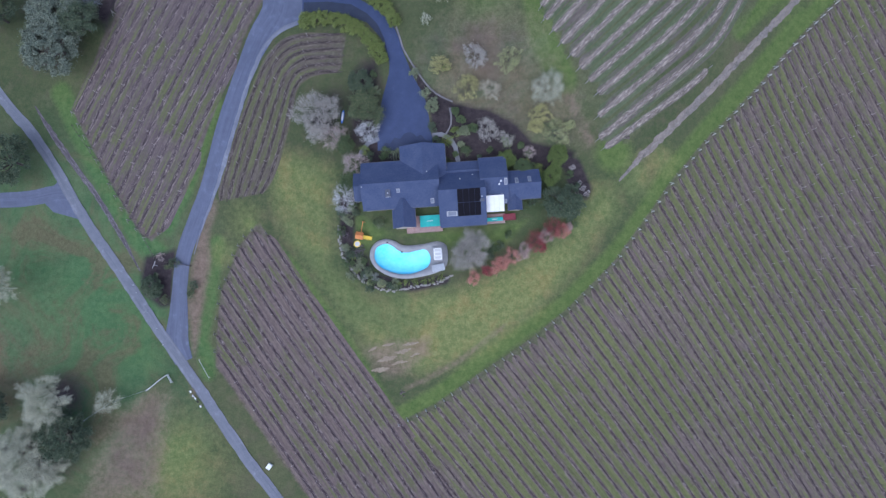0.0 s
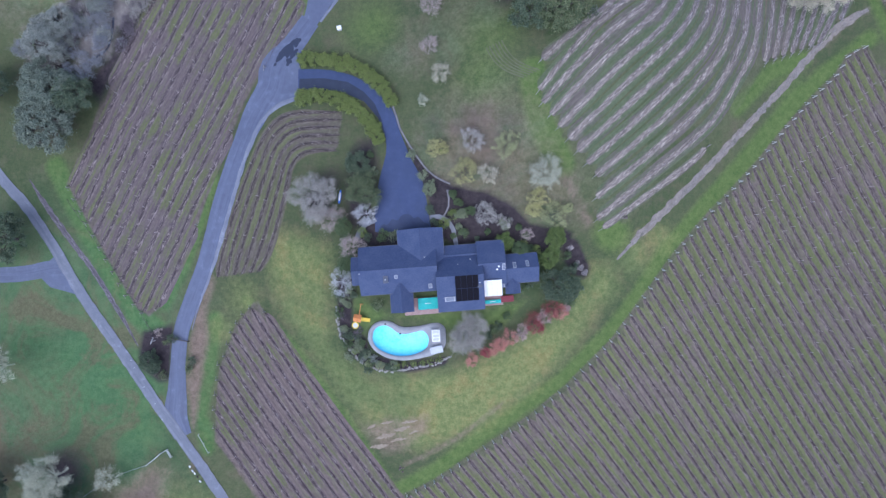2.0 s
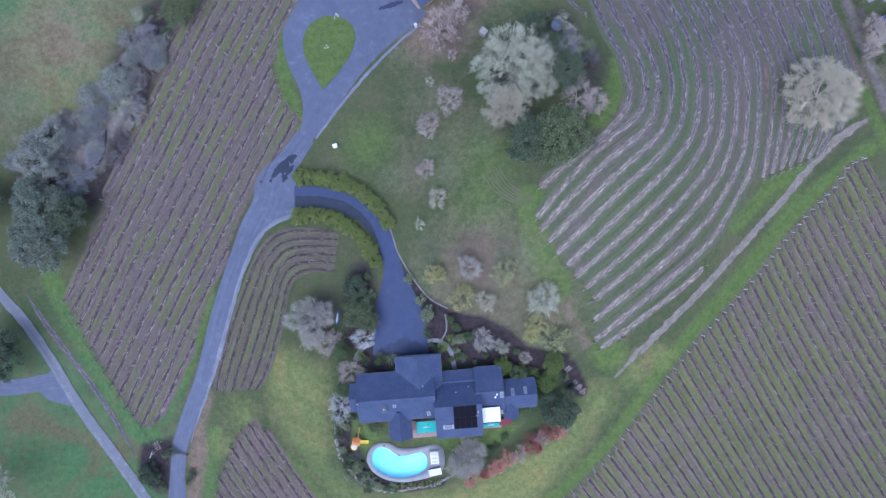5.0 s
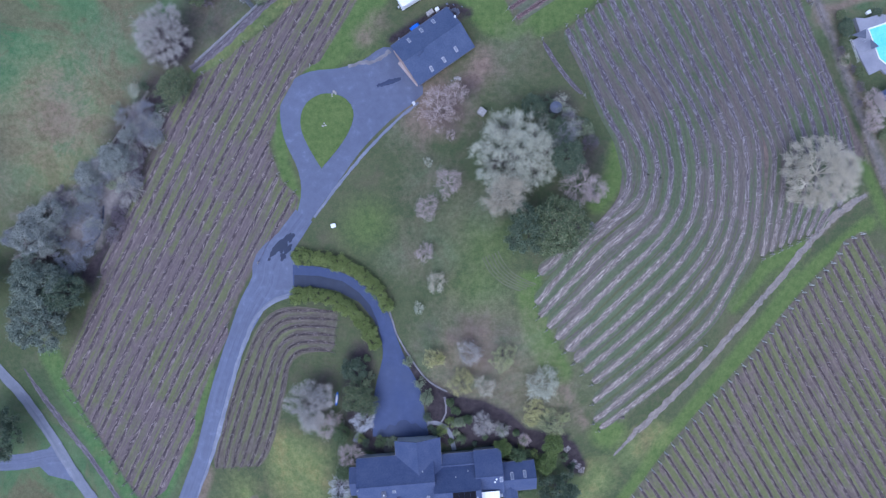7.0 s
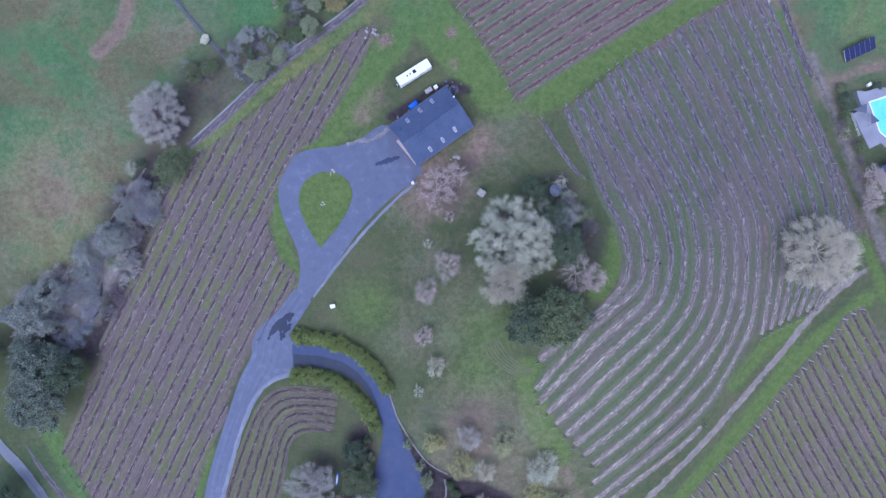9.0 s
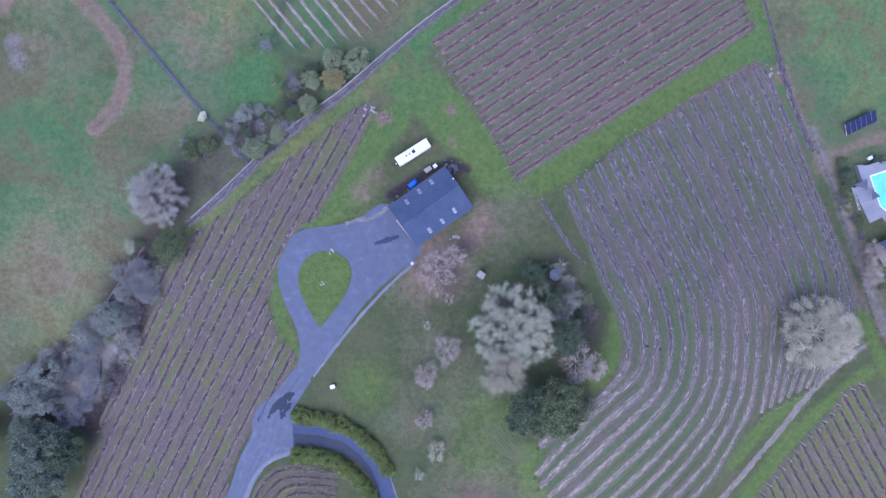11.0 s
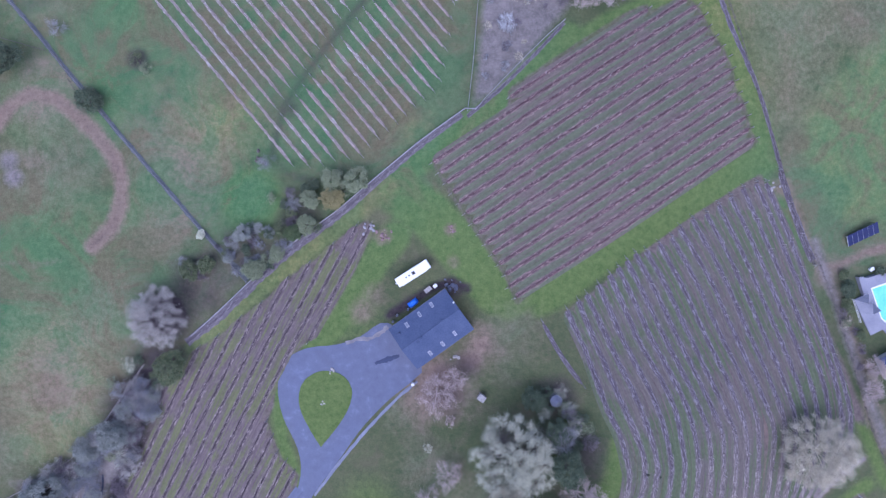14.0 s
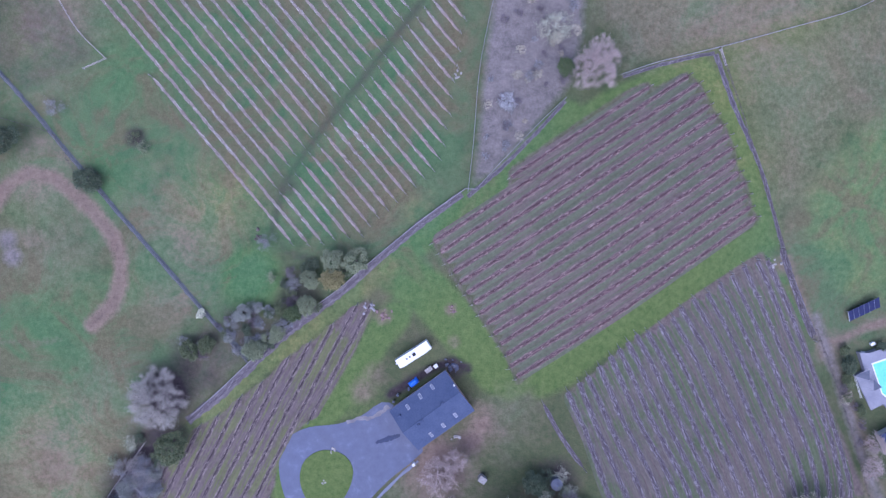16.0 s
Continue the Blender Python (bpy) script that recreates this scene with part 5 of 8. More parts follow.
M_BRICK = plain("pink_brick_paving", (0.30, 0.20, 0.19), (0.40, 0.29, 0.27), 1, 6, 0.9, 0.3)
M_REDDECK = plain("red_deck", (0.15, 0.03, 0.045), (0.22, 0.055, 0.065), 1, 6, 0.8, 0.2)
M_YELLOW = plain("yellow_plastic", (0.80, 0.58, 0.06), (0.86, 0.66, 0.10), 1, 5, 0.45, 0)
M_ORANGE = plain("orange_wood", (0.55, 0.20, 0.06), (0.66, 0.28, 0.10), 1, 5, 0.6, 0.1)
M_METAL = plain("galvanised", (0.38, 0.40, 0.43), (0.50, 0.52, 0.55), 2, 12, 0.4, 0.1, metal=0.7)
M_BLUE = plain("blue_tarp", (0.03, 0.13, 0.62), (0.06, 0.22, 0.80), 2, 7, 0.5, 0.5, 0.1)
M_BLACK = plain("black_rubber", (0.02, 0.02, 0.022), (0.035, 0.035, 0.038), 2, 9, 0.7, 0.1)
M_STONE = plain("field_stone", (0.24, 0.22, 0.21), (0.42, 0.40, 0.38), 1.5, 6, 0.9, 0.5, 0.05)
M_TILE = plain("pool_coping", (0.27, 0.27, 0.285), (0.37, 0.37, 0.385), 0.7, 5, 0.8, 0.2)
M_POOL = plain("pool_plaster", (0.15, 0.58, 0.80), (0.27, 0.70, 0.87), 0.25, 2, 0.7, 0)


def water_material():
    n = Net("pool_water")
    n.bump(n.noise(1.6, 3), 0.12, 0.05)
    n.bsdf.inputs["Transmission Weight"].default_value = 1.0
    n.bsdf.inputs["IOR"].default_value = 1.33
    return n.done((0.86, 0.97, 1.0), 0.03)


M_WATER = water_material()


def slab(pts, thick):
    """A thick plate under the given top corners."""
    bm = bmesh.new()
    top = [bm.verts.new(p) for p in pts]
    low = [bm.verts.new((p[0], p[1], p[2] - thick)) for p in pts]
    bm.faces.new(top), bm.faces.new(low[::-1])
    for k in range(len(pts)):
        j = (k + 1) % len(pts)
        bm.faces.new((top[k], low[k], low[j], top[j]))
    bmesh.ops.recalc_face_normals(bm, faces=bm.faces[:])
    return bm


def gable(parent, sw, ne, eave, ridge, along="x", share=0.5, over=0.45, deep=4.0, wall=None, roof=None):
    """A block with a pitched roof: walls, two slopes, ridge cap and fascia boards. Returns the roof's height at a point."""
    wall, roof = wall or M_WALL, roof or M_ROOF
    (x0, y0), (x1, y1) = sw, ne
    swap = along == "y"
    if swap:
        x0, y0, x1, y1 = y0, x0, y1, x1

    def P(x, y, z):
        return (y, x, z) if swap else (x, y, z)

    ym = y0 + (y1 - y0) * share
    bm = bmesh.new()
    prof = [(y0 + over, -deep), (y1 - over, -deep), (y1 - over, eave - 0.12), (ym, ridge - 0.22), (y0 + over, eave - 0.12)]
    a = [bm.verts.new(P(x0 + over * 0.7, y, z)) for y, z in prof]
    b = [bm.verts.new(P(x1 - over * 0.7, y, z)) for y, z in prof]
    bm.faces.new(a), bm.faces.new(b[::-1])
    for k in range(5):
        bm.faces.new((a[k], b[k], b[(k + 1) % 5], a[(k + 1) % 5]))
    bmesh.ops.recalc_face_normals(bm, faces=bm.faces[:])
    part("wall", bm, wall, parent)
    for ye in (y0, y1):
        part("roof_slope", slab([P(x0, ye, eave), P(x1, ye, eave), P(x1, ym, ridge), P(x0, ym, ridge)], 0.16), roof, parent)
        s = -1 if ye == y0 else 1
        part("gutter", boxed(*sorted((P(x0, 0, 0)[0], P(x1, 0, 0)[0])), ye + s * 0.003, ye + s * 0.13, eave - 0.2, eave - 0.05) if not swap and s > 0 else
             boxed(x0, x1, ye - 0.13, ye - 0.003, eave - 0.2, eave - 0.05) if not swap else
             boxed(min(ye + s * 0.003, ye + s * 0.13), max(ye + s * 0.003, ye + s * 0.13), x0, x1, eave - 0.2, eave - 0.05), M_TRIM, parent)
    part("ridge_cap", slab([P(x0, ym - 0.16, ridge - 0.02), P(x1, ym - 0.16, ridge - 0.02), P(x1, ym, ridge + 0.06), P(x0, ym, ridge + 0.06)], 0.05), roof, parent)
    part("ridge_cap", slab([P(x0, ym + 0.16, ridge - 0.02), P(x1, ym + 0.16, ridge - 0.02), P(x1, ym, ridge + 0.06), P(x0, ym, ridge + 0.06)], 0.05), roof, parent)

    def height(x, y):
        v = x if swap else y
        return eave + (ridge - eave) * ((v - y0) / (ym - y0) if v < ym else (y1 - v) / (y1 - ym))
    return height


def roof_plate(parent, name, c, hx, hy, height, lift, thick, mat, label="", turn=0.0):
    """A plate that lies on a roof slope, hx by hy in half sizes."""
    ca, sa = math.cos(turn), math.sin(turn)
    q = []
    for sx, sy in ((-1, -1), (1, -1), (1, 1), (-1, 1)):
        x, y = c[0] + sx * hx * ca - sy * hy * sa, c[1] + sx * hx * sa + sy * hy * ca
        q.append((x, y, height(x, y) + lift))
    return part(name, slab(q, thick), mat, parent, label)


def skylight(parent, c, hx, hy, height, turn=0.0):
    f = roof_plate(parent, "skylight", c, hx, hy, height, 0.14, 0.2, M_SKYFRAME, "pale framed skylight", turn)
    roof_plate(f, "pane", c, hx * 0.74, hy * 0.78, height, 0.17, 0.05, M_GLASS, "", turn)


HX, HY, HZ = -3.54, -64.38, 5.0
house = thing("house", "large rambling house with dark slate-blue shingle roofs", "house", (HX, HY, HZ), 5.0)
rA = gable(house, *[(-16.8, -4.98), (1.83, 6.53)], 4.0, 7.5)
rB = gable(house, *[(-7.19, 0.8), (3.7, 10.06)], 4.0, 6.6, "y")
gable(house, *[(-18.86, -2.39), (-14.25, 4.32)], 3.2, 4.7)
rC = gable(house, *[(-16.29, -4.43), (-11.82, 1.06)], 3.4, 5.9, "x", 0.78)
rD = gable(house, *[(-9.89, -9.68), (-4.46, -2.88)], 3.3, 5.8, "y")
rE = gable(house, *[(1.41, -10.24), (12.61, 3.13)], 3.6, 7.7, "x", 0.62)
rF = gable(house, *[(11.49, -5.44), (18.21, 5.96)], 3.4, 6.2, "x", 0.52)
gable(house, *[(3.39, 1.31), (12.74, 5.51)], 2.8, 4.2, "x", 0.45)
rG = gable(house, *[(15.6, -4.59), (26.1, 2.35)], 2.9, 5.2)
gable(house, *[(18.01, -7.16), (21.42, -3.14)], 2.6, 3.7, "y")
for row in range(2):
    for k in range(4):
        c = ((8.55, -3.45), (8.55, -6.5))[row]
        roof_plate(house, "solar_panel", (c[0] - 2.05 + k * 1.37, c[1]), 0.66, 1.48, rE, 0.12, 0.06, M_PANEL, "black solar panel")
skylight(house, (4.38, -7.29), 1.25, 0.55, rE)
skylight(house, (-0.09, -3.81), 0.42, 0.55, rA)
skylight(house, (-7.98, -1.09), 0.38, 0.42, rA)
for q in [(17.59, -0.54), (20.3, -0.32), (23.38, -0.13)]:
    skylight(house, q, 0.38, 0.72, lambda x, y: max(rG(x, y), rF(x, y) if x < 18.5 else 0))
skylight(house, (17.29, -4.96), 0.4, 0.4, lambda x, y: 4.0)


def chimney(c, w, d, z0, z1, label):
    ch = part("chimney", boxed(c[0] - w, c[0] + w, c[1] - d, c[1] + d, z0, z1, 0.03), M_OFFWHITE, house, label)
    part("cap", boxed(c[0] - w - 0.08, c[0] + w + 0.08, c[1] - d - 0.08, c[1] + d + 0.08, z1, z1 + 0.12, 0.02), M_TRIM, ch)
    part("flue", rod(bmesh.new(), (c[0], c[1], z1 + 0.1), (c[0], c[1], z1 + 0.45), 0.16, 0.16, 10), M_METAL, ch)


chimney((-10.46, -1.57), 0.5, 0.8, 3.5, 6.6, "white plastered chimney")
chimney((11.63, -3.86), 0.5, 1.1, 3.5, 6.4, "pale plastered chimney")
for q, z in (((16.44, -0.38), 5.0), ((16.02, -1.07), 4.8)):
    part("vent_pipe", rod(bmesh.new(), (q[0], q[1], z - 1), (q[0], q[1], z + 1.0), 0.22, 0.22, 10), M_WHITE, house, "white roof vent pipe")
for q in [(-16.5, 0.21), (-0.93, 3.05), (-3.92, 7.56), (9.85, 1.8), (6.76, 0.84)]:
    part("vent_pipe", rod(bmesh.new(), (q[0], q[1], 4.0), (q[0], q[1], rA(*q) + 0.45 if q[0] < 0 else rE(*q) + 0.4), 0.11, 0.11, 8), M_OFFWHITE, house)
# entry pergola beams by the front garden
for k in range(6):
    q = (-9.85, 7.86)
    part("pergola_beam", boxed(q[0] + k * 0.62, q[0] + k * 0.62 + 0.2, q[1] - 1.0, q[1] + 0.9, 2.6, 2.85, 0.02), M_BLACK, house, "dark pergola beam")
# covered terrace roof of clear sheets, and the terrace floors
q0, q1 = [(12.21, -7.33), (16.95, -3.53)]
tr = part("terrace_roof", slab([(q0[0], q0[1], 3.7), (q1[0], q0[1], 3.7), (q1[0], q1[1], 4.95), (q0[0], q1[1], 4.95)], 0.06), M_WHITE, house, "bright white translucent terrace roof")
for k in range(5):
    x = q0[0] + (q1[0] - q0[0]) * k / 4
    part("rafter", slab([(x - 0.03, q0[1], 3.75), (x + 0.03, q0[1], 3.75), (x + 0.03, q1[1], 5.0), (x - 0.03, q1[1], 5.0)], 0.08), M_OFFWHITE, tr)
for name, (a, b), z, mat, label in (("patio", [(-6.92, -10.68), (1.88, -6.55)], 0.10, M_BRICK, "pink brick patio"), ("patio", [(11.7, -9.73), (17.29, -7.41)], 0.10, M_BRICK, "brick terrace floor"),
                                    ("deck", [(16.9, -9.13), (19.91, -7.61)], 0.45, M_REDDECK, "red painted deck")):
    part(name, boxed(a[0], b[0], a[1], b[1], -3.5, z, 0.02), mat, house, label)


def covered_spa(a, b, label):
    """A raised pool box with a taut fabric cover and its rim."""
    t = thing("pool_cover", label, "pool cover", (HX, HY, HZ), 5.0)
    part("basin", boxed(a[0], b[0], a[1], b[1], 0.105, 0.62, 0.05), M_CONCRETE, t)
    part("cover", boxed(a[0] + 0.08, b[0] - 0.08, a[1] + 0.08, b[1] - 0.08, 0.625, 0.74, 0.05), M_TEAL, t, "teal fabric cover")
    cx, cy = (a[0] + b[0]) / 2, (a[1] + b[1]) / 2
    part("strap", boxed(cx - 0.7, cx + 0.7, cy - 0.07, cy + 0.07, 0.744, 0.78, 0.01), M_OFFWHITE, t, "pale folded strap")
    part("handle", boxed(cx - 0.2, cx + 0.2, a[1] + 0.1, a[1] + 0.2, 0.744, 0.82, 0.02), M_TRIM, t)


covered_spa(*[(-3.6, -9.57), (1.39, -6.6)], "teal covered swim spa on the brick patio")
covered_spa(*[(12.63, -9.32), (16.78, -8.27)], "teal covered tub beside the terrace")

# ---------------------------------------------------------------- barn
def barn():
    W, N, E, S = [np.array(p) for p in [(-13.5, 42.7), (0.4, 52.1), (8.1, 42.9), (-6.3, 32.3)]]
    c = (W + N + E + S) / 4
    ax = (N - W + E - S) / 2
    ay = (W - S + N - E) / 2
    L, D = np.linalg.norm(ax), np.linalg.norm(ay)
    rz = math.atan2(ax[1], ax[0])
    z = gz(*c)
    t = thing("barn", "long barn with a dark blue-grey shingle roof", "barn", (c[0], c[1], z), math.degrees(rz))
    h = gable(t, (-L / 2, -D / 2), (L / 2, D / 2), 3.2, 5.3, "x", 0.52, 0.5, 3.0, M_BARNWALL, M_BARNROOF)

    def loc(p):
        d = np.array(p) - c
        return (d[0] * math.cos(rz) + d[1] * math.sin(rz), -d[0] * math.sin(rz) + d[1] * math.cos(rz))
    for p in [(-8.8, 43.7), (-5.7, 46.3), (-2.7, 48.6), (-3.1, 36.6), (0.0, 38.9), (3.0, 41.5)]:
        skylight(t, loc(p), 0.36, 0.66, h)
    for p in [(-10.8, 41.5), (-5.3, 40.7), (-0.3, 44.9), (-6.1, 39.6)]:
        q = loc(p)
        part("roof_vent", boxed(q[0] - 0.35, q[0] + 0.35, q[1] - 0.3, q[1] + 0.3, h(*q) - 0.1, h(*q) + 0.35, 0.05), M_BARNROOF, t, "low dark roof vent")
    for k, w in ((-0.26, 1.5), (0.02, 1.5), (0.3, 1.3)):
        d = part("door", boxed(-L / 2 + 0.22, -L / 2 + 0.345, k * D - w, k * D + w, 0.05, 2.5, 0.03), M_BARNWALL, t, "rose-tan sectional garage door")
        for j in range(4):
            part("panel", boxed(-L / 2 + 0.19, -L / 2 + 0.225, k * D - w + 0.1, k * D + w - 0.1, 0.12 + j * 0.6, 0.62 + j * 0.6, 0.02), M_BARNWALL, d)
    q = loc((2.7, 49.3))
    part("vent_pipe", rod(bmesh.new(), (q[0], q[1], h(*q) - 0.5), (q[0], q[1], h(*q) + 0.8), 0.2, 0.2, 10), M_WHITE, t, "white flue pipe")
    return t


barn()

# ---------------------------------------------------------------- swimming pool
def ring_mesh(outer, inner, z, n=60, drop=0.3):
    o, i = resample(smooth(outer + outer[:1], 0.6), n + 1)[:-1], resample(smooth(inner + inner[:1], 0.6), n + 1)[:-1]
    v = np.vstack([np.column_stack([o, np.full(n, z - drop)]), np.column_stack([o, np.full(n, z)]), np.column_stack([i, np.full(n, z)]), np.column_stack([i, np.full(n, z - 0.25)])])
    k = np.arange(n)
    j = (k + 1) % n
    f = np.vstack([np.stack([a * n + k, a * n + j, (a + 1) * n + j, (a + 1) * n + k], 1) for a in range(3)])
    return v, f, i


def pool():
    outer = [(-18.8, -81.5), (-18.6, -79.7), (-17.4, -77.9), (-15.3, -77.0), (-12.9, -77.3), (-10.7, -78.4), (-7.9, -78.4), (-4.8, -77.9), (-1.8, -77.3), (0.1, -78.2), (0.6, -80.7), (0.3, -83.3), (-1.6, -84.9), (-4.7, -85.9), (-9.2, -86.7), (-13.0, -86.4), (-16.2, -85.0), (-18.0, -83.3)]
    inner = [(-17.6, -81.4), (-17.4, -79.8), (-16.4, -78.6), (-14.8, -78.2), (-13.2, -78.7), (-11.6, -79.9), (-9.6, -80.3), (-7.3, -79.8), (-5.4, -79.4), (-4.2, -80.1), (-3.7, -81.5), (-4.0, -83.2), (-5.5, -84.5), (-8.2, -85.4), (-11.2, -85.6), (-14.1, -84.9), (-16.2, -83.8), (-17.2, -82.7)]
    z = 3.62
    t = thing("swimming_pool", "kidney-shaped pool of bright cyan water", "pool", (0, 0, 0))
    v, f, i = ring_mesh(outer, inner, z, 60, 2.5)
    part("coping", mesh_of("coping", v, f, [M_TILE]), None, t, "pale grey coping and deck")
    n = len(i)
    c = i.mean(0)
    k, j = np.arange(n), (np.arange(n) + 1) % n
    wall = np.vstack([np.column_stack([i, np.full(n, z - 0.02)]), np.column_stack([c + (i - c) * 0.97, np.full(n, z - 0.9)]), [[*c, z - 1.1]]])
    me = mesh_of("shell", wall, np.vstack([np.stack([k, j, n + j], 1), np.stack([k, n + j, n + k], 1), np.stack([n + k, n + j, np.full(n, 2 * n)], 1)]), [M_POOL])
    part("shell", me, None, t, "light blue plaster shell")
    w = part("water", mesh_of("water", np.column_stack([i, np.full(n, z - 0.14)]), np.arange(n)[None, :], [M_WATER]), None, t, "clear still water")
    w.visible_shadow = False
    for p in [(-10.8, -80.2), (-14.5, -77.8)]:
        part("skimmer", rod(bmesh.new(), (*p, z - 0.1), (*p, z + 0.03), 0.22, 0.22, 12), M_BLACK if p[0] > -15 else M_WHITE, t)
    s = thing("spa", "white-lidded square spa at the pool's end", "spa", (*(-1.9, -80.5), z), 5)
    part("cabinet", boxed(-1.25, 1.25, -1.75, 1.75, 0.004, 0.55, 0.06), M_TILE, s)
    part("lid", boxed(-1.0, 1.0, -1.45, 1.45, 0.555, 0.72, 0.06), M_WHITE, s, "white padded lid")
    for y in (-0.9, 0.0, 0.9):
        part("pad", boxed(-0.7, 0.7, y - 0.3, y + 0.3, 0.724, 0.78, 0.03), M_OFFWHITE, s)
    e = thing("pump_box", "grey equipment cabinet beside the pool deck", "cabinet", (*(-1.7, -83.9), z - 0.1), 12)
    part("body", boxed(-1.5, 1.5, -0.8, 0.8, 0.004, 0.8, 0.04), M_TRIM, e)
    part("lid", boxed(-1.55, 1.55, -0.85, 0.85, 0.804, 0.9, 0.03), M_METAL, e)


pool()


def play_set():
    x, y = (-21.2, -76.4)
    t = thing("play_set", "wooden play tower with a yellow slide", "play set", (x, y, gz(x, y)), -8)
    for sx in (-0.7, 0.7):
        for sy in (-0.7, 0.7):
            part("leg", boxed(sx - 0.06, sx + 0.06, sy - 0.06, sy + 0.06, -0.3, 2.1, 0.01), M_ORANGE, t)
    part("platform", boxed(-0.8, 0.8, -0.8, 0.8, 1.2, 1.32, 0.02), M_ORANGE, t, "orange-brown timber deck")
    part("roof", slab([(-0.95, -0.9, 2.1), (0.95, -0.9, 2.1), (0.95, 0, 2.7), (-0.95, 0, 2.7)], 0.06), M_ORANGE, t)
    part("roof", slab([(-0.95, 0.9, 2.1), (0.95, 0.9, 2.1), (0.95, 0, 2.7), (-0.95, 0, 2.7)], 0.06), M_ORANGE, t)
    sl = part("slide", slab([(0.8, -0.55, 1.32), (2.9, -0.55, 0.25), (2.9, 0.25, 0.25), (0.8, 0.25, 1.32)], 0.08), M_YELLOW, t, "yellow plastic slide")
    for yy in (-0.6, 0.25):
        part("rail", slab([(0.8, yy, 1.5), (2.9, yy, 0.43), (2.9, yy + 0.07, 0.43), (0.8, yy + 0.07, 1.5)], 0.25), M_YELLOW, sl)
    part("beam", boxed(0.2, 0.34, 0.7, 3.6, 2.0, 2.14, 0.01), M_ORANGE, t, "swing beam")
    for sx in (-0.5, 1.0):
        part("swing_leg", rod(bmesh.new(), (0.27, 3.5, 2.07), (sx, 3.6, -0.3), 0.06, 0.06, 6), M_ORANGE, t)
    x, y = (-22.0, -78.3)
    b = thing("sand_basin", "round pale plastic sand basin", "sandpit", (x, y, gz(x, y)))
    bm = bmesh.new()
    bmesh.ops.create_cone(bm, cap_ends=True, segments=24, radius1=0.72, radius2=0.85, depth=0.4, matrix=Matrix.Translation((0, 0, 0.2)))
    part("tub", bm, M_YELLOW, b)
    part("sand", rod(bmesh.new(), (0, 0, 0.38), (0, 0, 0.42), 0.66, 0.6, 24), M_OFFWHITE, b)


play_set()


# ---------------------------------------------------------------- trailer
def trailer():
    A, B, C, D = [np.array(p) for p in [(-11.9, 54.9), (-3.8, 59.9), (-3.0, 57.7), (-10.7, 52.8)]]
    c, ax = (A + B + C + D) / 4, (B - A + C - D) / 2
    L, Wd = np.linalg.norm(ax), 2.45
    t = thing("travel_trailer", "long white travel trailer parked on the grass", "trailer", (c[0], c[1], gz(*c)), math.degrees(math.atan2(ax[1], ax[0])))
    part("body", boxed(-L / 2, L / 2, -Wd / 2, Wd / 2, 0.55, 2.8, 0.12), M_WHITE, t)
    part("roof", boxed(-L / 2 + 0.06, L / 2 - 0.06, -Wd / 2 + 0.06, Wd / 2 - 0.06, 2.804, 2.88, 0.03), M_WHITE, t, "bright white membrane roof")
    for x, r in ((0.2, 0.42), (-1.0, 0.2), (-1.9, 0.2)):
        part("roof_vent", boxed(x - r, x + r, -r, r, 2.884, 3.02, 0.04), M_BLACK if r > 0.3 else M_TRIM, t, "dark roof hatch")
    part("awning", rod(bmesh.new(), (-L / 2 + 0.8, -Wd / 2 - 0.08, 2.6), (L / 2 - 1.2, -Wd / 2 - 0.08, 2.6), 0.09, 0.09, 8), M_OFFWHITE, t)
    for x in (-0.55, 0.55):
        for s in (-1, 1):
            part("wheel", rod(bmesh.new(), (x, s * (Wd / 2 - 0.3), 0.36), (x, s * (Wd / 2 - 0.02), 0.36), 0.36, 0.36, 16), M_BLACK, t)
    part("hitch", rod(rod(bmesh.new(), (-L / 2, -0.7, 0.6), (-L / 2 - 1.1, 0, 0.55), 0.06, 0.06, 6), (-L / 2, 0.7, 0.6), (-L / 2 - 1.1, 0, 0.55), 0.06, 0.06, 6), M_BLACK, t)
    part("propane_tank", rod(bmesh.new(), (-L / 2 - 0.4, 0, 0.6), (-L / 2 - 0.4, 0, 1.1), 0.2, 0.2, 12), M_OFFWHITE, t)
    for s in (-1, 1):
        part("window", boxed(0.9, 2.4, s * Wd / 2 - 0.02, s * Wd / 2 + 0.02, 1.5, 2.2, 0.01), M_GLASS, t)


trailer()


def small_box(name, at, sx, sy, h, label, category, mat=None, rz=0.0, lid=None):
    """A small outbuilding or cabinet: body, overhanging lid and plinth."""
    t = thing(name, label, category, (at[0], at[1], gz(*at)), rz)
    part("body", boxed(-sx / 2, sx / 2, -sy / 2, sy / 2, -0.2, h, 0.04), mat or M_OFFWHITE, t)
    part("lid", slab([(-sx / 2 - 0.1, -sy / 2 - 0.1, h + 0.06), (sx / 2 + 0.1, -sy / 2 - 0.1, h + 0.06), (sx / 2 + 0.1, sy / 2 + 0.1, h + 0.2), (-sx / 2 - 0.1, sy / 2 + 0.1, h + 0.2)], 0.08), lid or mat or M_OFFWHITE, t)
    return t


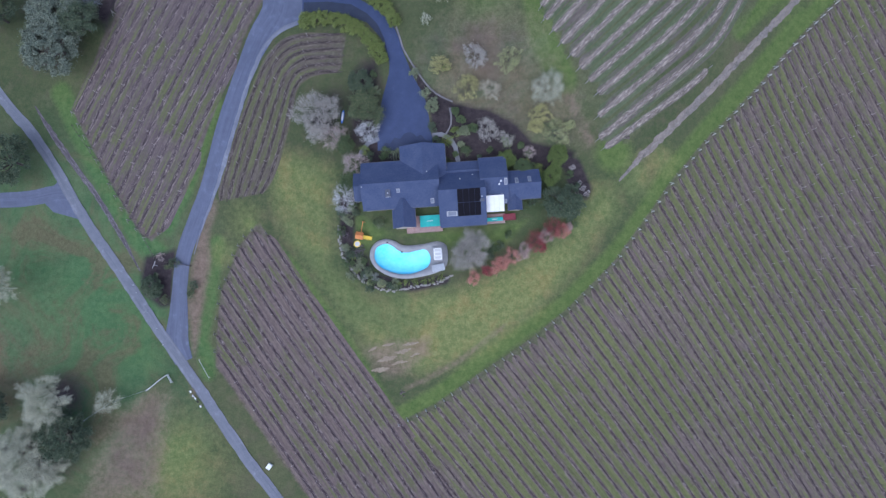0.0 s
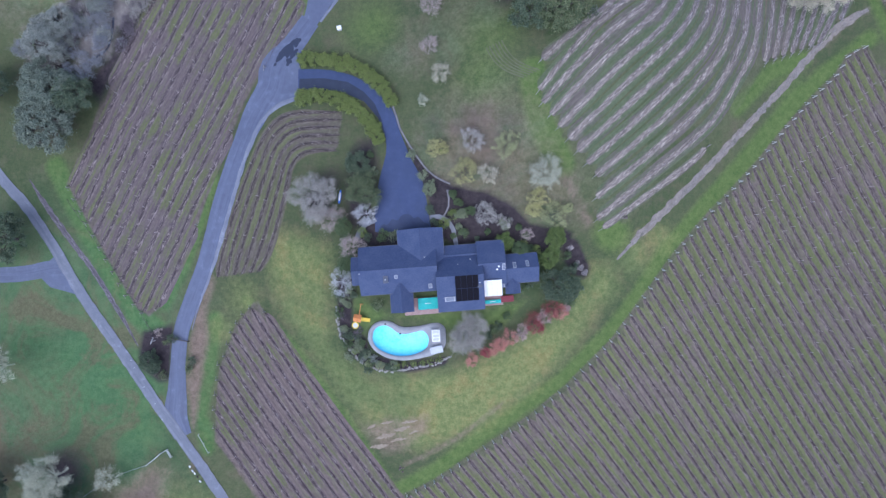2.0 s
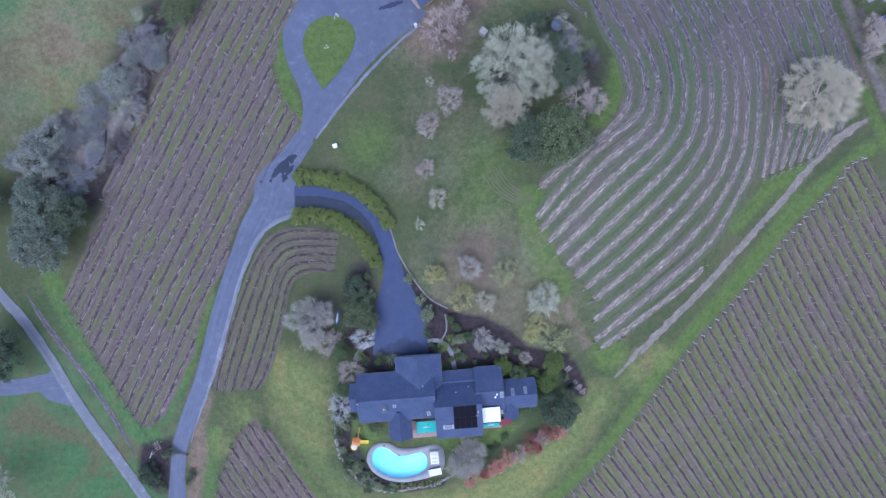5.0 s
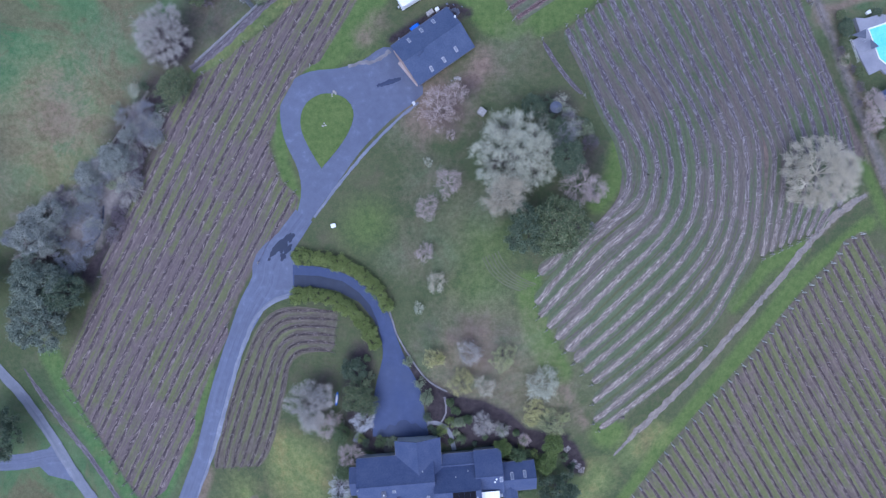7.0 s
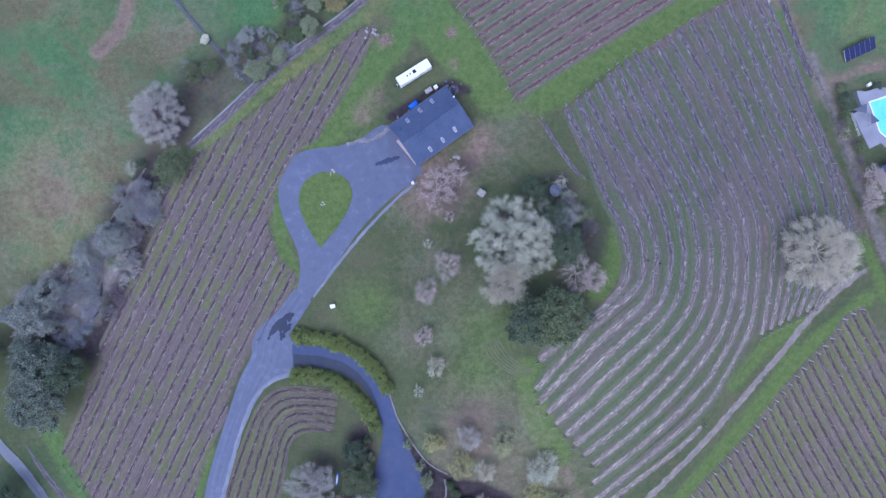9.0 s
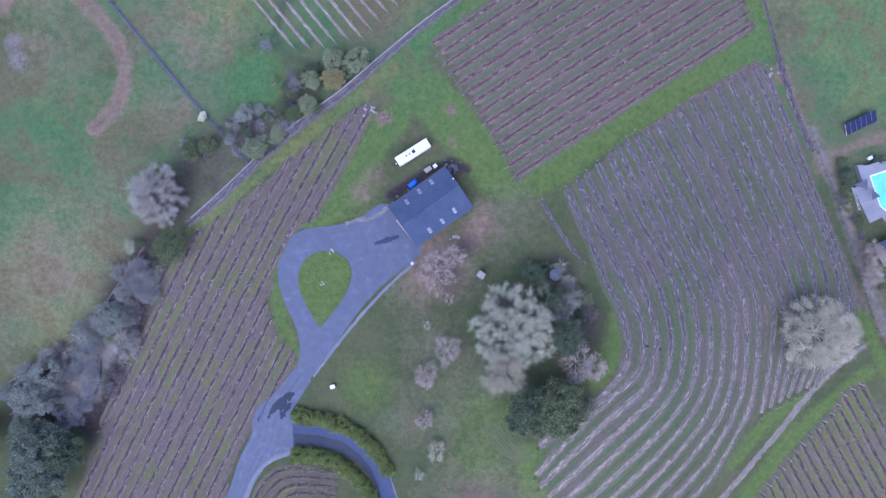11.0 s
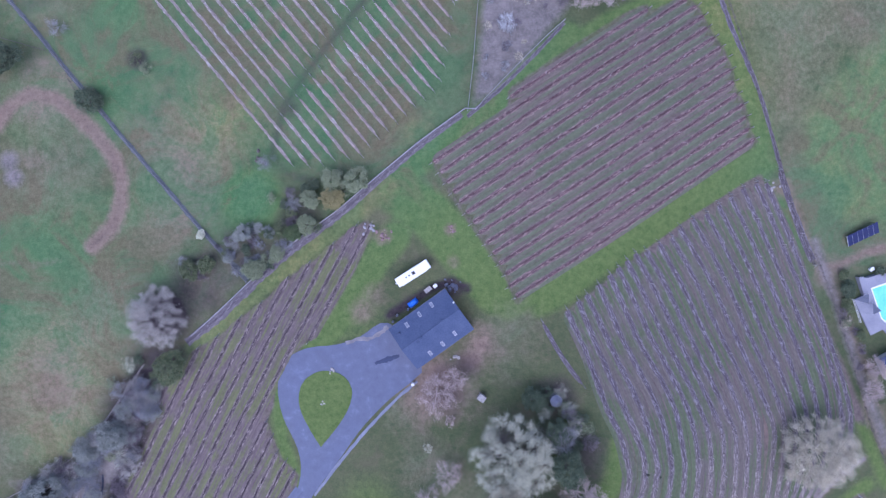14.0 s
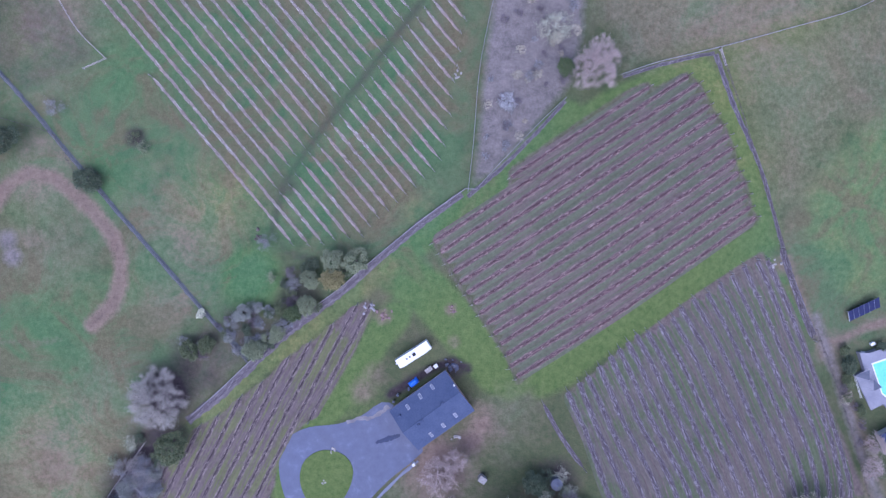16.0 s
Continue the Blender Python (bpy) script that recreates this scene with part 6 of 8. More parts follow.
small_box("pump_house", (9.5, 25.6), 1.7, 1.4, 1.7, "small pale grey pump house", "shed", M_STONE, -35)
small_box("utility_box", (-27.8, -2.7), 1.0, 0.8, 0.9, "white utility cabinet on the grass", "cabinet", M_WHITE, 15)
small_box("utility_box", (-46.2, -137.2), 1.3, 1.0, 0.8, "white utility cabinet beside the road", "cabinet", M_WHITE, 55)
small_box("storage_bin", (-3.6, 52.1), 1.7, 0.9, 1.1, "pale wooden bin behind the barn", "bin", M_STONE, 36)
small_box("air_unit", (-1.8, 53.0), 0.8, 0.7, 0.9, "white air unit behind the barn", "machine", M_WHITE, 36)
for q, lab in (((-11.5, 45.5), "white barrel behind the barn"), ((-12.6, 43.9), "grey barrel behind the barn"), ((-8.7, 47.0), "white drum beside the blue tarp")):
    t = thing("barrel", lab, "barrel", (*q, gz(*q)))
    part("drum", rod(bmesh.new(), (0, 0, -0.05), (0, 0, 0.9), 0.3, 0.3, 14), M_WHITE if "white" in lab else M_METAL, t)
    part("rim", rod(bmesh.new(), (0, 0, 0.9), (0, 0, 0.95), 0.32, 0.32, 14), M_TRIM, t)


def tarp_pile(at, sx, sy, h, mat, label, rz, seed):
    """A heap under a rumpled sheet."""
    rng = np.random.default_rng(seed)
    u = np.linspace(-1, 1, 12)
    X, Y = np.meshgrid(u, u)
    Z = h * np.clip(1.15 - X ** 4 - Y ** 4, 0, 1) * (0.8 + 0.35 * rng.random(X.shape))
    a = (np.arange(11)[:, None] * 12 + np.arange(11)[None]).ravel()
    t = thing("tarp", label, "tarp", (*at, gz(*at)), rz)
    part("sheet", mesh_of("sheet", np.stack([X * sx, Y * sy, Z], -1).reshape(-1, 3), np.stack([a, a + 1, a + 13, a + 12], 1), [mat]), None, t)
    for s in (-1, 1):
        part("weight", boxed(s * sx * 0.8 - 0.15, s * sx * 0.8 + 0.15, -sy * 0.9, -sy * 0.6, 0, 0.35, 0.05), M_STONE, t)


tarp_pile((-7.4, 48.6), 1.35, 0.8, 0.9, M_BLUE, "bright blue tarpaulin over a heap behind the barn", 38, 1)
x, y = (-26.6, -46.2)
kc = thing("kayak", "blue and white kayak lying on the grass", "kayak", (x, y, gz(x, y)), 84)
for nm, r0, z0, mt in (("hull", 0.36, 0.12, M_BLUE), ("deck", 0.26, 0.3, M_WHITE)):
    bm = bmesh.new()
    bmesh.ops.create_uvsphere(bm, u_segments=16, v_segments=10, radius=1, matrix=Matrix.Translation((0, 0, z0)) @ Matrix.Diagonal((1.75 if nm == "hull" else 1.2, r0, 0.2, 1)))
    part(nm, bm, mt, kc, flat=False)

# ---------------------------------------------------------------- the neighbour's place
def neighbour():
    t = thing("neighbour_terrace", "pale paved terrace with a pool at the neighbouring house", "terrace", (0, 0, 0))
    pav = [(110.0, 53.9), (112.5, 53.7), (116.1, 54.8), (121.5, 54.6), (127.5, 52.0), (127.5, 38.0), (117.7, 38.8), (116.7, 40.0), (113.4, 38.4), (109.0, 47.7), (111.5, 49.0)]
    zz = max(gz(x, y) for x, y in pav) - 0.05
    part("paving", slab([(x, y, zz + 0.12) for x, y in pav], 3.0), M_TERRACE, t, "pale concrete paving")
    wat = [(113.2, 51.0), (118.5, 52.8), (124.6, 50.0), (124.9, 41.0), (117.8, 41.4), (116.1, 42.8)]
    part("pool_edge", slab([(x, y, zz + 0.16) for x, y in wat], 0.3), M_WHITE, t, "white pool edge")
    cx, cy = np.mean([p[0] for p in wat]), np.mean([p[1] for p in wat])
    part("water", slab([(cx + (x - cx) * 0.93, cy + (y - cy) * 0.93, zz + 0.2) for x, y in wat], 0.1), M_POOL, t, "bright blue pool water")
    for tri in ( [(107.2, 48.3), (110.9, 49.8), (110.8, 47.2)],  [(112.2, 47.3), (114.3, 45.3), (112.0, 44.4)]):
        s = thing("shade_sail", "grey triangular shade sail over the terrace", "shade sail", (0, 0, 0), group="shade sails")
        part("cloth", slab([(x, y, zz + 2.4 + 0.2 * k) for k, (x, y) in enumerate(tri)], 0.03), M_TRIM, s)
        for k, (x, y) in enumerate(tri):
            part("pole", rod(bmesh.new(), (x, y, zz - 0.3), (x, y, zz + 2.45 + 0.2 * k), 0.05, 0.05, 6), M_METAL, s)
    c = (111.5, 65.2)
    a = thing("solar_array", "ground-mounted dark blue solar array beside the fence", "solar array", (*c, gz(*c)), 25)
    for k in range(6):
        x = -4.4 + k * 1.5
        pn = part("solar_panel", slab([(x, -1.55, 0.7), (x + 1.42, -1.55, 0.7), (x + 1.42, 1.55, 1.9), (x, 1.55, 1.9)], 0.06), M_PANELBLUE, a, "dark blue panel")
        part("frame", slab([(x - 0.05, -1.58, 0.69), (x + (0.03 if k == 0 else -0.02), -1.58, 0.69), (x + (0.03 if k == 0 else -0.02), 1.58, 1.91), (x - 0.05, 1.58, 1.91)], 0.1), M_OFFWHITE if k == 0 else M_METAL, pn)
    for x in (-4.0, 0.0, 4.2):
        part("leg", rod(bmesh.new(), (x, 1.2, -0.3), (x, 1.2, 1.68), 0.06, 0.06, 6), M_METAL, a)
        part("leg", rod(bmesh.new(), (x, -1.2, -0.3), (x, -1.2, 0.75), 0.06, 0.06, 6), M_METAL, a)
    for q, lab in (((114.4, 55.9), "white garden heater on the neighbour's terrace"), ((111.4, 53.4), "white lounger on the neighbour's terrace")):
        small_box("garden_furniture", q, 1.0, 0.7, 0.7, lab, "furniture", M_WHITE, 30)
    for q, sx, sy, lab in (((118.6, 31.2), 8.0, 7.0, "neighbour's dark-roofed garage beyond the paved terrace"),):
        hs = thing("house", lab, "house", (*q, gz(*q)), 25)
        gable(hs, (-sx / 2, -sy / 2), (sx / 2, sy / 2), 2.8, 4.4)


neighbour()

# ---------------------------------------------------------------- trees and shrubs
def leaf_material(name, a, b, c=None):
    n = Net(name)
    big = n.noise(0.35, 3)
    f = n.span(n.math("ADD", n.math("MULTIPLY", big, 0.5), n.math("MULTIPLY", n.island, 0.5)), 0.2, 0.8)
    col = n.mix(f, a, b)
    if c:
        col = n.mix(n.span(n.island, 0.8, 0.82), col, c)
    return n.done(col, 0.8, 0, 0.2)


M_BARK = plain("bark", (0.06, 0.052, 0.046), (0.14, 0.12, 0.11), 1, 8, 0.95, 0.5)
M_TW_GREY = leaf_material("lichen_twigs", (0.420, 0.430, 0.325), (0.740, 0.735, 0.575))
M_TW_ASH = leaf_material("ashen_twigs", (0.36, 0.34, 0.305), (0.64, 0.60, 0.54))
M_TW_TAN = leaf_material("tan_twigs", (0.440, 0.398, 0.302), (0.750, 0.695, 0.535))
M_TW_DARK = leaf_material("dusky_twigs", (0.26, 0.26, 0.265), (0.45, 0.45, 0.455))
M_TW_HAZE = leaf_material("lilac_grey_twigs", (0.24, 0.25, 0.28), (0.40, 0.41, 0.44))
M_TW_PINK = leaf_material("rosy_twigs", (0.420, 0.338, 0.315), (0.675, 0.570, 0.525))
M_TW_PURPLE = leaf_material("purple_brush_twigs", (0.15, 0.125, 0.145), (0.27, 0.235, 0.255))
M_TW_WHITE = leaf_material("silver_twigs", (0.525, 0.525, 0.537), (0.750, 0.750, 0.750))
M_LF_DARK = leaf_material("evergreen_leaves", (0.066, 0.098, 0.068), (0.148, 0.186, 0.110), (0.19, 0.215, 0.135))
M_LF_OAK = leaf_material("live_oak_leaves", (0.090, 0.125, 0.068), (0.195, 0.225, 0.110), (0.26, 0.28, 0.165))
M_LF_GREEN = leaf_material("shrub_leaves", (0.083, 0.128, 0.064), (0.168, 0.208, 0.096))
M_LF_HEDGE = leaf_material("hedge_leaves", (0.150, 0.200, 0.060), (0.300, 0.350, 0.115))
M_LF_LIME = leaf_material("lime_leaves", (0.100, 0.150, 0.048), (0.215, 0.265, 0.088))
M_LF_GREY = leaf_material("sage_leaves", (0.180, 0.218, 0.128), (0.355, 0.390, 0.240))
M_LF_BLUE = leaf_material("blue_grey_leaves", (0.210, 0.230, 0.200), (0.400, 0.415, 0.370))
M_LF_HAZY = leaf_material("hazy_oak_leaves", (0.120, 0.152, 0.125), (0.265, 0.300, 0.225))
M_LF_YEL = leaf_material("yellow_leaves", (0.360, 0.350, 0.150), (0.560, 0.525, 0.240))
M_LF_SAGEYEL = leaf_material("fading_sage_leaves", (0.290, 0.315, 0.150), (0.490, 0.500, 0.260))
M_LF_PALEPINK = leaf_material("pale_pink_leaves", (0.42, 0.30, 0.28), (0.60, 0.46, 0.43))
M_LF_RED = leaf_material("red_leaves", (0.230, 0.045, 0.062), (0.420, 0.130, 0.130))
M_LF_CORAL = leaf_material("coral_leaves", (0.494, 0.195, 0.163), (0.676, 0.351, 0.293))
M_LF_CREAM = leaf_material("cream_blossom", (0.50, 0.52, 0.36), (0.80, 0.80, 0.66))
M_LF_GOLD = leaf_material("ochre_leaves", (0.24, 0.22, 0.10), (0.40, 0.36, 0.18))


def leaf_quads(c, size, rng, lift=0.5):
    """Small square leaf clumps of random tilt at the points c."""
    n = len(c)
    u = rng.normal(0, 1, (n, 3))
    u /= np.linalg.norm(u, axis=1, keepdims=True)
    w = rng.normal(0, 1, (n, 3)) + np.array([0, 0, lift])
    v = np.cross(u, w)
    v /= np.linalg.norm(v, axis=1, keepdims=True) + 1e-9
    s = size * rng.uniform(0.6, 1.3, n)[:, None]
    bend = np.cross(u, v) * s * 0.25
    q = np.stack([c - u * s, c - v * s * 0.6 + bend, c + u * s, c + v * s * 0.6 + bend], 1).reshape(-1, 3)
    return q, np.arange(n * 4).reshape(n, 4)


def tree(name, label, category, at, r, h, seed, style="bare", mat=None, clumps=90, per=40, size=0.3, low=-0.1, group="", squash=0.62, cover=1.1):
    """A tree or shrub: tapered trunk with limbs, and a crown of twigs or leaves in uneven clumps."""
    rng = np.random.default_rng(seed)
    t = thing(name, label, category, (at[0], at[1], gz(*at)), 0, group)
    ph = rng.uniform(0, 6.28, 4)
    cz = h - r * squash
    # clump centres in a lobed shell
    az, zz = rng.uniform(0, 2 * math.pi, clumps), rng.uniform(low, 1, clumps)
    lobes = 1 + (0.3 if r > 7.5 else 1.0) * (0.13 * np.sin(2 * az + ph[0]) + 0.10 * np.sin(3 * az + ph[1]) + 0.09 * np.sin(5 * az + ph[2]))
    rad = r * lobes * np.sqrt(1 - np.clip(zz, -1, 1) ** 2) * rng.uniform(0.2 if style == "bare" and r > 4.5 else 0.35, 1.0, clumps) ** 0.55 * 0.88
    ctr = np.column_stack([np.cos(az) * rad, np.sin(az) * rad, np.maximum(cz + zz * r * squash * rng.uniform(0.75, 1.0, clumps), 0.12 * h)])
    top = np.array([0, 0, h * (0.28 if h > 3 else 0.12)])
    # trunk, main limbs, branches
    r0 = (0.03 if r < 5.2 else 0.02) * r + 0.03 if style == "bare" else 0.045 * r + 0.03
    nodes = []
    chunks = [prisms([[0, 0, -0.3]], [top], r0, r0 * 0.75, rng, 7)]
    K = 7 if r > 3 else 5
    for k in range(K):
        a = k * 2 * math.pi / K + rng.uniform(-0.3, 0.3)
        d = np.array([math.cos(a), math.sin(a), 0]) * r * rng.uniform(0.35, 0.6)
        e = top + d * 0.5 + [0, 0, (h - top[2]) * 0.25]
        g = top + d + [0, 0, (h - top[2]) * rng.uniform(0.4, 0.62)]
        chunks += [prisms([top - [0, 0, 0.1]], [e], r0 * 0.55, r0 * 0.42, rng, 5), prisms([e], [g], r0 * 0.42, r0 * 0.28, rng, 5)]
        nodes += [e, g]
    nodes.append(top + [0, 0, (h - top[2]) * 0.5])
    chunks.append(prisms([top], [nodes[-1]], r0 * 0.6, r0 * 0.35, rng, 5))
    nodes = np.array(nodes)
    near = np.argmin(((ctr[:, None] - nodes[None]) ** 2).sum(-1), 1)
    mid = (ctr + nodes[near]) / 2 + rng.normal(0, 0.05 * r, ctr.shape)
    chunks += [prisms(nodes[near], mid, r0 * 0.16, r0 * 0.11, rng, 5), prisms(mid, ctr, r0 * 0.11, r0 * 0.05, rng, 5)]
    part("trunk", mesh_of("trunk", *joined(chunks), [mat if style == "bare" and (r < 7.5 or mat is M_TW_TAN) else M_BARK]), None, t)
    big = r > 5.2
    if style == "bare":
        thick = 0.011 + 0.0012 * r
        per = max(8, int(cover * math.pi * r * r / (2 * thick * 1.0 * r * 1.5 / math.sqrt(clumps)) / clumps))
    else:
        per, size = int(per * 2.8), size * 0.58
    k = np.repeat(np.arange(clumps), per)
    cl = r * (0.9 / math.sqrt(clumps)) * (1.55 if big else 1.75) * rng.uniform(0.6, 1.3, clumps)[k]
    out = ctr - np.array([0, 0, h * 0.45])
    out = (out / (np.linalg.norm(out, axis=1, keepdims=True) + 1e-9))[k]
    if style == "bare":
        base = ctr[k] + rng.normal(0, 0.46 if big else 0.5, (len(k), 3)) * cl[:, None]
        tip = base + (out * (0.4 if big else 0.8) + rng.normal(0, 0.42 if big else 0.5, (len(k), 3))) * cl[:, None]
        v, f = prisms(base, tip, thick, thick * 0.45, rng)
    else:
        p = ctr[k] + rng.normal(0, 0.5, (len(k), 3)) * cl[:, None] * np.array([1, 1, 0.6])
        p[:, 2] = np.maximum(p[:, 2], 0.08)
        v, f = leaf_quads(p, size, rng)
    part("crown", mesh_of("crown", v, f, [mat]), None, t)
    return t


S = 100
# great lichened oaks without leaves
for at, r, h, mat, lab in (
        ((16.7, 13.4), 11.6, 11.5, M_TW_GREY, "great leafless oak with pale lichened twigs"),
        ((14.3, 3.3), 5.0, 9, M_TW_TAN, "low leafless oak limb spreading beside the great oak"),
        ((94.2, 10.8), 10.8, 10.5, M_TW_TAN, "great leafless oak with tan twigs at the vineyard's end"),
        ((-71.8, 45.7), 8.4, 9.5, M_TW_ASH, "round leafless oak standing in the hedgerow"),
        ((-101.1, -119.3), 7.2, 12, M_TW_GREY, "leafless pale oak beside the lower pasture"),
        ((-105.2, -134.7), 11.5, 11, M_TW_GREY, "broad leafless oak at the lower pasture"),
        ((-115.6, -90.9), 6.0, 11, M_TW_GREY, "leafless pale oak by the west pasture"),
        ((38.2, 127.0), 6.8, 10, M_TW_PINK, "leafless rosy tree at the brush corner"),
        ((-32.2, -47.2), 6.6, 8, M_TW_ASH, "leafless silvery tree beside the front lawn"),
        ((6.2, -79.7), 5.1, 6.5, M_TW_ASH, "leafless grey tree beside the pool")):
    S += 1
    tree("oak_tree", lab, "tree", at, r, h, S, "bare", mat, int(1.7 * r * r + 60), cover=2.7, low=-0.05)

for at, r, h, mat, lab in (
        ((-28.2, -52.0), 3.6, 5, M_TW_PINK, "bushy leafless rosy tree at the lawn's edge"), ((-19.5, -50.6), 2.9, 4, M_TW_WHITE, "small leafless silver-white tree beside the drive"),
        ((-22.6, -58.9), 3.0, 4.5, M_TW_PINK, "leafless rosy tree at the house corner"), ((-24.9, -67.6), 3.4, 5, M_TW_WHITE, "leafless white-barked tree at the house end"),
        ((-1.6, 26.3), 5.6, 6.5, M_TW_PINK, "spreading leafless rosy tree beside the barn"), ((2.8, 30.2), 3.4, 5, M_TW_PINK, "leafless rosy tree against the barn"),
        ((1.0, 7.5), 3.7, 4.5, M_TW_PINK, "small leafless orchard tree with rosy twigs"), ((-4.0, 1.5), 3.0, 4, M_TW_PINK, "small leafless orchard tree on the slope"),
        ((-4.4, -9.3), 2.3, 3.2, M_TW_PINK, "young leafless orchard tree on grass"), ((-1.5, -16.6), 2.4, 3.2, M_TW_TAN, "young pale tan leafless orchard tree"),
        ((-5.8, -22.9), 1.4, 2, M_TW_GREY, "very small leafless orchard tree"), ((1.8, 19.8), 1.4, 2, M_TW_PINK, "very small rosy sapling near the barn"), ((-3.8, 13.1), 1.2, 1.8, M_TW_GREY, "thin pale sapling in the orchard"),
        ((30.9, 6.0), 4.2, 6, M_TW_PINK, "leafless rosy tree behind the great oak"), ((34.7, 5.1), 3.0, 5, M_TW_PINK, "thin rosy tree at the knoll's edge"),
        ((28.0, 17.8), 3.6, 6, M_TW_DARK, "dusky leafless tree behind the great oak"), ((-88.4, -120.3), 3.6, 5, M_TW_GREY, "low leafless pale tree in the pasture"),
        ((9.6, -50.6), 2.9, 4.2, M_TW_ASH, "leafless silver tree in the front garden"), ((14.0, -52.6), 2.0, 2.6, M_TW_ASH, "low leafless grey shrub in the front garden"), ((20.2, -55.2), 1.6, 2.2, M_TW_PINK, "leafless rosy shrub in the front garden"),
        ((16.7, 119.2), 2.3, 2.6, M_TW_WHITE, "pale brushy shrub in the dry brush"), ((29.3, 138.4), 4.5, 3.0, M_TW_GREY, "pale brush clump beside the far corner"), ((-61.9, 66.4), 1.2, 1.5, M_LF_CREAM, "round white-flowered shrub beside the fence"),
        ((110.9, 24.8), 3.0, 4.5, M_TW_PINK, "leafless rosy tree at the neighbour's fence"), ((112.3, 30.9), 3.0, 4.5, M_TW_PINK, "leafless rosy tree near the neighbour's garage")):
    S += 1
    tree("bare_tree" if r > 2 else "bare_shrub", lab, "tree" if r > 2 else "shrub", at, r, h, S, "leaf" if mat is M_LF_CREAM else "bare", mat, int(40 + r * 14), 30, low=-0.3, cover=0.75 if r > 3.2 else 1.1)

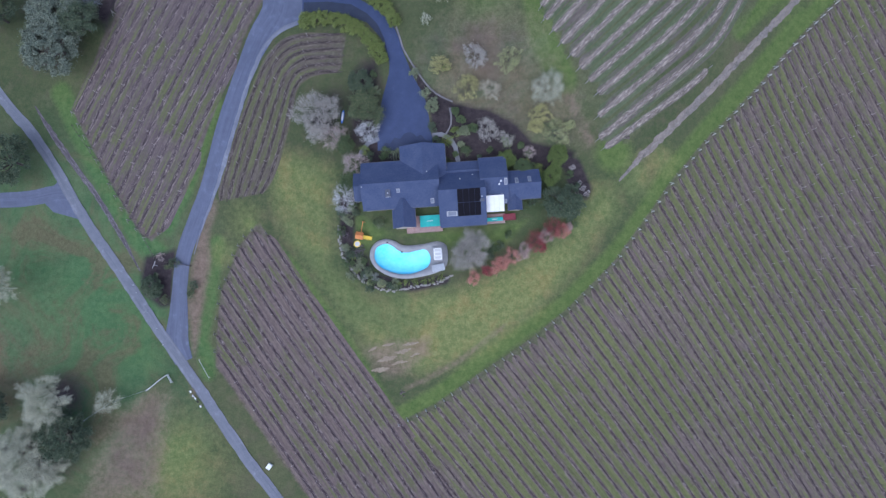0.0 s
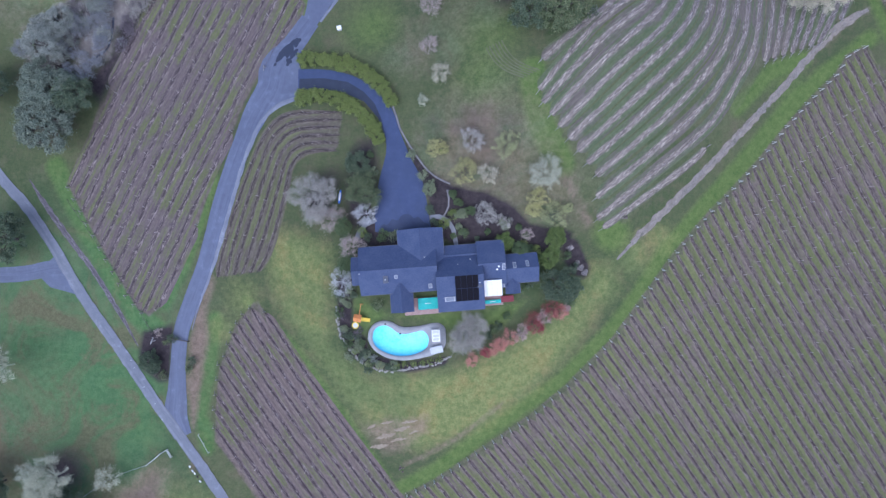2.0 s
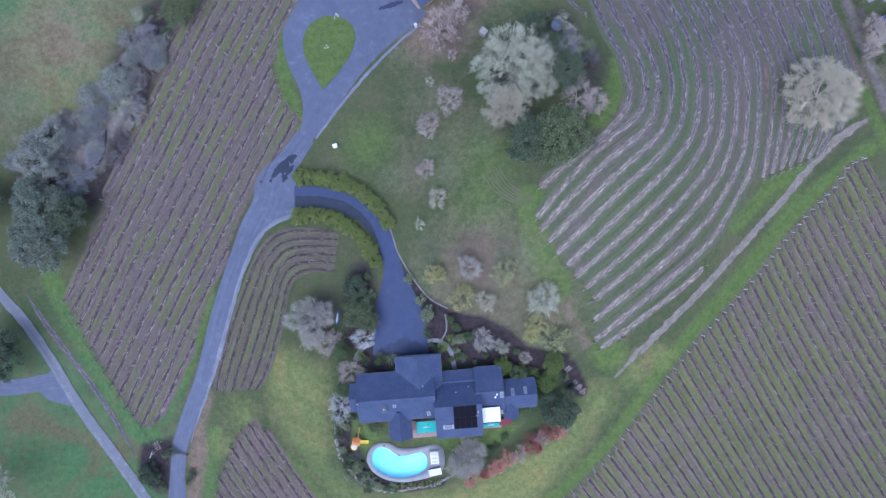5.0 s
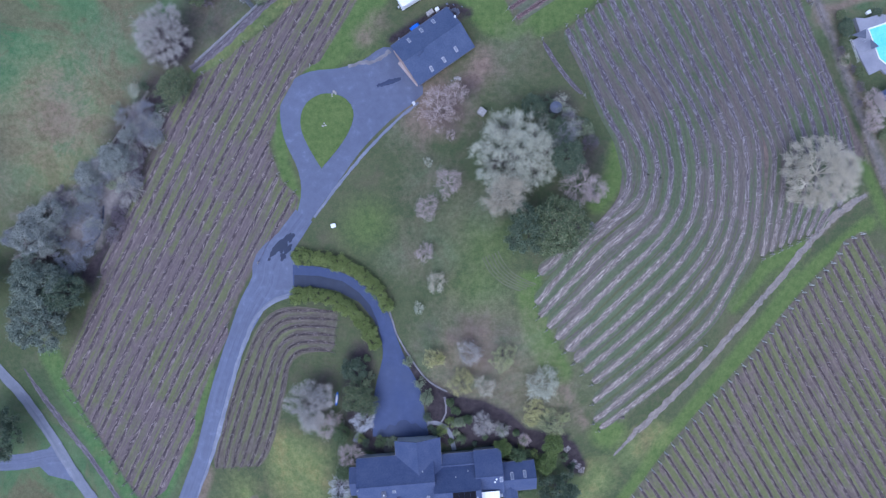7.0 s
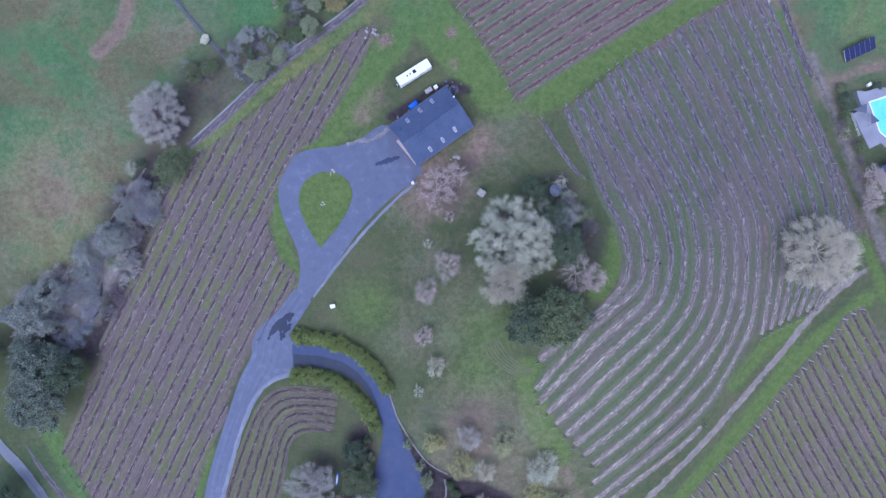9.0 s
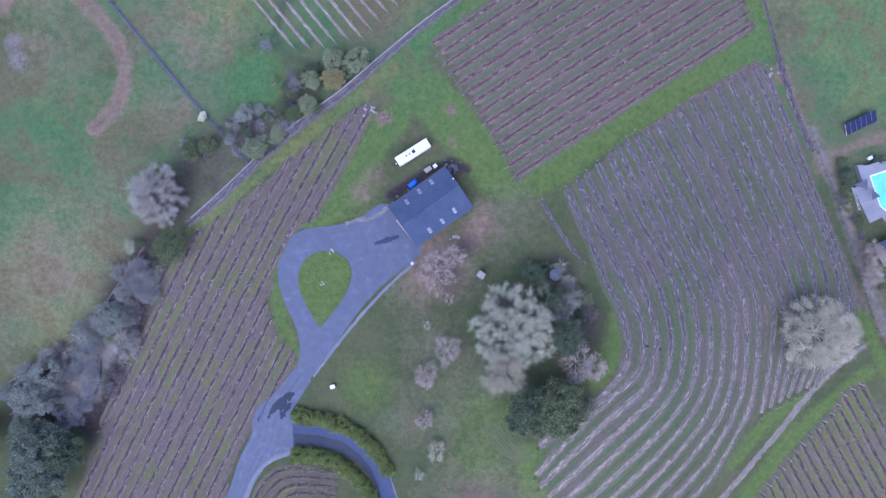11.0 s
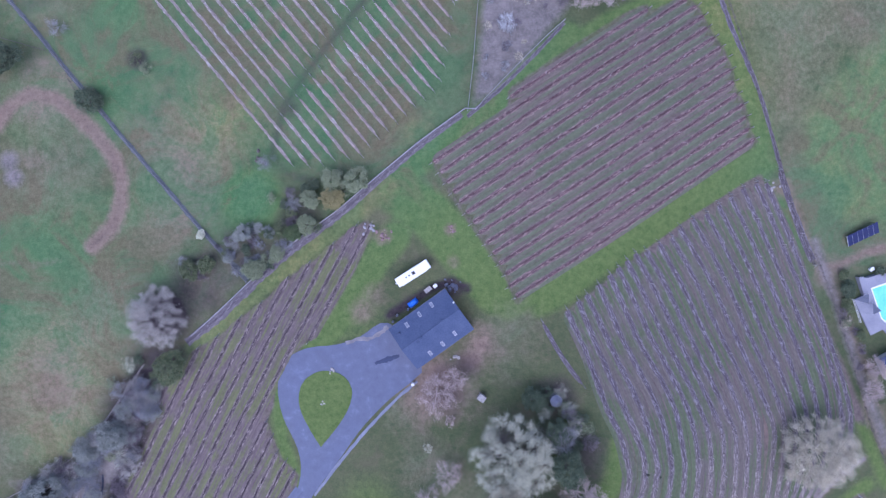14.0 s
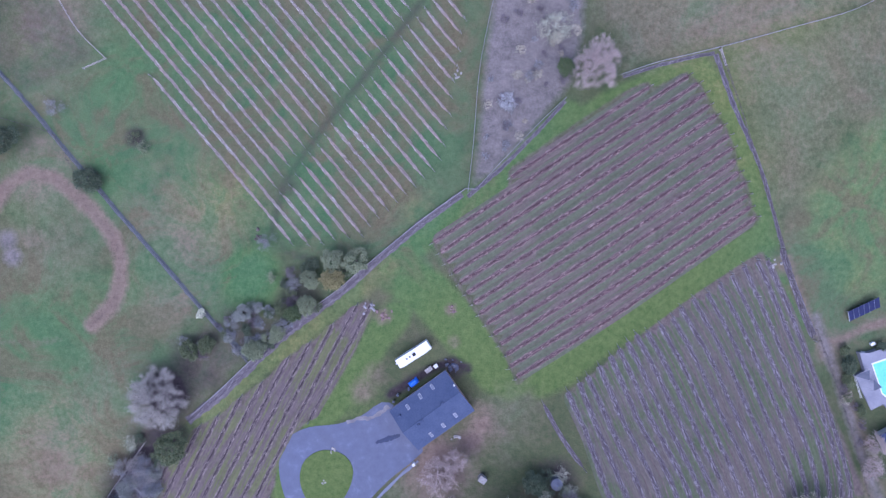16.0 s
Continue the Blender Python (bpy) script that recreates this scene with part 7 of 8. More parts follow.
# evergreens
for at, r, h, mat, lab in (
        ((25.6, -3.5), 7.6, 11, M_LF_OAK, "dense live oak with dark green leaves"), ((19.4, -4.2), 6.0, 10, M_LF_DARK, "dark live oak in the great oak's shade"),
        ((28.6, 11.8), 4.4, 8, M_LF_DARK, "dark evergreen behind the great oak"), ((21.5, 26.1), 3.2, 4.5, M_LF_DARK, "dark evergreen shrub on the knoll"), ((26.6, 19.1), 3.4, 6, M_LF_DARK, "shaded evergreen on the knoll"),
        ((-104.0, -27.3), 8.8, 12, M_LF_HAZY, "large live oak beside the lane vineyard"), ((-97.9, -20.6), 6.0, 10, M_LF_DARK, "dark live oak in the hedgerow"), ((-116.4, -57.2), 8.0, 12, M_LF_DARK, "dark live oak beyond the road"),
        ((-122.1, -17.7), 7.0, 11, M_LF_DARK, "dark live oak at the road's bend"), ((-97.5, -128.4), 7.8, 11, M_LF_DARK, "very dark live oak between the bare oaks"), ((-116.4, -121.6), 6.0, 10, M_LF_DARK, "dark live oak at the pasture's edge"),
        ((-69.2, 32.9), 4.8, 7, M_LF_OAK, "live oak below the round oak"), ((-106.4, -5.8), 6.0, 9, M_LF_BLUE, "grey-green willow in the creek hedge"), ((-103.1, -20.6), 8.8, 11, M_LF_HAZY, "large live oak over the creek"),
        ((-103.1, 0.1), 4.5, 7, M_LF_BLUE, "grey-green creekside shrub tree"), ((-93.0, 10.4), 3.2, 5, M_LF_BLUE, "bushy sage-green creekside tree"), ((-85.3, 14.8), 4.6, 6, M_LF_BLUE, "pale sage creekside tree"), ((-108.3, -14.9), 5.0, 8, M_LF_HAZY, "dull green evergreen tree over the creek"),
        ((-78.6, -89.8), 3.2, 3.8, M_LF_DARK, "dark evergreen shrub at the lane mouth"), ((-89.2, 100.8), 3.4, 4, M_LF_DARK, "round dark evergreen by the ring"), ((-109.8, 110.3), 5.0, 8, M_LF_DARK, "dark evergreen at the field edge"),
        ((28.3, -67.8), 5.3, 7.5, M_LF_DARK, "large dark evergreen beside the house wing"), ((25.4, -61.0), 2.7, 4, M_LF_LIME, "bushy yellow-green tree beside the wing"), ((27.0, -56.4), 2.8, 4.5, M_LF_LIME, "yellow-green bushy tree in the garden"),
        ((-20.1, -45.0), 4.6, 6, M_LF_OAK, "round green tree beside the forecourt"), ((-21.6, -38.4), 3.2, 4.5, M_LF_DARK, "dark evergreen beside the forecourt"), ((-23.5, -62.8), 2.6, 4, M_LF_GREEN, "green tree at the house end"),
        ((-25.1, -53.8), 2.6, 3.5, M_LF_GREEN, "green shrub at the front bed"), ((14.3, -57.4), 2.4, 3.5, M_LF_LIME, "bushy yellow-green tree along the house front"), ((18.6, -59.0), 2.0, 3.5, M_LF_GREEN, "green shrub along the house front"),
        ((-27.6, 80.0), 3.0, 5, M_LF_GREY, "grey-green tree beside the boundary track"), ((-21.6, 79.7), 3.4, 5, M_LF_GREY, "sage-green tree beside the boundary track"), ((-27.7, 75.1), 3.2, 4.5, M_LF_GOLD, "ochre-tinged tree beside the boundary track"),
        ((-33.4, 75.1), 2.4, 4, M_LF_GREY, "sage-green bushy tree in the copse"), ((-34.2, 68.7), 2.6, 4, M_LF_GREY, "small sage tree at the fence"), ((-37.5, 66.6), 2.4, 4, M_LF_GREEN, "small green tree at the fence"),
        ((-47.7, 57.3), 3.0, 4, M_LF_GREY, "sage shrub tree at the fence corner"), ((-50.6, 66.6), 2.3, 3.5, M_LF_BLUE, "grey willow clump in the copse"), ((-60.1, 58.7), 2.4, 3.4, M_LF_OAK, "dark shrub tree under the fence line"),
        ((-64.6, 57.2), 2.6, 3.5, M_LF_OAK, "dark green shrub under the fence line"), ((-42.1, 61.4), 2.2, 3, M_LF_GREY, "sage shrub along the boundary track"), ((31.4, 127.8), 2.6, 3.4, M_LF_GREEN, "green shrub beside the leafless rosy tree"),
        ((106.7, 50.8), 2.3, 3.2, M_LF_DARK, "dark evergreen by the neighbour's terrace"), ((105.7, 54.7), 1.3, 2, M_LF_OAK, "evergreen shrub at the neighbour's wall"), ((109.8, 38.9), 1.3, 1.8, M_LF_OAK, "evergreen shrub below the neighbour's terrace"), ((116.2, 55.0), 1.6, 2.2, M_LF_DARK, "dark shrub on the neighbour's terrace")):
    S += 1
    tree("evergreen_tree" if r > 3.3 else "evergreen_shrub", lab, "tree" if r > 3.3 else "shrub", at, r, h, S, "leaf", mat, int(26 + r * 13), 60, 0.16 + 0.022 * r, -0.35)

# fading yellow orchard trees
for at, r, m in zip([(-2.3, -34.9), (14.3, -34.2), (4.3, -40.6), (22.1, -46.8), (26.4, -50.8), (21.3, -49.7), (29.5, -49.1)], (2.7, 3.6, 3.6, 3.0, 3.7, 2.2, 1.4), (M_LF_YEL, M_LF_SAGEYEL, M_LF_YEL, M_LF_YEL, M_LF_SAGEYEL, M_LF_YEL, M_LF_SAGEYEL)):
    S += 1
    tree("orchard_tree", "orchard tree with sparse fading " + ("yellow" if m is M_LF_YEL else "yellow-green") + " leaves", "tree", at, r, 3.2 + 0.15 * r, S, "leaf", m, int(34 + 12 * r), 22, 0.15, -0.1, "yellow orchard trees")
for at, r, m in zip([(6.2, -33.3), (10.1, -41.3), (23.9, -40.6)], (3.0, 2.4, 4.1), (M_TW_ASH, M_TW_TAN, M_TW_GREY)):
    S += 1
    tree("orchard_tree", "leafless " + dict(zip((M_TW_ASH, M_TW_TAN, M_TW_GREY), ("ashen", "tan", "pale lichened")))[m] + " orchard tree on the slope", "tree", at, r, 3.4 + 0.2 * r, S, "bare", m, int(44 + r * 16), 30, low=-0.3, cover=1.5, group="bare orchard trees")
# red maples along the lawn
for at, r, m in zip([(7.1, -86.3), (10.4, -84.4), (14.0, -82.2), (12.6, -83.4), (16.4, -80.6), (19.0, -79.4), (22.0, -76.9), (23.6, -78.2), (26.9, -73.6), (29.0, -74.4), (24.8, -75.6), (30.6, -73.2)],
                    (1.9, 1.6, 2.2, 2.0, 2.4, 2.5, 2.9, 1.9, 3.0, 2.1, 1.9, 1.2), (M_LF_CORAL, M_LF_RED, M_LF_CORAL, M_LF_CORAL, M_LF_CORAL, M_LF_PALEPINK, M_LF_RED, M_LF_RED, M_LF_RED, M_LF_CORAL, M_LF_PALEPINK, M_LF_PALEPINK)):
    S += 1
    tree("maple_tree", "small maple with " + {M_LF_RED: "deep red", M_LF_CORAL: "coral pink", M_LF_PALEPINK: "pale pinkish"}[m] + " leaves below the house", "tree", at, r, 2.2 + 0.8 * r, S, "leaf", m, 30, 26, 0.15, -0.2, "maples along the lawn")
# clipped hedges along the drive
for line in ([(-36.7, -10.3), (-31.7, -10.9), (-26.2, -12.1), (-21.0, -14.5), (-16.9, -18.0), (-13.9, -22.3)], [(-37.2, -20.5), (-32.4, -20.2), (-27.0, -21.8), (-22.6, -24.2), (-19.0, -28.0), (-17.1, -31.7)]):
    pts = smooth(line, 1.0)
    for p in resample(pts, int(length_of(pts) / 2.6) + 1):
        S += 1
        tree("hedge_shrub", "rounded yellow-green hedge shrub along the drive", "shrub", p, 2.1 + 0.25 * math.sin(S * 1.7), 2.5, S, "leaf", M_LF_HEDGE, 46, 34, 0.2, -0.5, "hedge shrubs along the drive")
# garden shrubs round the house, pool and lane mouth
bed = [(q, "front garden bed") for q in [(-18.9, -35.7), (-5.5, -41.3), (2.0, -50.7), (-1.6, -54.4), (-14.9, -55.6), (-11.9, -55.8), (15.9, -57.4), (17.6, -58.8), (20.8, -58.7), (13.8, -57.7), (19.5, -57.6), (21.3, -67.5), (18.8, -68.2), (-17.7, -39.8), (-0.1, -52.8), (-3.7, -49.6), (20.0, -55.6), (14.6, -53.0), (-20.3, -55.2), (-18.9, -56.5), (-15.8, -56.8), (-13.3, -56.5), (22.6, -59.0), (-2.6, -52.6), (4.6, -55.2), (-8.6, -36.2)]]
bed += [(q, "pool border") for q in [(-25.0, -79.3), (-23.4, -80.7), (-24.3, -82.9), (-22.4, -84.2), (-20.2, -85.9), (-18.0, -87.2), (-15.6, -87.7), (-13.1, -88.4), (-26.0, -75.0), (-24.4, -72.0), (-25.9, -70.7), (-16.6, -72.9), (-23.5, -86.5), (-18.8, -89.2), (-11.7, -88.8)]]
bed += [(q, "garden fringe") for q in [(12.2, -78.9), (13.6, -78.1), (15.6, -75.2), (10.8, -80.3), (30.2, -60.3), (32.5, -63.1), (31.5, -71.8)]]
bed += [(q, "lane mouth") for q in [(-79.0, -91.7), (-74.4, -84.0), (-76.8, -81.8), (-67.2, -89.2), (-68.0, -91.5), (-80.3, -89.4), (-72.8, -83.3), (-75.5, -93.2)]]
bed += [(q, "knoll thicket") for q in [(33.2, 22.0), (31.2, 20.6), (34.4, 19.9), (25.6, 24.4), (28.6, 27.4), (29.0, 24.0), (25.2, 27.6), (24.2, 22.6), (30.9, -1.2), (33.4, -3.8), (30.1, 24.1)]]
bed += [(q, "creek thicket") for q in [(-84.1, 26.0), (-85.6, 28.2), (-81.0, 32.6), (-78.7, 33.7), (-91.2, 13.4), (-97.4, 9.7), (-101.4, 5.9), (-73.4, 28.1), (-76.5, 20.8), (-87.5, 8.2), (-84.4, 8.2), (-99.2, 2.9), (-94.6, 1.5), (-111.8, -3.9), (-92.4, -2.3)]]
bed += [(q, "boundary copse") for q in [(-53.9, 64.2), (-55.4, 61.3), (-45.1, 59.9), (-40.7, 62.8), (-32.0, 67.8), (-24.7, 77.1), (-37.8, 74.3), (-40.7, 68.5), (-43.6, 75.7), (-45.0, 84.4), (-77.6, 111.3), (-75.5, 109.1), (-97.6, 119.1)]]
tones = {"front garden bed": (M_LF_GREEN, M_LF_GREY, M_LF_HEDGE, M_LF_DARK), "pool border": (M_LF_DARK, M_LF_GREEN, M_LF_GREY), "garden fringe": (M_LF_DARK, M_LF_GREEN), "lane mouth": (M_LF_DARK, M_LF_OAK, M_TW_PINK),
         "knoll thicket": (M_TW_GREY, M_LF_GREY, M_LF_DARK), "creek thicket": (M_LF_GREY, M_TW_GREY, M_LF_DARK, M_TW_DARK), "boundary copse": (M_LF_GREY, M_TW_DARK, M_LF_OAK)}
tone_words = {M_LF_GREEN: "green leafy", M_LF_GREY: "sage grey", M_LF_BLUE: "blue-grey leafy", M_LF_HEDGE: "yellow-green", M_LF_DARK: "dark evergreen", M_LF_OAK: "olive green", M_TW_PINK: "leafless rosy", M_TW_GREY: "leafless pale", M_TW_ASH: "leafless ashen", M_TW_DARK: "leafless dusky"}
for k, (q, where) in enumerate(bed):
    S += 1
    m = tones[where][k % len(tones[where])]
    r = 1.0 + 0.55 * ((k * 37) % 10) / 10 + (0.5 if "thicket" in where or "copse" in where else 0)
    tree("garden_shrub", f"{tone_words[m]} shrub in the {where}", "shrub", q, r, 1.3 * r, S, "bare" if "leafless" in tone_words[m] else "leaf", m, 16, 30, 0.15, -0.3, where + " shrubs", 0.7)
# clipped round shrubs in the front bed
for at, r, m in zip([(-3.8, -44.6), (1.8, -45.9), (3.2, -47.8), (6.1, -49.9), (3.9, -50.7), (14.1, -52.6), (18.0, -53.6)], (1.9, 1.1, 1.15, 1.35, 1.5, 1.1, 0.9), (M_LF_GREY, M_LF_GREEN, M_LF_GREEN, M_LF_GREEN, M_LF_GREY, M_LF_GREY, M_LF_GREEN)):
    S += 1
    tree("round_shrub", ("pale sage" if m is M_LF_GREY else "mid-green") + " clipped round shrub in the front bed", "shrub", at, r, 1.6 * r, S, "leaf", m, 70, 44, 0.13, -0.6, "clipped round shrubs", 0.8)
for at in [(-11.6, -87.5), (-9.5, -87.6), (-7.4, -87.6), (-5.3, -87.3), (-3.2, -87.0), (-1.1, -86.4)]:
    S += 1
    tree("border_plant", "low yellow-green border plant beside the pool", "shrub", at, 0.9, 0.8, S, "leaf", M_LF_HEDGE, 12, 20, 0.12, -0.3, "pool border plants")


def thicket(poly, n, r0, r1, mats, where, seed):
    """Shrubs of mixed kinds scattered over a plot."""
    rng = np.random.default_rng(seed)
    q = np.array(poly)
    k = 0
    while k < n:
        p = rng.uniform(q.min(0), q.max(0))
        if not inside(p[None], poly)[0]:
            continue
        m = mats[k % len(mats)]
        r = rng.uniform(r0, r1)
        word = {M_TW_PURPLE: "leafless purple-brown", M_TW_HAZE: "leafless lilac-grey", M_TW_TAN: "dry tan", **tone_words}[m]
        tree("thicket_shrub", f"{word} shrub in the {where}", "shrub", p, r, r * rng.uniform(1.1, 1.5), seed + k, "leaf" if m in (M_LF_GREY, M_LF_BLUE, M_LF_DARK, M_LF_OAK, M_LF_GREEN) else "bare", m, 18 + int(8 * r), 34, 0.13 + 0.02 * r, -0.3, where + " thicket", 0.7, 1.2)
        k += 1


thicket([(-114.6, -0.9), (-104.4, 2.9), (-94.9, 9.7), (-86.2, 18.6), (-79.2, 28.2), (-73.8, 28.2), (-73.8, 22.3), (-79.4, 14.9), (-84.9, 7.4), (-88.8, 7.4), (-95.1, 2.9), (-101.6, -6.2), (-109.7, -12.3), (-115.3, -12.4)], 95, 1.3, 2.7, (M_LF_BLUE, M_TW_HAZE, M_TW_ASH, M_TW_DARK, M_TW_PURPLE, M_LF_BLUE), "creek bed", 3000)
thicket([(-78.9, 29.0), (-72.7, 27.9), (-75.9, 19.3), (-79.9, 7.4), (-84.8, -3.1), (-88.8, -8.3), (-85.7, 5.9), (-82.1, 17.9)], 40, 1.0, 2.0, (M_TW_PURPLE, M_TW_DARK, M_TW_PURPLE, M_TW_ASH), "creek fringe", 3050)
thicket([(-101.6, -6.2), (-95.1, 2.9), (-90.4, 4.4), (-91.9, -7.6), (-98.7, -15.3), (-103.4, -13.8)], 26, 1.1, 2.2, (M_TW_HAZE, M_TW_HAZE, M_TW_DARK), "creek bank", 3100)
thicket([(-70.6, 59.7), (-64.7, 59.7), (-55.7, 65.6), (-45.4, 69.9), (-40.9, 67.7), (-35.1, 65.5), (-45.4, 56.9), (-49.8, 54.0), (-55.0, 59.7), (-64.8, 53.9)], 34, 0.8, 1.7, (M_TW_DARK, M_LF_BLUE, M_TW_PURPLE, M_LF_DARK, M_TW_HAZE), "boundary hollow", 3200)
thicket([(-43.9, 75.7), (-38.0, 78.5), (-32.1, 81.4), (-32.1, 77.0), (-38.0, 71.3), (-32.2, 69.8), (-41.0, 67.0)], 10, 1.1, 2.0, (M_LF_DARK, M_TW_PURPLE, M_LF_OAK), "sage grove", 3300)
thicket([(9.1, 99.6), (12.3, 129.6), (15.4, 148.3), (36.6, 150.2), (34.8, 136.9), (31.6, 125.2), (21.2, 111.5), (14.1, 103.7)], 46, 0.6, 1.3, (M_TW_PURPLE, M_TW_TAN, M_TW_DARK), "dry brush", 3400)
thicket([(29.7, 25.6), (34.8, 22.7), (36.9, 13.2), (36.3, 1.3), (33.6, -3.9), (29.8, -0.0), (30.9, 11.8)], 12, 1.0, 2.0, (M_TW_PURPLE, M_LF_DARK, M_TW_DARK), "knoll", 3500)
thicket([(104.7, 52.6), (107.7, 48.1), (109.3, 37.6), (113.5, 28.7), (116.6, 16.9), (114.6, 15.4), (109.5, 28.8), (105.5, 40.7)], 12, 0.9, 1.7, (M_LF_OAK, M_TW_TAN, M_TW_PURPLE), "neighbour's hedge", 3600)
thicket([(-2.2, -52.9), (2.0, -52.1), (6.2, -52.8), (11.8, -54.8), (13.2, -56.2), (2.1, -57.0)], 8, 0.5, 0.9, (M_LF_DARK, M_LF_GREEN, M_LF_GREY), "front border", 3700)
thicket([(-26.0, -69.3), (-23.1, -66.4), (-21.9, -73.5), (-20.2, -80.6), (-18.0, -86.1), (-20.3, -87.1), (-24.7, -82.3)], 12, 0.6, 1.2, (M_LF_DARK, M_LF_GREEN, M_TW_PURPLE, M_LF_GREY), "west border", 3800)

# ---------------------------------------------------------------- fences, walls, roadside things
M_FENCE_DULL = plain("dull_fence_board", (0.13, 0.13, 0.14), (0.24, 0.235, 0.25), 1, 7, 0.85, 0.3)
M_FENCE = plain("grey_fence_board", (0.24, 0.23, 0.245), (0.38, 0.365, 0.38), 1, 7, 0.85, 0.3)


def fence(line, label, gap=3.0, h=1.25, rails=(0.5, 1.1), mat=None, r=0.07, rail_r=0.035):
    """Posts set along a line with rails between them."""
    mat = mat or M_POST
    pts = resample(smooth(line, 1.0), max(2, int(length_of(line) / gap) + 1))
    t = thing("fence", label, "fence")
    pm = bm_mesh("fence_post", rod(bmesh.new(), (0, 0, -0.4), (0, 0, h), r, r * 0.95, 6), mat)
    P3 = [(x, y, gz(x, y)) for x, y in pts]
    for p in P3:
        o = new("fence_post", pm)
        o.parent = t
        o.matrix_basis = pose(*p)
    for a, b in zip(P3[:-1], P3[1:]):
        for z in rails:
            part("rail", rod(bmesh.new(), (a[0], a[1], a[2] + z), (b[0], b[1], b[2] + z), rail_r, rail_r, 4), mat, t)
    return t


fence([(-64.8, 40.2), (-56.8, 47.2), (-49.5, 54.0), (-41.2, 61.6), (-32.2, 68.3), (-26.2, 72.6), (-19.2, 78.5), (-5.9, 89.2), (5.9, 97.5)], "weathered board fence along the boundary track", 3, 1.3, (0.35, 0.75, 1.15), M_FENCE, 0.1, 0.09)
fence([(5.9, 97.6), (8.1, 96.8), (10.1, 99.0), (18.7, 107.9), (26.3, 115.4), (31.5, 120.1)], "weathered fence beside the dry brush", 3, 1.2, (0.6, 1.1), M_FENCE, 0.09, 0.06)
fence([(6.7, 97.0), (8.2, 109.5), (9.8, 126.7), (12.0, 138.2), (14.7, 149.7)], "weathered wire fence along the neighbouring vineyard", 3, 1.2, (0.6, 1.1), M_FENCE, 0.08, 0.05)
fence([(46.0, 126.2), (54.8, 129.2), (65.0, 131.6), (75.1, 134.0), (89.3, 137.7), (103.7, 141.6), (113.8, 146.3)], "weathered fence across the upper pasture", 3.2, 1.2, (0.6, 1.1), M_FENCE, 0.08, 0.05)
fence([(71.1, 133.0), (75.3, 119.1), (80.2, 103.3), (86.2, 87.5), (91.0, 74.2), (97.9, 57.6)], "dark post fence beside the barn vineyard", 3.2, 1.2, (0.5, 1.0), M_DARKWOOD, 0.09, 0.06)
fence([(98.4, 60.1), (102.8, 48.1), (106.7, 34.7), (111.4, 17.0), (116.4, 4.9)], "dark post fence beside the neighbour's hedge", 3.2, 1.2, (0.5, 1.0), M_DARKWOOD, 0.08, 0.05)
fence([(-116.5, 134.2), (-111.1, 128.1), (-104.5, 120.0), (-96.5, 109.6), (-88.3, 99.2), (-80.1, 89.0), (-70.3, 77.3), (-61.6, 67.0), (-55.0, 59.7), (-49.8, 53.7)], "grey pasture fence along a ditch", 3, 1.3, (0.35, 0.75, 1.15), M_FENCE_DULL, 0.09, 0.05)
fence([(-97.2, 148.9), (-91.2, 138.4), (-84.5, 131.4)], "pale fence beside the neighbouring vineyard", 3, 1.2, (0.5, 1.0), M_POST, 0.08, 0.05)
fence([(-84.5, 131.4), (-90.1, 128.8)], "short pale fence at the vineyard corner", 2.5, 1.2, (0.5, 1.0), M_POST, 0.08, 0.06)
fence([(-79.5, -117.5), (-76.9, -115.4), (-74.3, -113.2), (-73.0, -115.3)], "pale rail fence corner in the pasture", 2.2, 1.2, (0.4, 0.8, 1.15), M_OFFWHITE, 0.1, 0.07)
fence([(-95.7, -125.9), (-88.6, -120.9), (-79.5, -117.5)], "thin grey wire fence across the pasture", 3.5, 1.1, (0.5, 1.0), M_METAL, 0.05, 0.02)
fence([(-115.6, -3.2), (-104.4, 2.9), (-93.3, 11.9), (-85.4, 22.0), (-77.6, 32.7)], "grey wire fence along the creek hedge", 3.5, 1.2, (0.5, 1.1), M_POST, 0.06, 0.04)
fence([(-65.7, -109.2), (-62.9, -113.9)], "pale low rail beside the road", 2, 0.9, (0.8,), M_OFFWHITE, 0.08, 0.07)
fence([(-114.9, 117.6), (-104.7, 114.6), (-97.6, 111.8), (-93.5, 103.1), (-85.0, 95.9)], "dark old fence beside the ring field", 3.5, 1.1, (0.5, 1.0), M_DARKWOOD, 0.07, 0.04)
fence([(108.7, 48.0), (110.4, 42.0)], "white picket rail beside the neighbour's terrace", 1.5, 1.0, (0.4, 0.9), M_WHITE, 0.05, 0.05)
fence([(-102.1, -46.5), (-95.5, -55.6), (-84.8, -71.6), (-78.6, -82.2)], "dark wire fence below the lane vineyard", 3.5, 1.1, (0.5, 1.0), M_DARKWOOD, 0.06, 0.03)

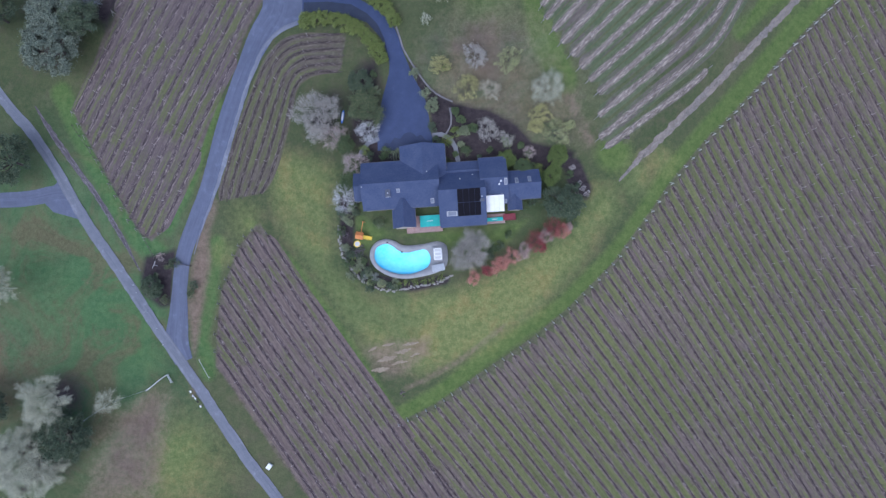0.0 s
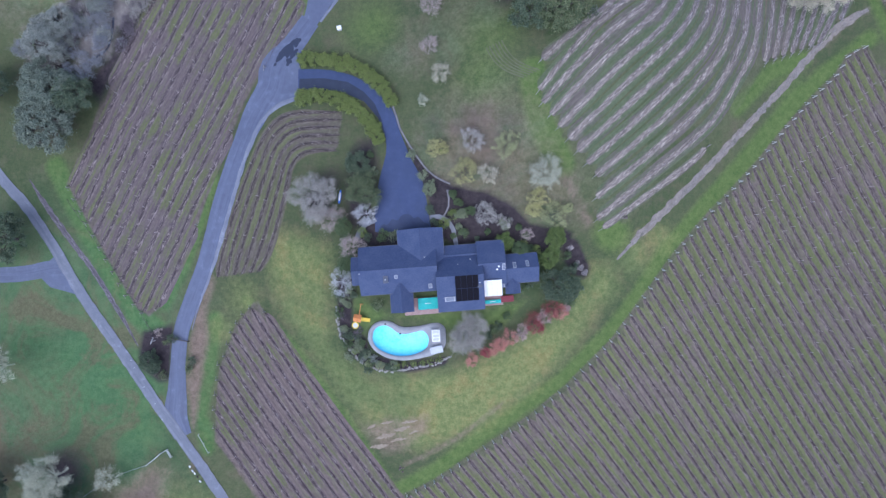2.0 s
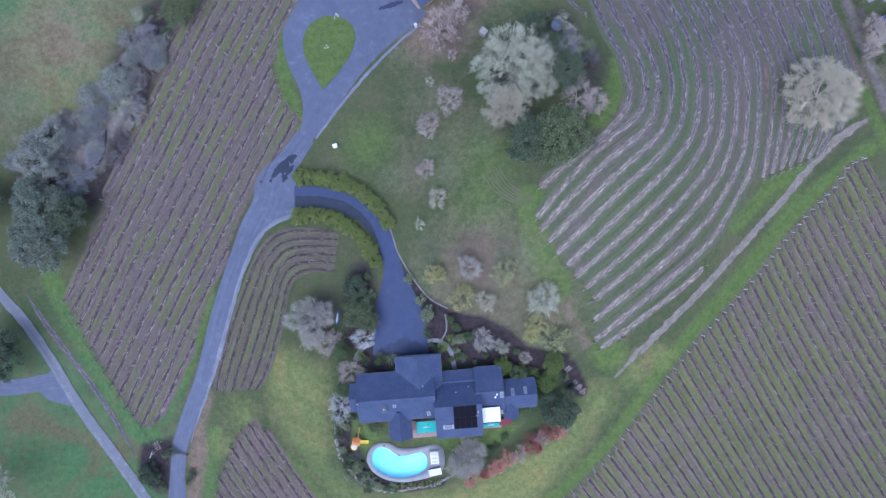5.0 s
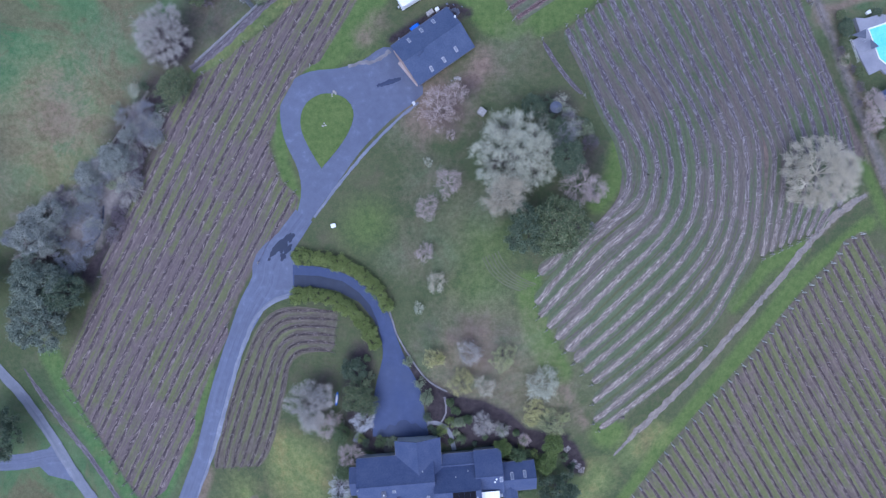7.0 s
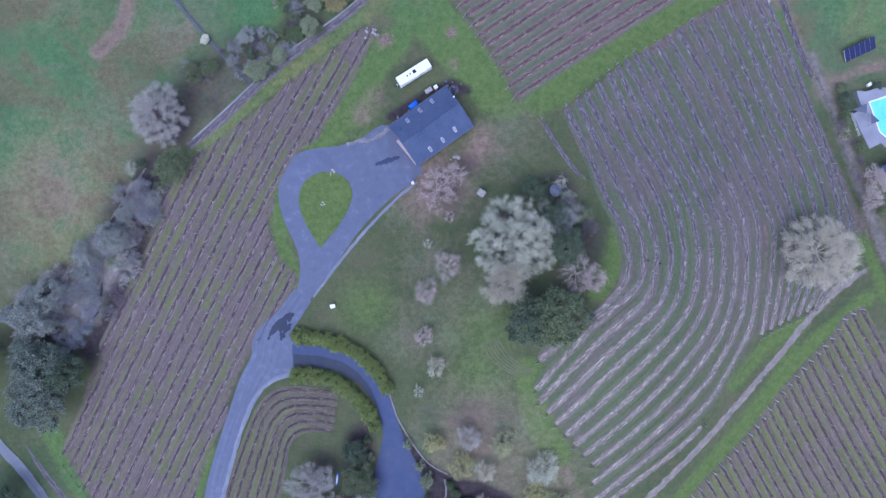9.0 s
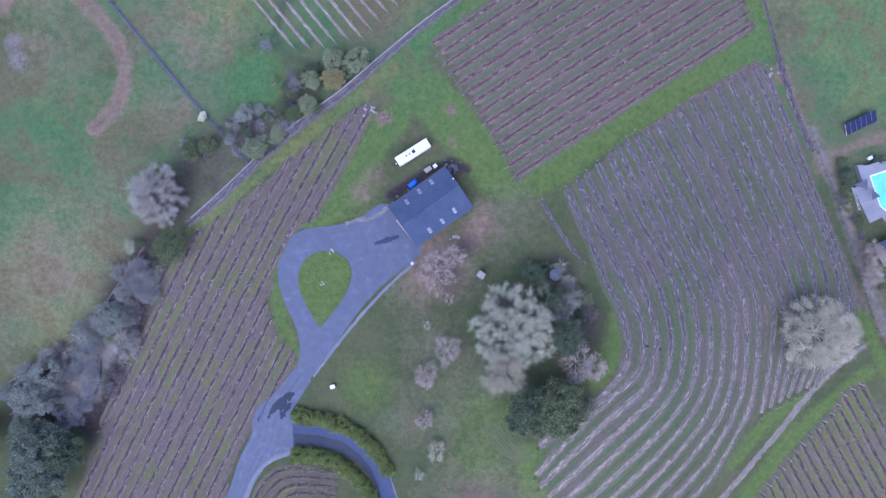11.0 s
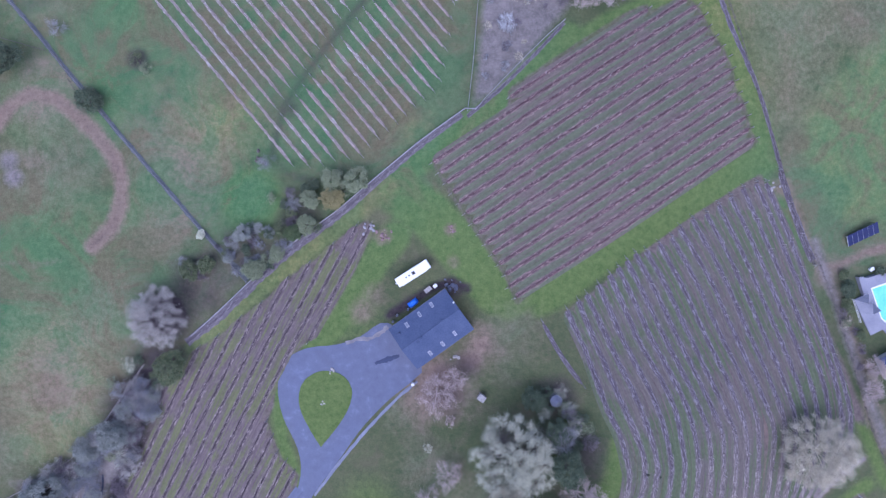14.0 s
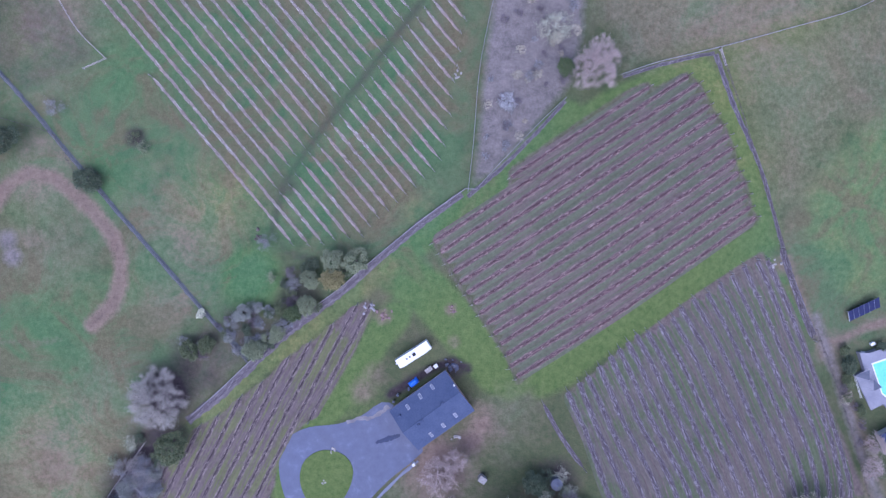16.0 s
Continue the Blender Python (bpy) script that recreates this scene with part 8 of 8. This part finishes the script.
M_BANK = row_soil("bank_earth", ((0.088, 0.076, 0.090), (0.190, 0.168, 0.180)), ((0.098, 0.085, 0.092), (0.190, 0.168, 0.172)), (0.36, 0.33, 0.345), WEEDS, 0.3, 0.8, 0.5, 0.5)
for pts, w, label in (([(-66.2, 38.4), (-56.3, 46.2), (-48.9, 53.1), (-40.7, 60.5), (-32.0, 67.0), (-26.0, 71.5), (-19.0, 77.4), (-6.1, 88.2), (5.2, 96.2)], (2.3, 2.3, 2.2, 1.9, 1.6), "grey-purple earth bank below the boundary fence"),
                      ([(6.6, 95.6), (14.4, 102.0), (22.8, 110.2), (31.5, 119.4)], (1.1, 0.9), "grey earth strip below the brush fence"),
                      ([(46.4, 125.6), (54.8, 128.4), (65.0, 130.8), (70.0, 131.6)], (0.8, 1.0), "grey earth strip below the pasture fence"),
                      ([(70.2, 131.4), (71.7, 126.5), (74.2, 118.5), (78.1, 109.1), (81.5, 101.2), (87.1, 84.9), (91.7, 73.4), (98.2, 58.6)], (1.3, 1.1, 1.2), "purple earth strip beneath the field fence"),
                      ([(-116.5, 134.2), (-104.5, 120.0), (-96.5, 109.6), (-88.3, 99.2), (-80.1, 89.0), (-70.3, 77.3), (-61.6, 67.0), (-49.8, 54.6)], (1.2, 1.2), "damp grey ditch strip beneath the pasture fence"),
                      ([(-113.4, -41.0), (-108.6, -47.9), (-101.9, -56.8), (-95.4, -65.2), (-89.0, -75.1), (-85.0, -81.9), (-82.8, -85.7)], (0.3, 1.5, 1.5, 1.4, 1.3, 1.1, 0.3), "worn earth track beside the vineyard verge")):
    line = smooth(pts, 1.0)
    tagged(new("track", ribbon_mesh("track", line, np.interp(np.linspace(0, 1, len(line)), np.linspace(0, 1, len(w)), w), 0.06, M_DITCH if "ditch" in label else M_BANK, 0.22, 6, rng=RNG)), label, "track", kind="structure")

tagged(new("creek", ribbon_mesh("creek", smooth( [(-90.3, 2.9), (-90.8, -1.9), (-92.1, -5.7), (-95.9, -8.7), (-98.3, -13.2), (-99.8, -17.0)], 0.8), 0.5, 0.05, M_DARKROAD, 0.5, 4, rng=RNG)), "narrow dark creek channel among the brush", "water", kind="structure")
tagged(new("pavement", patch_mesh("pavement",  [(-11.9, 39.3), (-6.9, 33.1), (-6.2, 33.7), (-11.2, 39.9)], 0.13, M_BARNPAVE)), "pale rose concrete apron before the barn doors", "pavement", kind="structure")
# letter boxes by the road
for k, q in enumerate([(-67.6, -117.6), (-66.9, -118.7), (-66.3, -119.4), (-65.6, -120.3), (-64.8, -121.5)]):
    z = gz(*q)
    t = thing("letter_box", "letter box on a post beside the road", "letter box", (*q, z), 35, "letter boxes by the road")
    part("post", boxed(-0.06, 0.06, -0.06, 0.06, -0.3, 1.0, 0.01), M_DARKWOOD, t)
    part("box", boxed(-0.18, 0.18, -0.32, 0.32, 1.004, 1.35, 0.08), (M_WHITE, M_METAL, M_WHITE, M_BLACK, M_WHITE)[k], t)
    part("flag", boxed(0.19, 0.21, 0.0, 0.2, 1.1, 1.3, 0.004), M_REDDECK, t)
# marker posts along the road verge
for q in [(-84.4, -89.5), (-83.5, -91.5), (-80.7, -96.6), (-77.7, -101.1), (-75.8, -105.4)]:
    t = thing("marker_post", "short white marker post on the road verge", "post", (*q, gz(*q)), 0, "road marker posts")
    part("post", rod(bmesh.new(), (0, 0, -0.2), (0, 0, 0.9), 0.08, 0.07, 8), M_WHITE, t)
    part("cap", rod(bmesh.new(), (0, 0, 0.9), (0, 0, 0.96), 0.09, 0.05, 8), M_METAL, t)
# gate bars at the lane mouth
q = (-71.5, -83.7)
t = thing("gate", "swing gate standing at the lane mouth", "gate", (*q, gz(*q)), -8)
for x in (-3.6, 3.0):
    part("gate_post", rod(bmesh.new(), (x, 0, -0.3), (x, 0, 1.6), 0.12, 0.11, 8), M_DARKWOOD, t)
for z in (0.4, 0.8, 1.2):
    part("bar", rod(bmesh.new(), (-3.6, 0, z), (3.0, 0, z), 0.05, 0.05, 6), M_DARKWOOD, t)
part("brace", rod(bmesh.new(), (-3.4, 0, 0.35), (2.8, 0, 1.25), 0.04, 0.04, 6), M_DARKWOOD, t)
q = (-78.0, -84.1)
t = thing("entry_sign", "pale metal bracket sign at the lane mouth", "sign", (*q, gz(*q)), 70)
part("pole", rod(bmesh.new(), (0, 0, -0.3), (0, 0, 2.2), 0.07, 0.07, 8), M_OFFWHITE, t)
part("arm", rod(bmesh.new(), (-0.9, 0, 2.1), (1.2, 0, 2.2), 0.07, 0.06, 8), M_OFFWHITE, t)
# lamp post at the loop
q = (-7.6, 28.4)
t = thing("gate_pillar", "white pillar at the paved loop's corner", "pillar", (*q, gz(*q)), 30)
part("shaft", boxed(-0.28, 0.28, -0.28, 0.28, -0.2, 1.5, 0.03), M_WHITE, t)
part("cap", boxed(-0.38, 0.38, -0.38, 0.38, 1.504, 1.62, 0.03), M_OFFWHITE, t)


def rocks(name, at, n, spread, size, seed, label, mat, category="stone pile"):
    """A heap of separate rough pieces."""
    rng = random.Random(seed)
    t = thing(name, label, category, (*at, gz(*at)))
    for k in range(n):
        bm = bmesh.new()
        bmesh.ops.create_icosphere(bm, subdivisions=1, radius=1)
        for v in bm.verts:
            v.co *= rng.uniform(0.75, 1.2)
        s = size * rng.uniform(0.5, 1.2)
        x, y = rng.gauss(0, spread), rng.gauss(0, spread)
        bmesh.ops.transform(bm, verts=bm.verts, matrix=pose(x, y, s * 0.25, rng.uniform(-30, 30), rng.uniform(-30, 30), rng.uniform(0, 360)) @ Matrix.Diagonal((s * 1.3, s, s * 0.6, 1)))
        part("stone", bm, mat, t)


M_ROSEWOOD = plain("rosy_cut_wood", (0.17, 0.11, 0.11), (0.30, 0.21, 0.20), 1.5, 6, 0.9, 0.4)
rocks("stone_pile", (-30.8, 23.2), 6, 0.4, 0.35, 1, "small boulder group on the grass island", M_STONE)
rocks("stone_pile", (-28.1, 30.8), 5, 0.5, 0.35, 2, "tan boulders at the island's head", M_STONE)
rocks("stone_pile", (-18.4, 67.7), 9, 0.9, 0.4, 3, "pale rubble heap at the row ends", M_FENCE)
rocks("brush_pile", (-14.8, 65.5), 12, 1.0, 0.4, 4, "rosy heap of cut vine wood", M_ROSEWOOD, "wood pile")
rocks("brush_pile", (2.4, 67.1), 9, 0.7, 0.35, 5, "rosy heap of prunings on the grass", M_ROSEWOOD, "wood pile")
rocks("stone_pile", (86.5, 76.9), 6, 0.8, 0.4, 6, "pale rubble beside the field fence", M_STONE)
rocks("stone_pile", (-46.5, 85.1), 8, 1.0, 0.5, 7, "brown heap of cut brush by the copse", M_DARKWOOD)
rocks("stone_pile", (5.1, 127.0), 6, 0.8, 0.5, 8, "pale stones at the vineyard's end", M_STONE)
rocks("stone_pile", (45.0, -50.7), 5, 0.5, 0.5, 9, "dark stones at the end of a vine row", M_DARKWOOD)
rocks("stone_pile", (3.1, 34.6), 5, 0.5, 0.4, 10, "pale stones beside the barn", M_STONE)
rocks("rubbish_heap", (2.6, 53.1), 14, 1.2, 0.5, 11, "jumbled dark equipment heap behind the barn", M_TRIM, "heap")
rocks("stone_pile", (-10.7, -115.8), 6, 0.7, 0.35, 12, "dark stones at the lawn's lower tip", M_DARKWOOD)

# water tank on the knoll and stacked pallets by the garden
q = (27.2, 25.8)
t = thing("water_tank", "grey domed water tank among shrubs", "tank", (*q, gz(*q)))
bm = bmesh.new()
rod(bm, (0, 0, -0.3), (0, 0, 1.8), 1.45, 1.45, 20)
part("tank", bm, M_TRIM, t)
part("dome", rod(bmesh.new(), (0, 0, 1.8), (0, 0, 2.25), 1.48, 0.3, 20), M_TRIM, t, "blue-grey domed lid")
part("hatch", rod(bmesh.new(), (0, 0, 2.2), (0, 0, 2.4), 0.3, 0.3, 12), M_LANE, t)
for k, q in enumerate([(31.1, -58.3), (33.0, -62.0), (34.2, -63.1), (35.3, -64.3)]):
    t = thing("pallet", "weathered wooden pallet lying beside the garden", "pallet", (*q, gz(*q) + 0.02), 40 + k * 12, "pallets beside the garden")
    for j in range(5):
        part("slat", boxed(-0.8, 0.8, -0.62 + j * 0.3, -0.5 + j * 0.3, 0.1, 0.14, 0.005), M_POST, t)
    for x in (-0.75, 0, 0.75):
        part("bearer", boxed(x - 0.05, x + 0.05, -0.62, 0.74, 0.0, 0.098, 0.005), M_DARKWOOD, t)

M_WORN = plain("worn_grass", (0.105, 0.115, 0.065), (0.15, 0.15, 0.09), 0.5, 3, 0.95, 0.3)
# curved wheel ruts on the slope below the live oak
for k in range(6):
    line = [(x + 0.9 * k * 0.8, y + 0.9 * k * 0.35) for x, y in [(9.4, -10.7), (10.8, -13.5), (13.0, -15.9), (15.7, -17.5), (18.3, -18.5)]]
    tagged(new("track", ribbon_mesh("track", smooth(line, 0.7), 0.28, 0.035, M_WORN, 0.5, 2, rng=RNG)), "faint curved wheel rut in the grass", "track", kind="structure")

# scraped dirt on the lawn's low end
SCRAPE = np.random.default_rng(77)
for a, b, w in (((-19.0, -110.6), (-14.0, -109.7), 1.1), ((-17.2, -108.1), (-12.2, -106.6), 1.3), ((-13.4, -108.9), (-9.3, -107.9), 0.7), ((-12.8, -105.6), (-8.4, -104.4), 1.0), ((-10.7, -103.6), (-6.4, -102.8), 0.8), ((-19.5, -105.5), (-17.2, -104.2), 0.8), ((-16.0, -104.0), (-12.5, -103.1), 0.6), ((-8.7, -106.7), (-6.1, -105.7), 0.6)):
    line = resample([a, ((a[0] + b[0]) / 2 + SCRAPE.normal(0, 0.3), (a[1] + b[1]) / 2 + SCRAPE.normal(0, 0.3)), b], 14)
    tagged(new("dirt_patch", ribbon_mesh("dirt_patch", line + SCRAPE.normal(0, 0.025, line.shape), w * np.sin(np.linspace(0.25, 2.9, 14)), 0.07, M_SCRAPE, 0.4, 2, 0.06, SCRAPE)), "pale scraped dirt patch on the lawn", "dirt", kind="structure")

# stone edging round the pool border
EDGE = random.Random(31)
edging = thing("stone_edging", "pale field stones edging the pool border", "edging", (0, 0, 0))
for p in resample(smooth( [(-26.8, -73.8), (-26.4, -79.4), (-25.1, -82.2), (-22.4, -85.7), (-19.4, -88.2), (-15.2, -89.7), (-10.2, -89.3), (-6.0, -88.4), (-1.8, -87.5), (1.7, -85.6)]), 120):
    bm = bmesh.new()
    bmesh.ops.create_icosphere(bm, subdivisions=1, radius=1)
    for v in bm.verts:
        v.co *= EDGE.uniform(0.75, 1.2)
    x, y, k = p[0] + EDGE.gauss(0, 0.15), p[1] + EDGE.gauss(0, 0.15), EDGE.uniform(0.16, 0.34)
    bmesh.ops.transform(bm, verts=bm.verts, matrix=pose(x, y, gz(x, y) + k * 0.3, EDGE.uniform(-20, 20), EDGE.uniform(-20, 20), EDGE.uniform(0, 360)) @ Matrix.Diagonal((k * 1.3, k, k * 0.7, 1)))
    part("stone", bm, M_STONE, edging)
for at in [(-16.3, -72.9), (-25.3, -79.4), (-0.6, -35.1), (6.6, -84.2), (-19.3, -85.0), (-20.8, -83.6), (-17.1, -86.4), (-23.0, -81.5), (-18.6, -87.8), (-13.6, -88.4), (-12.2, -87.7), (-20.0, -86.4), (-22.0, -84.7), (-15.7, -88.1), (-23.8, -80.8), (-21.2, -82.6)]:
    S += 1
    m = (M_LF_HEDGE, M_LF_SAGEYEL, M_LF_DARK, M_LF_GREY, M_LF_BLUE)[S % 5]
    r = EDGE.uniform(0.8, 1.4)
    tree("garden_shrub", {M_LF_HEDGE: "yellow-green", M_LF_SAGEYEL: "pale yellow-green", M_LF_DARK: "dark evergreen", M_LF_GREY: "sage grey", M_LF_BLUE: "blue-grey leafy"}[m] + " rounded shrub in the house garden", "shrub", at, r, 1.3 * r, S, "leaf", m, 24, 30, 0.12, -0.5, "house garden shrubs", 0.75)

# wooden field gate at the upper pasture's corner
ga, gb = Vector((71.2, 132.4)), Vector((72.5, 128.4))
t = thing("gate", "pale weathered wooden field gate beside the pasture fence", "gate", (*ga, gz(*ga)), math.degrees(math.atan2(gb.y - ga.y, gb.x - ga.x)))
W = (gb - ga).length
for x in (0, W):
    part("gate_post", boxed(x - 0.11, x + 0.11, -0.11, 0.11, -0.3, 1.5, 0.02), M_POST, t)
for z in (0.3, 0.65, 1.0, 1.3):
    part("bar", boxed(0.12, W - 0.12, -0.035, 0.035, z, z + 0.11, 0.01), M_POST, t)
for x in (0.35, W / 2, W - 0.35):
    part("upright", boxed(x - 0.06, x + 0.06, 0.04, 0.08, 0.25, 1.42, 0.008), M_POST, t)
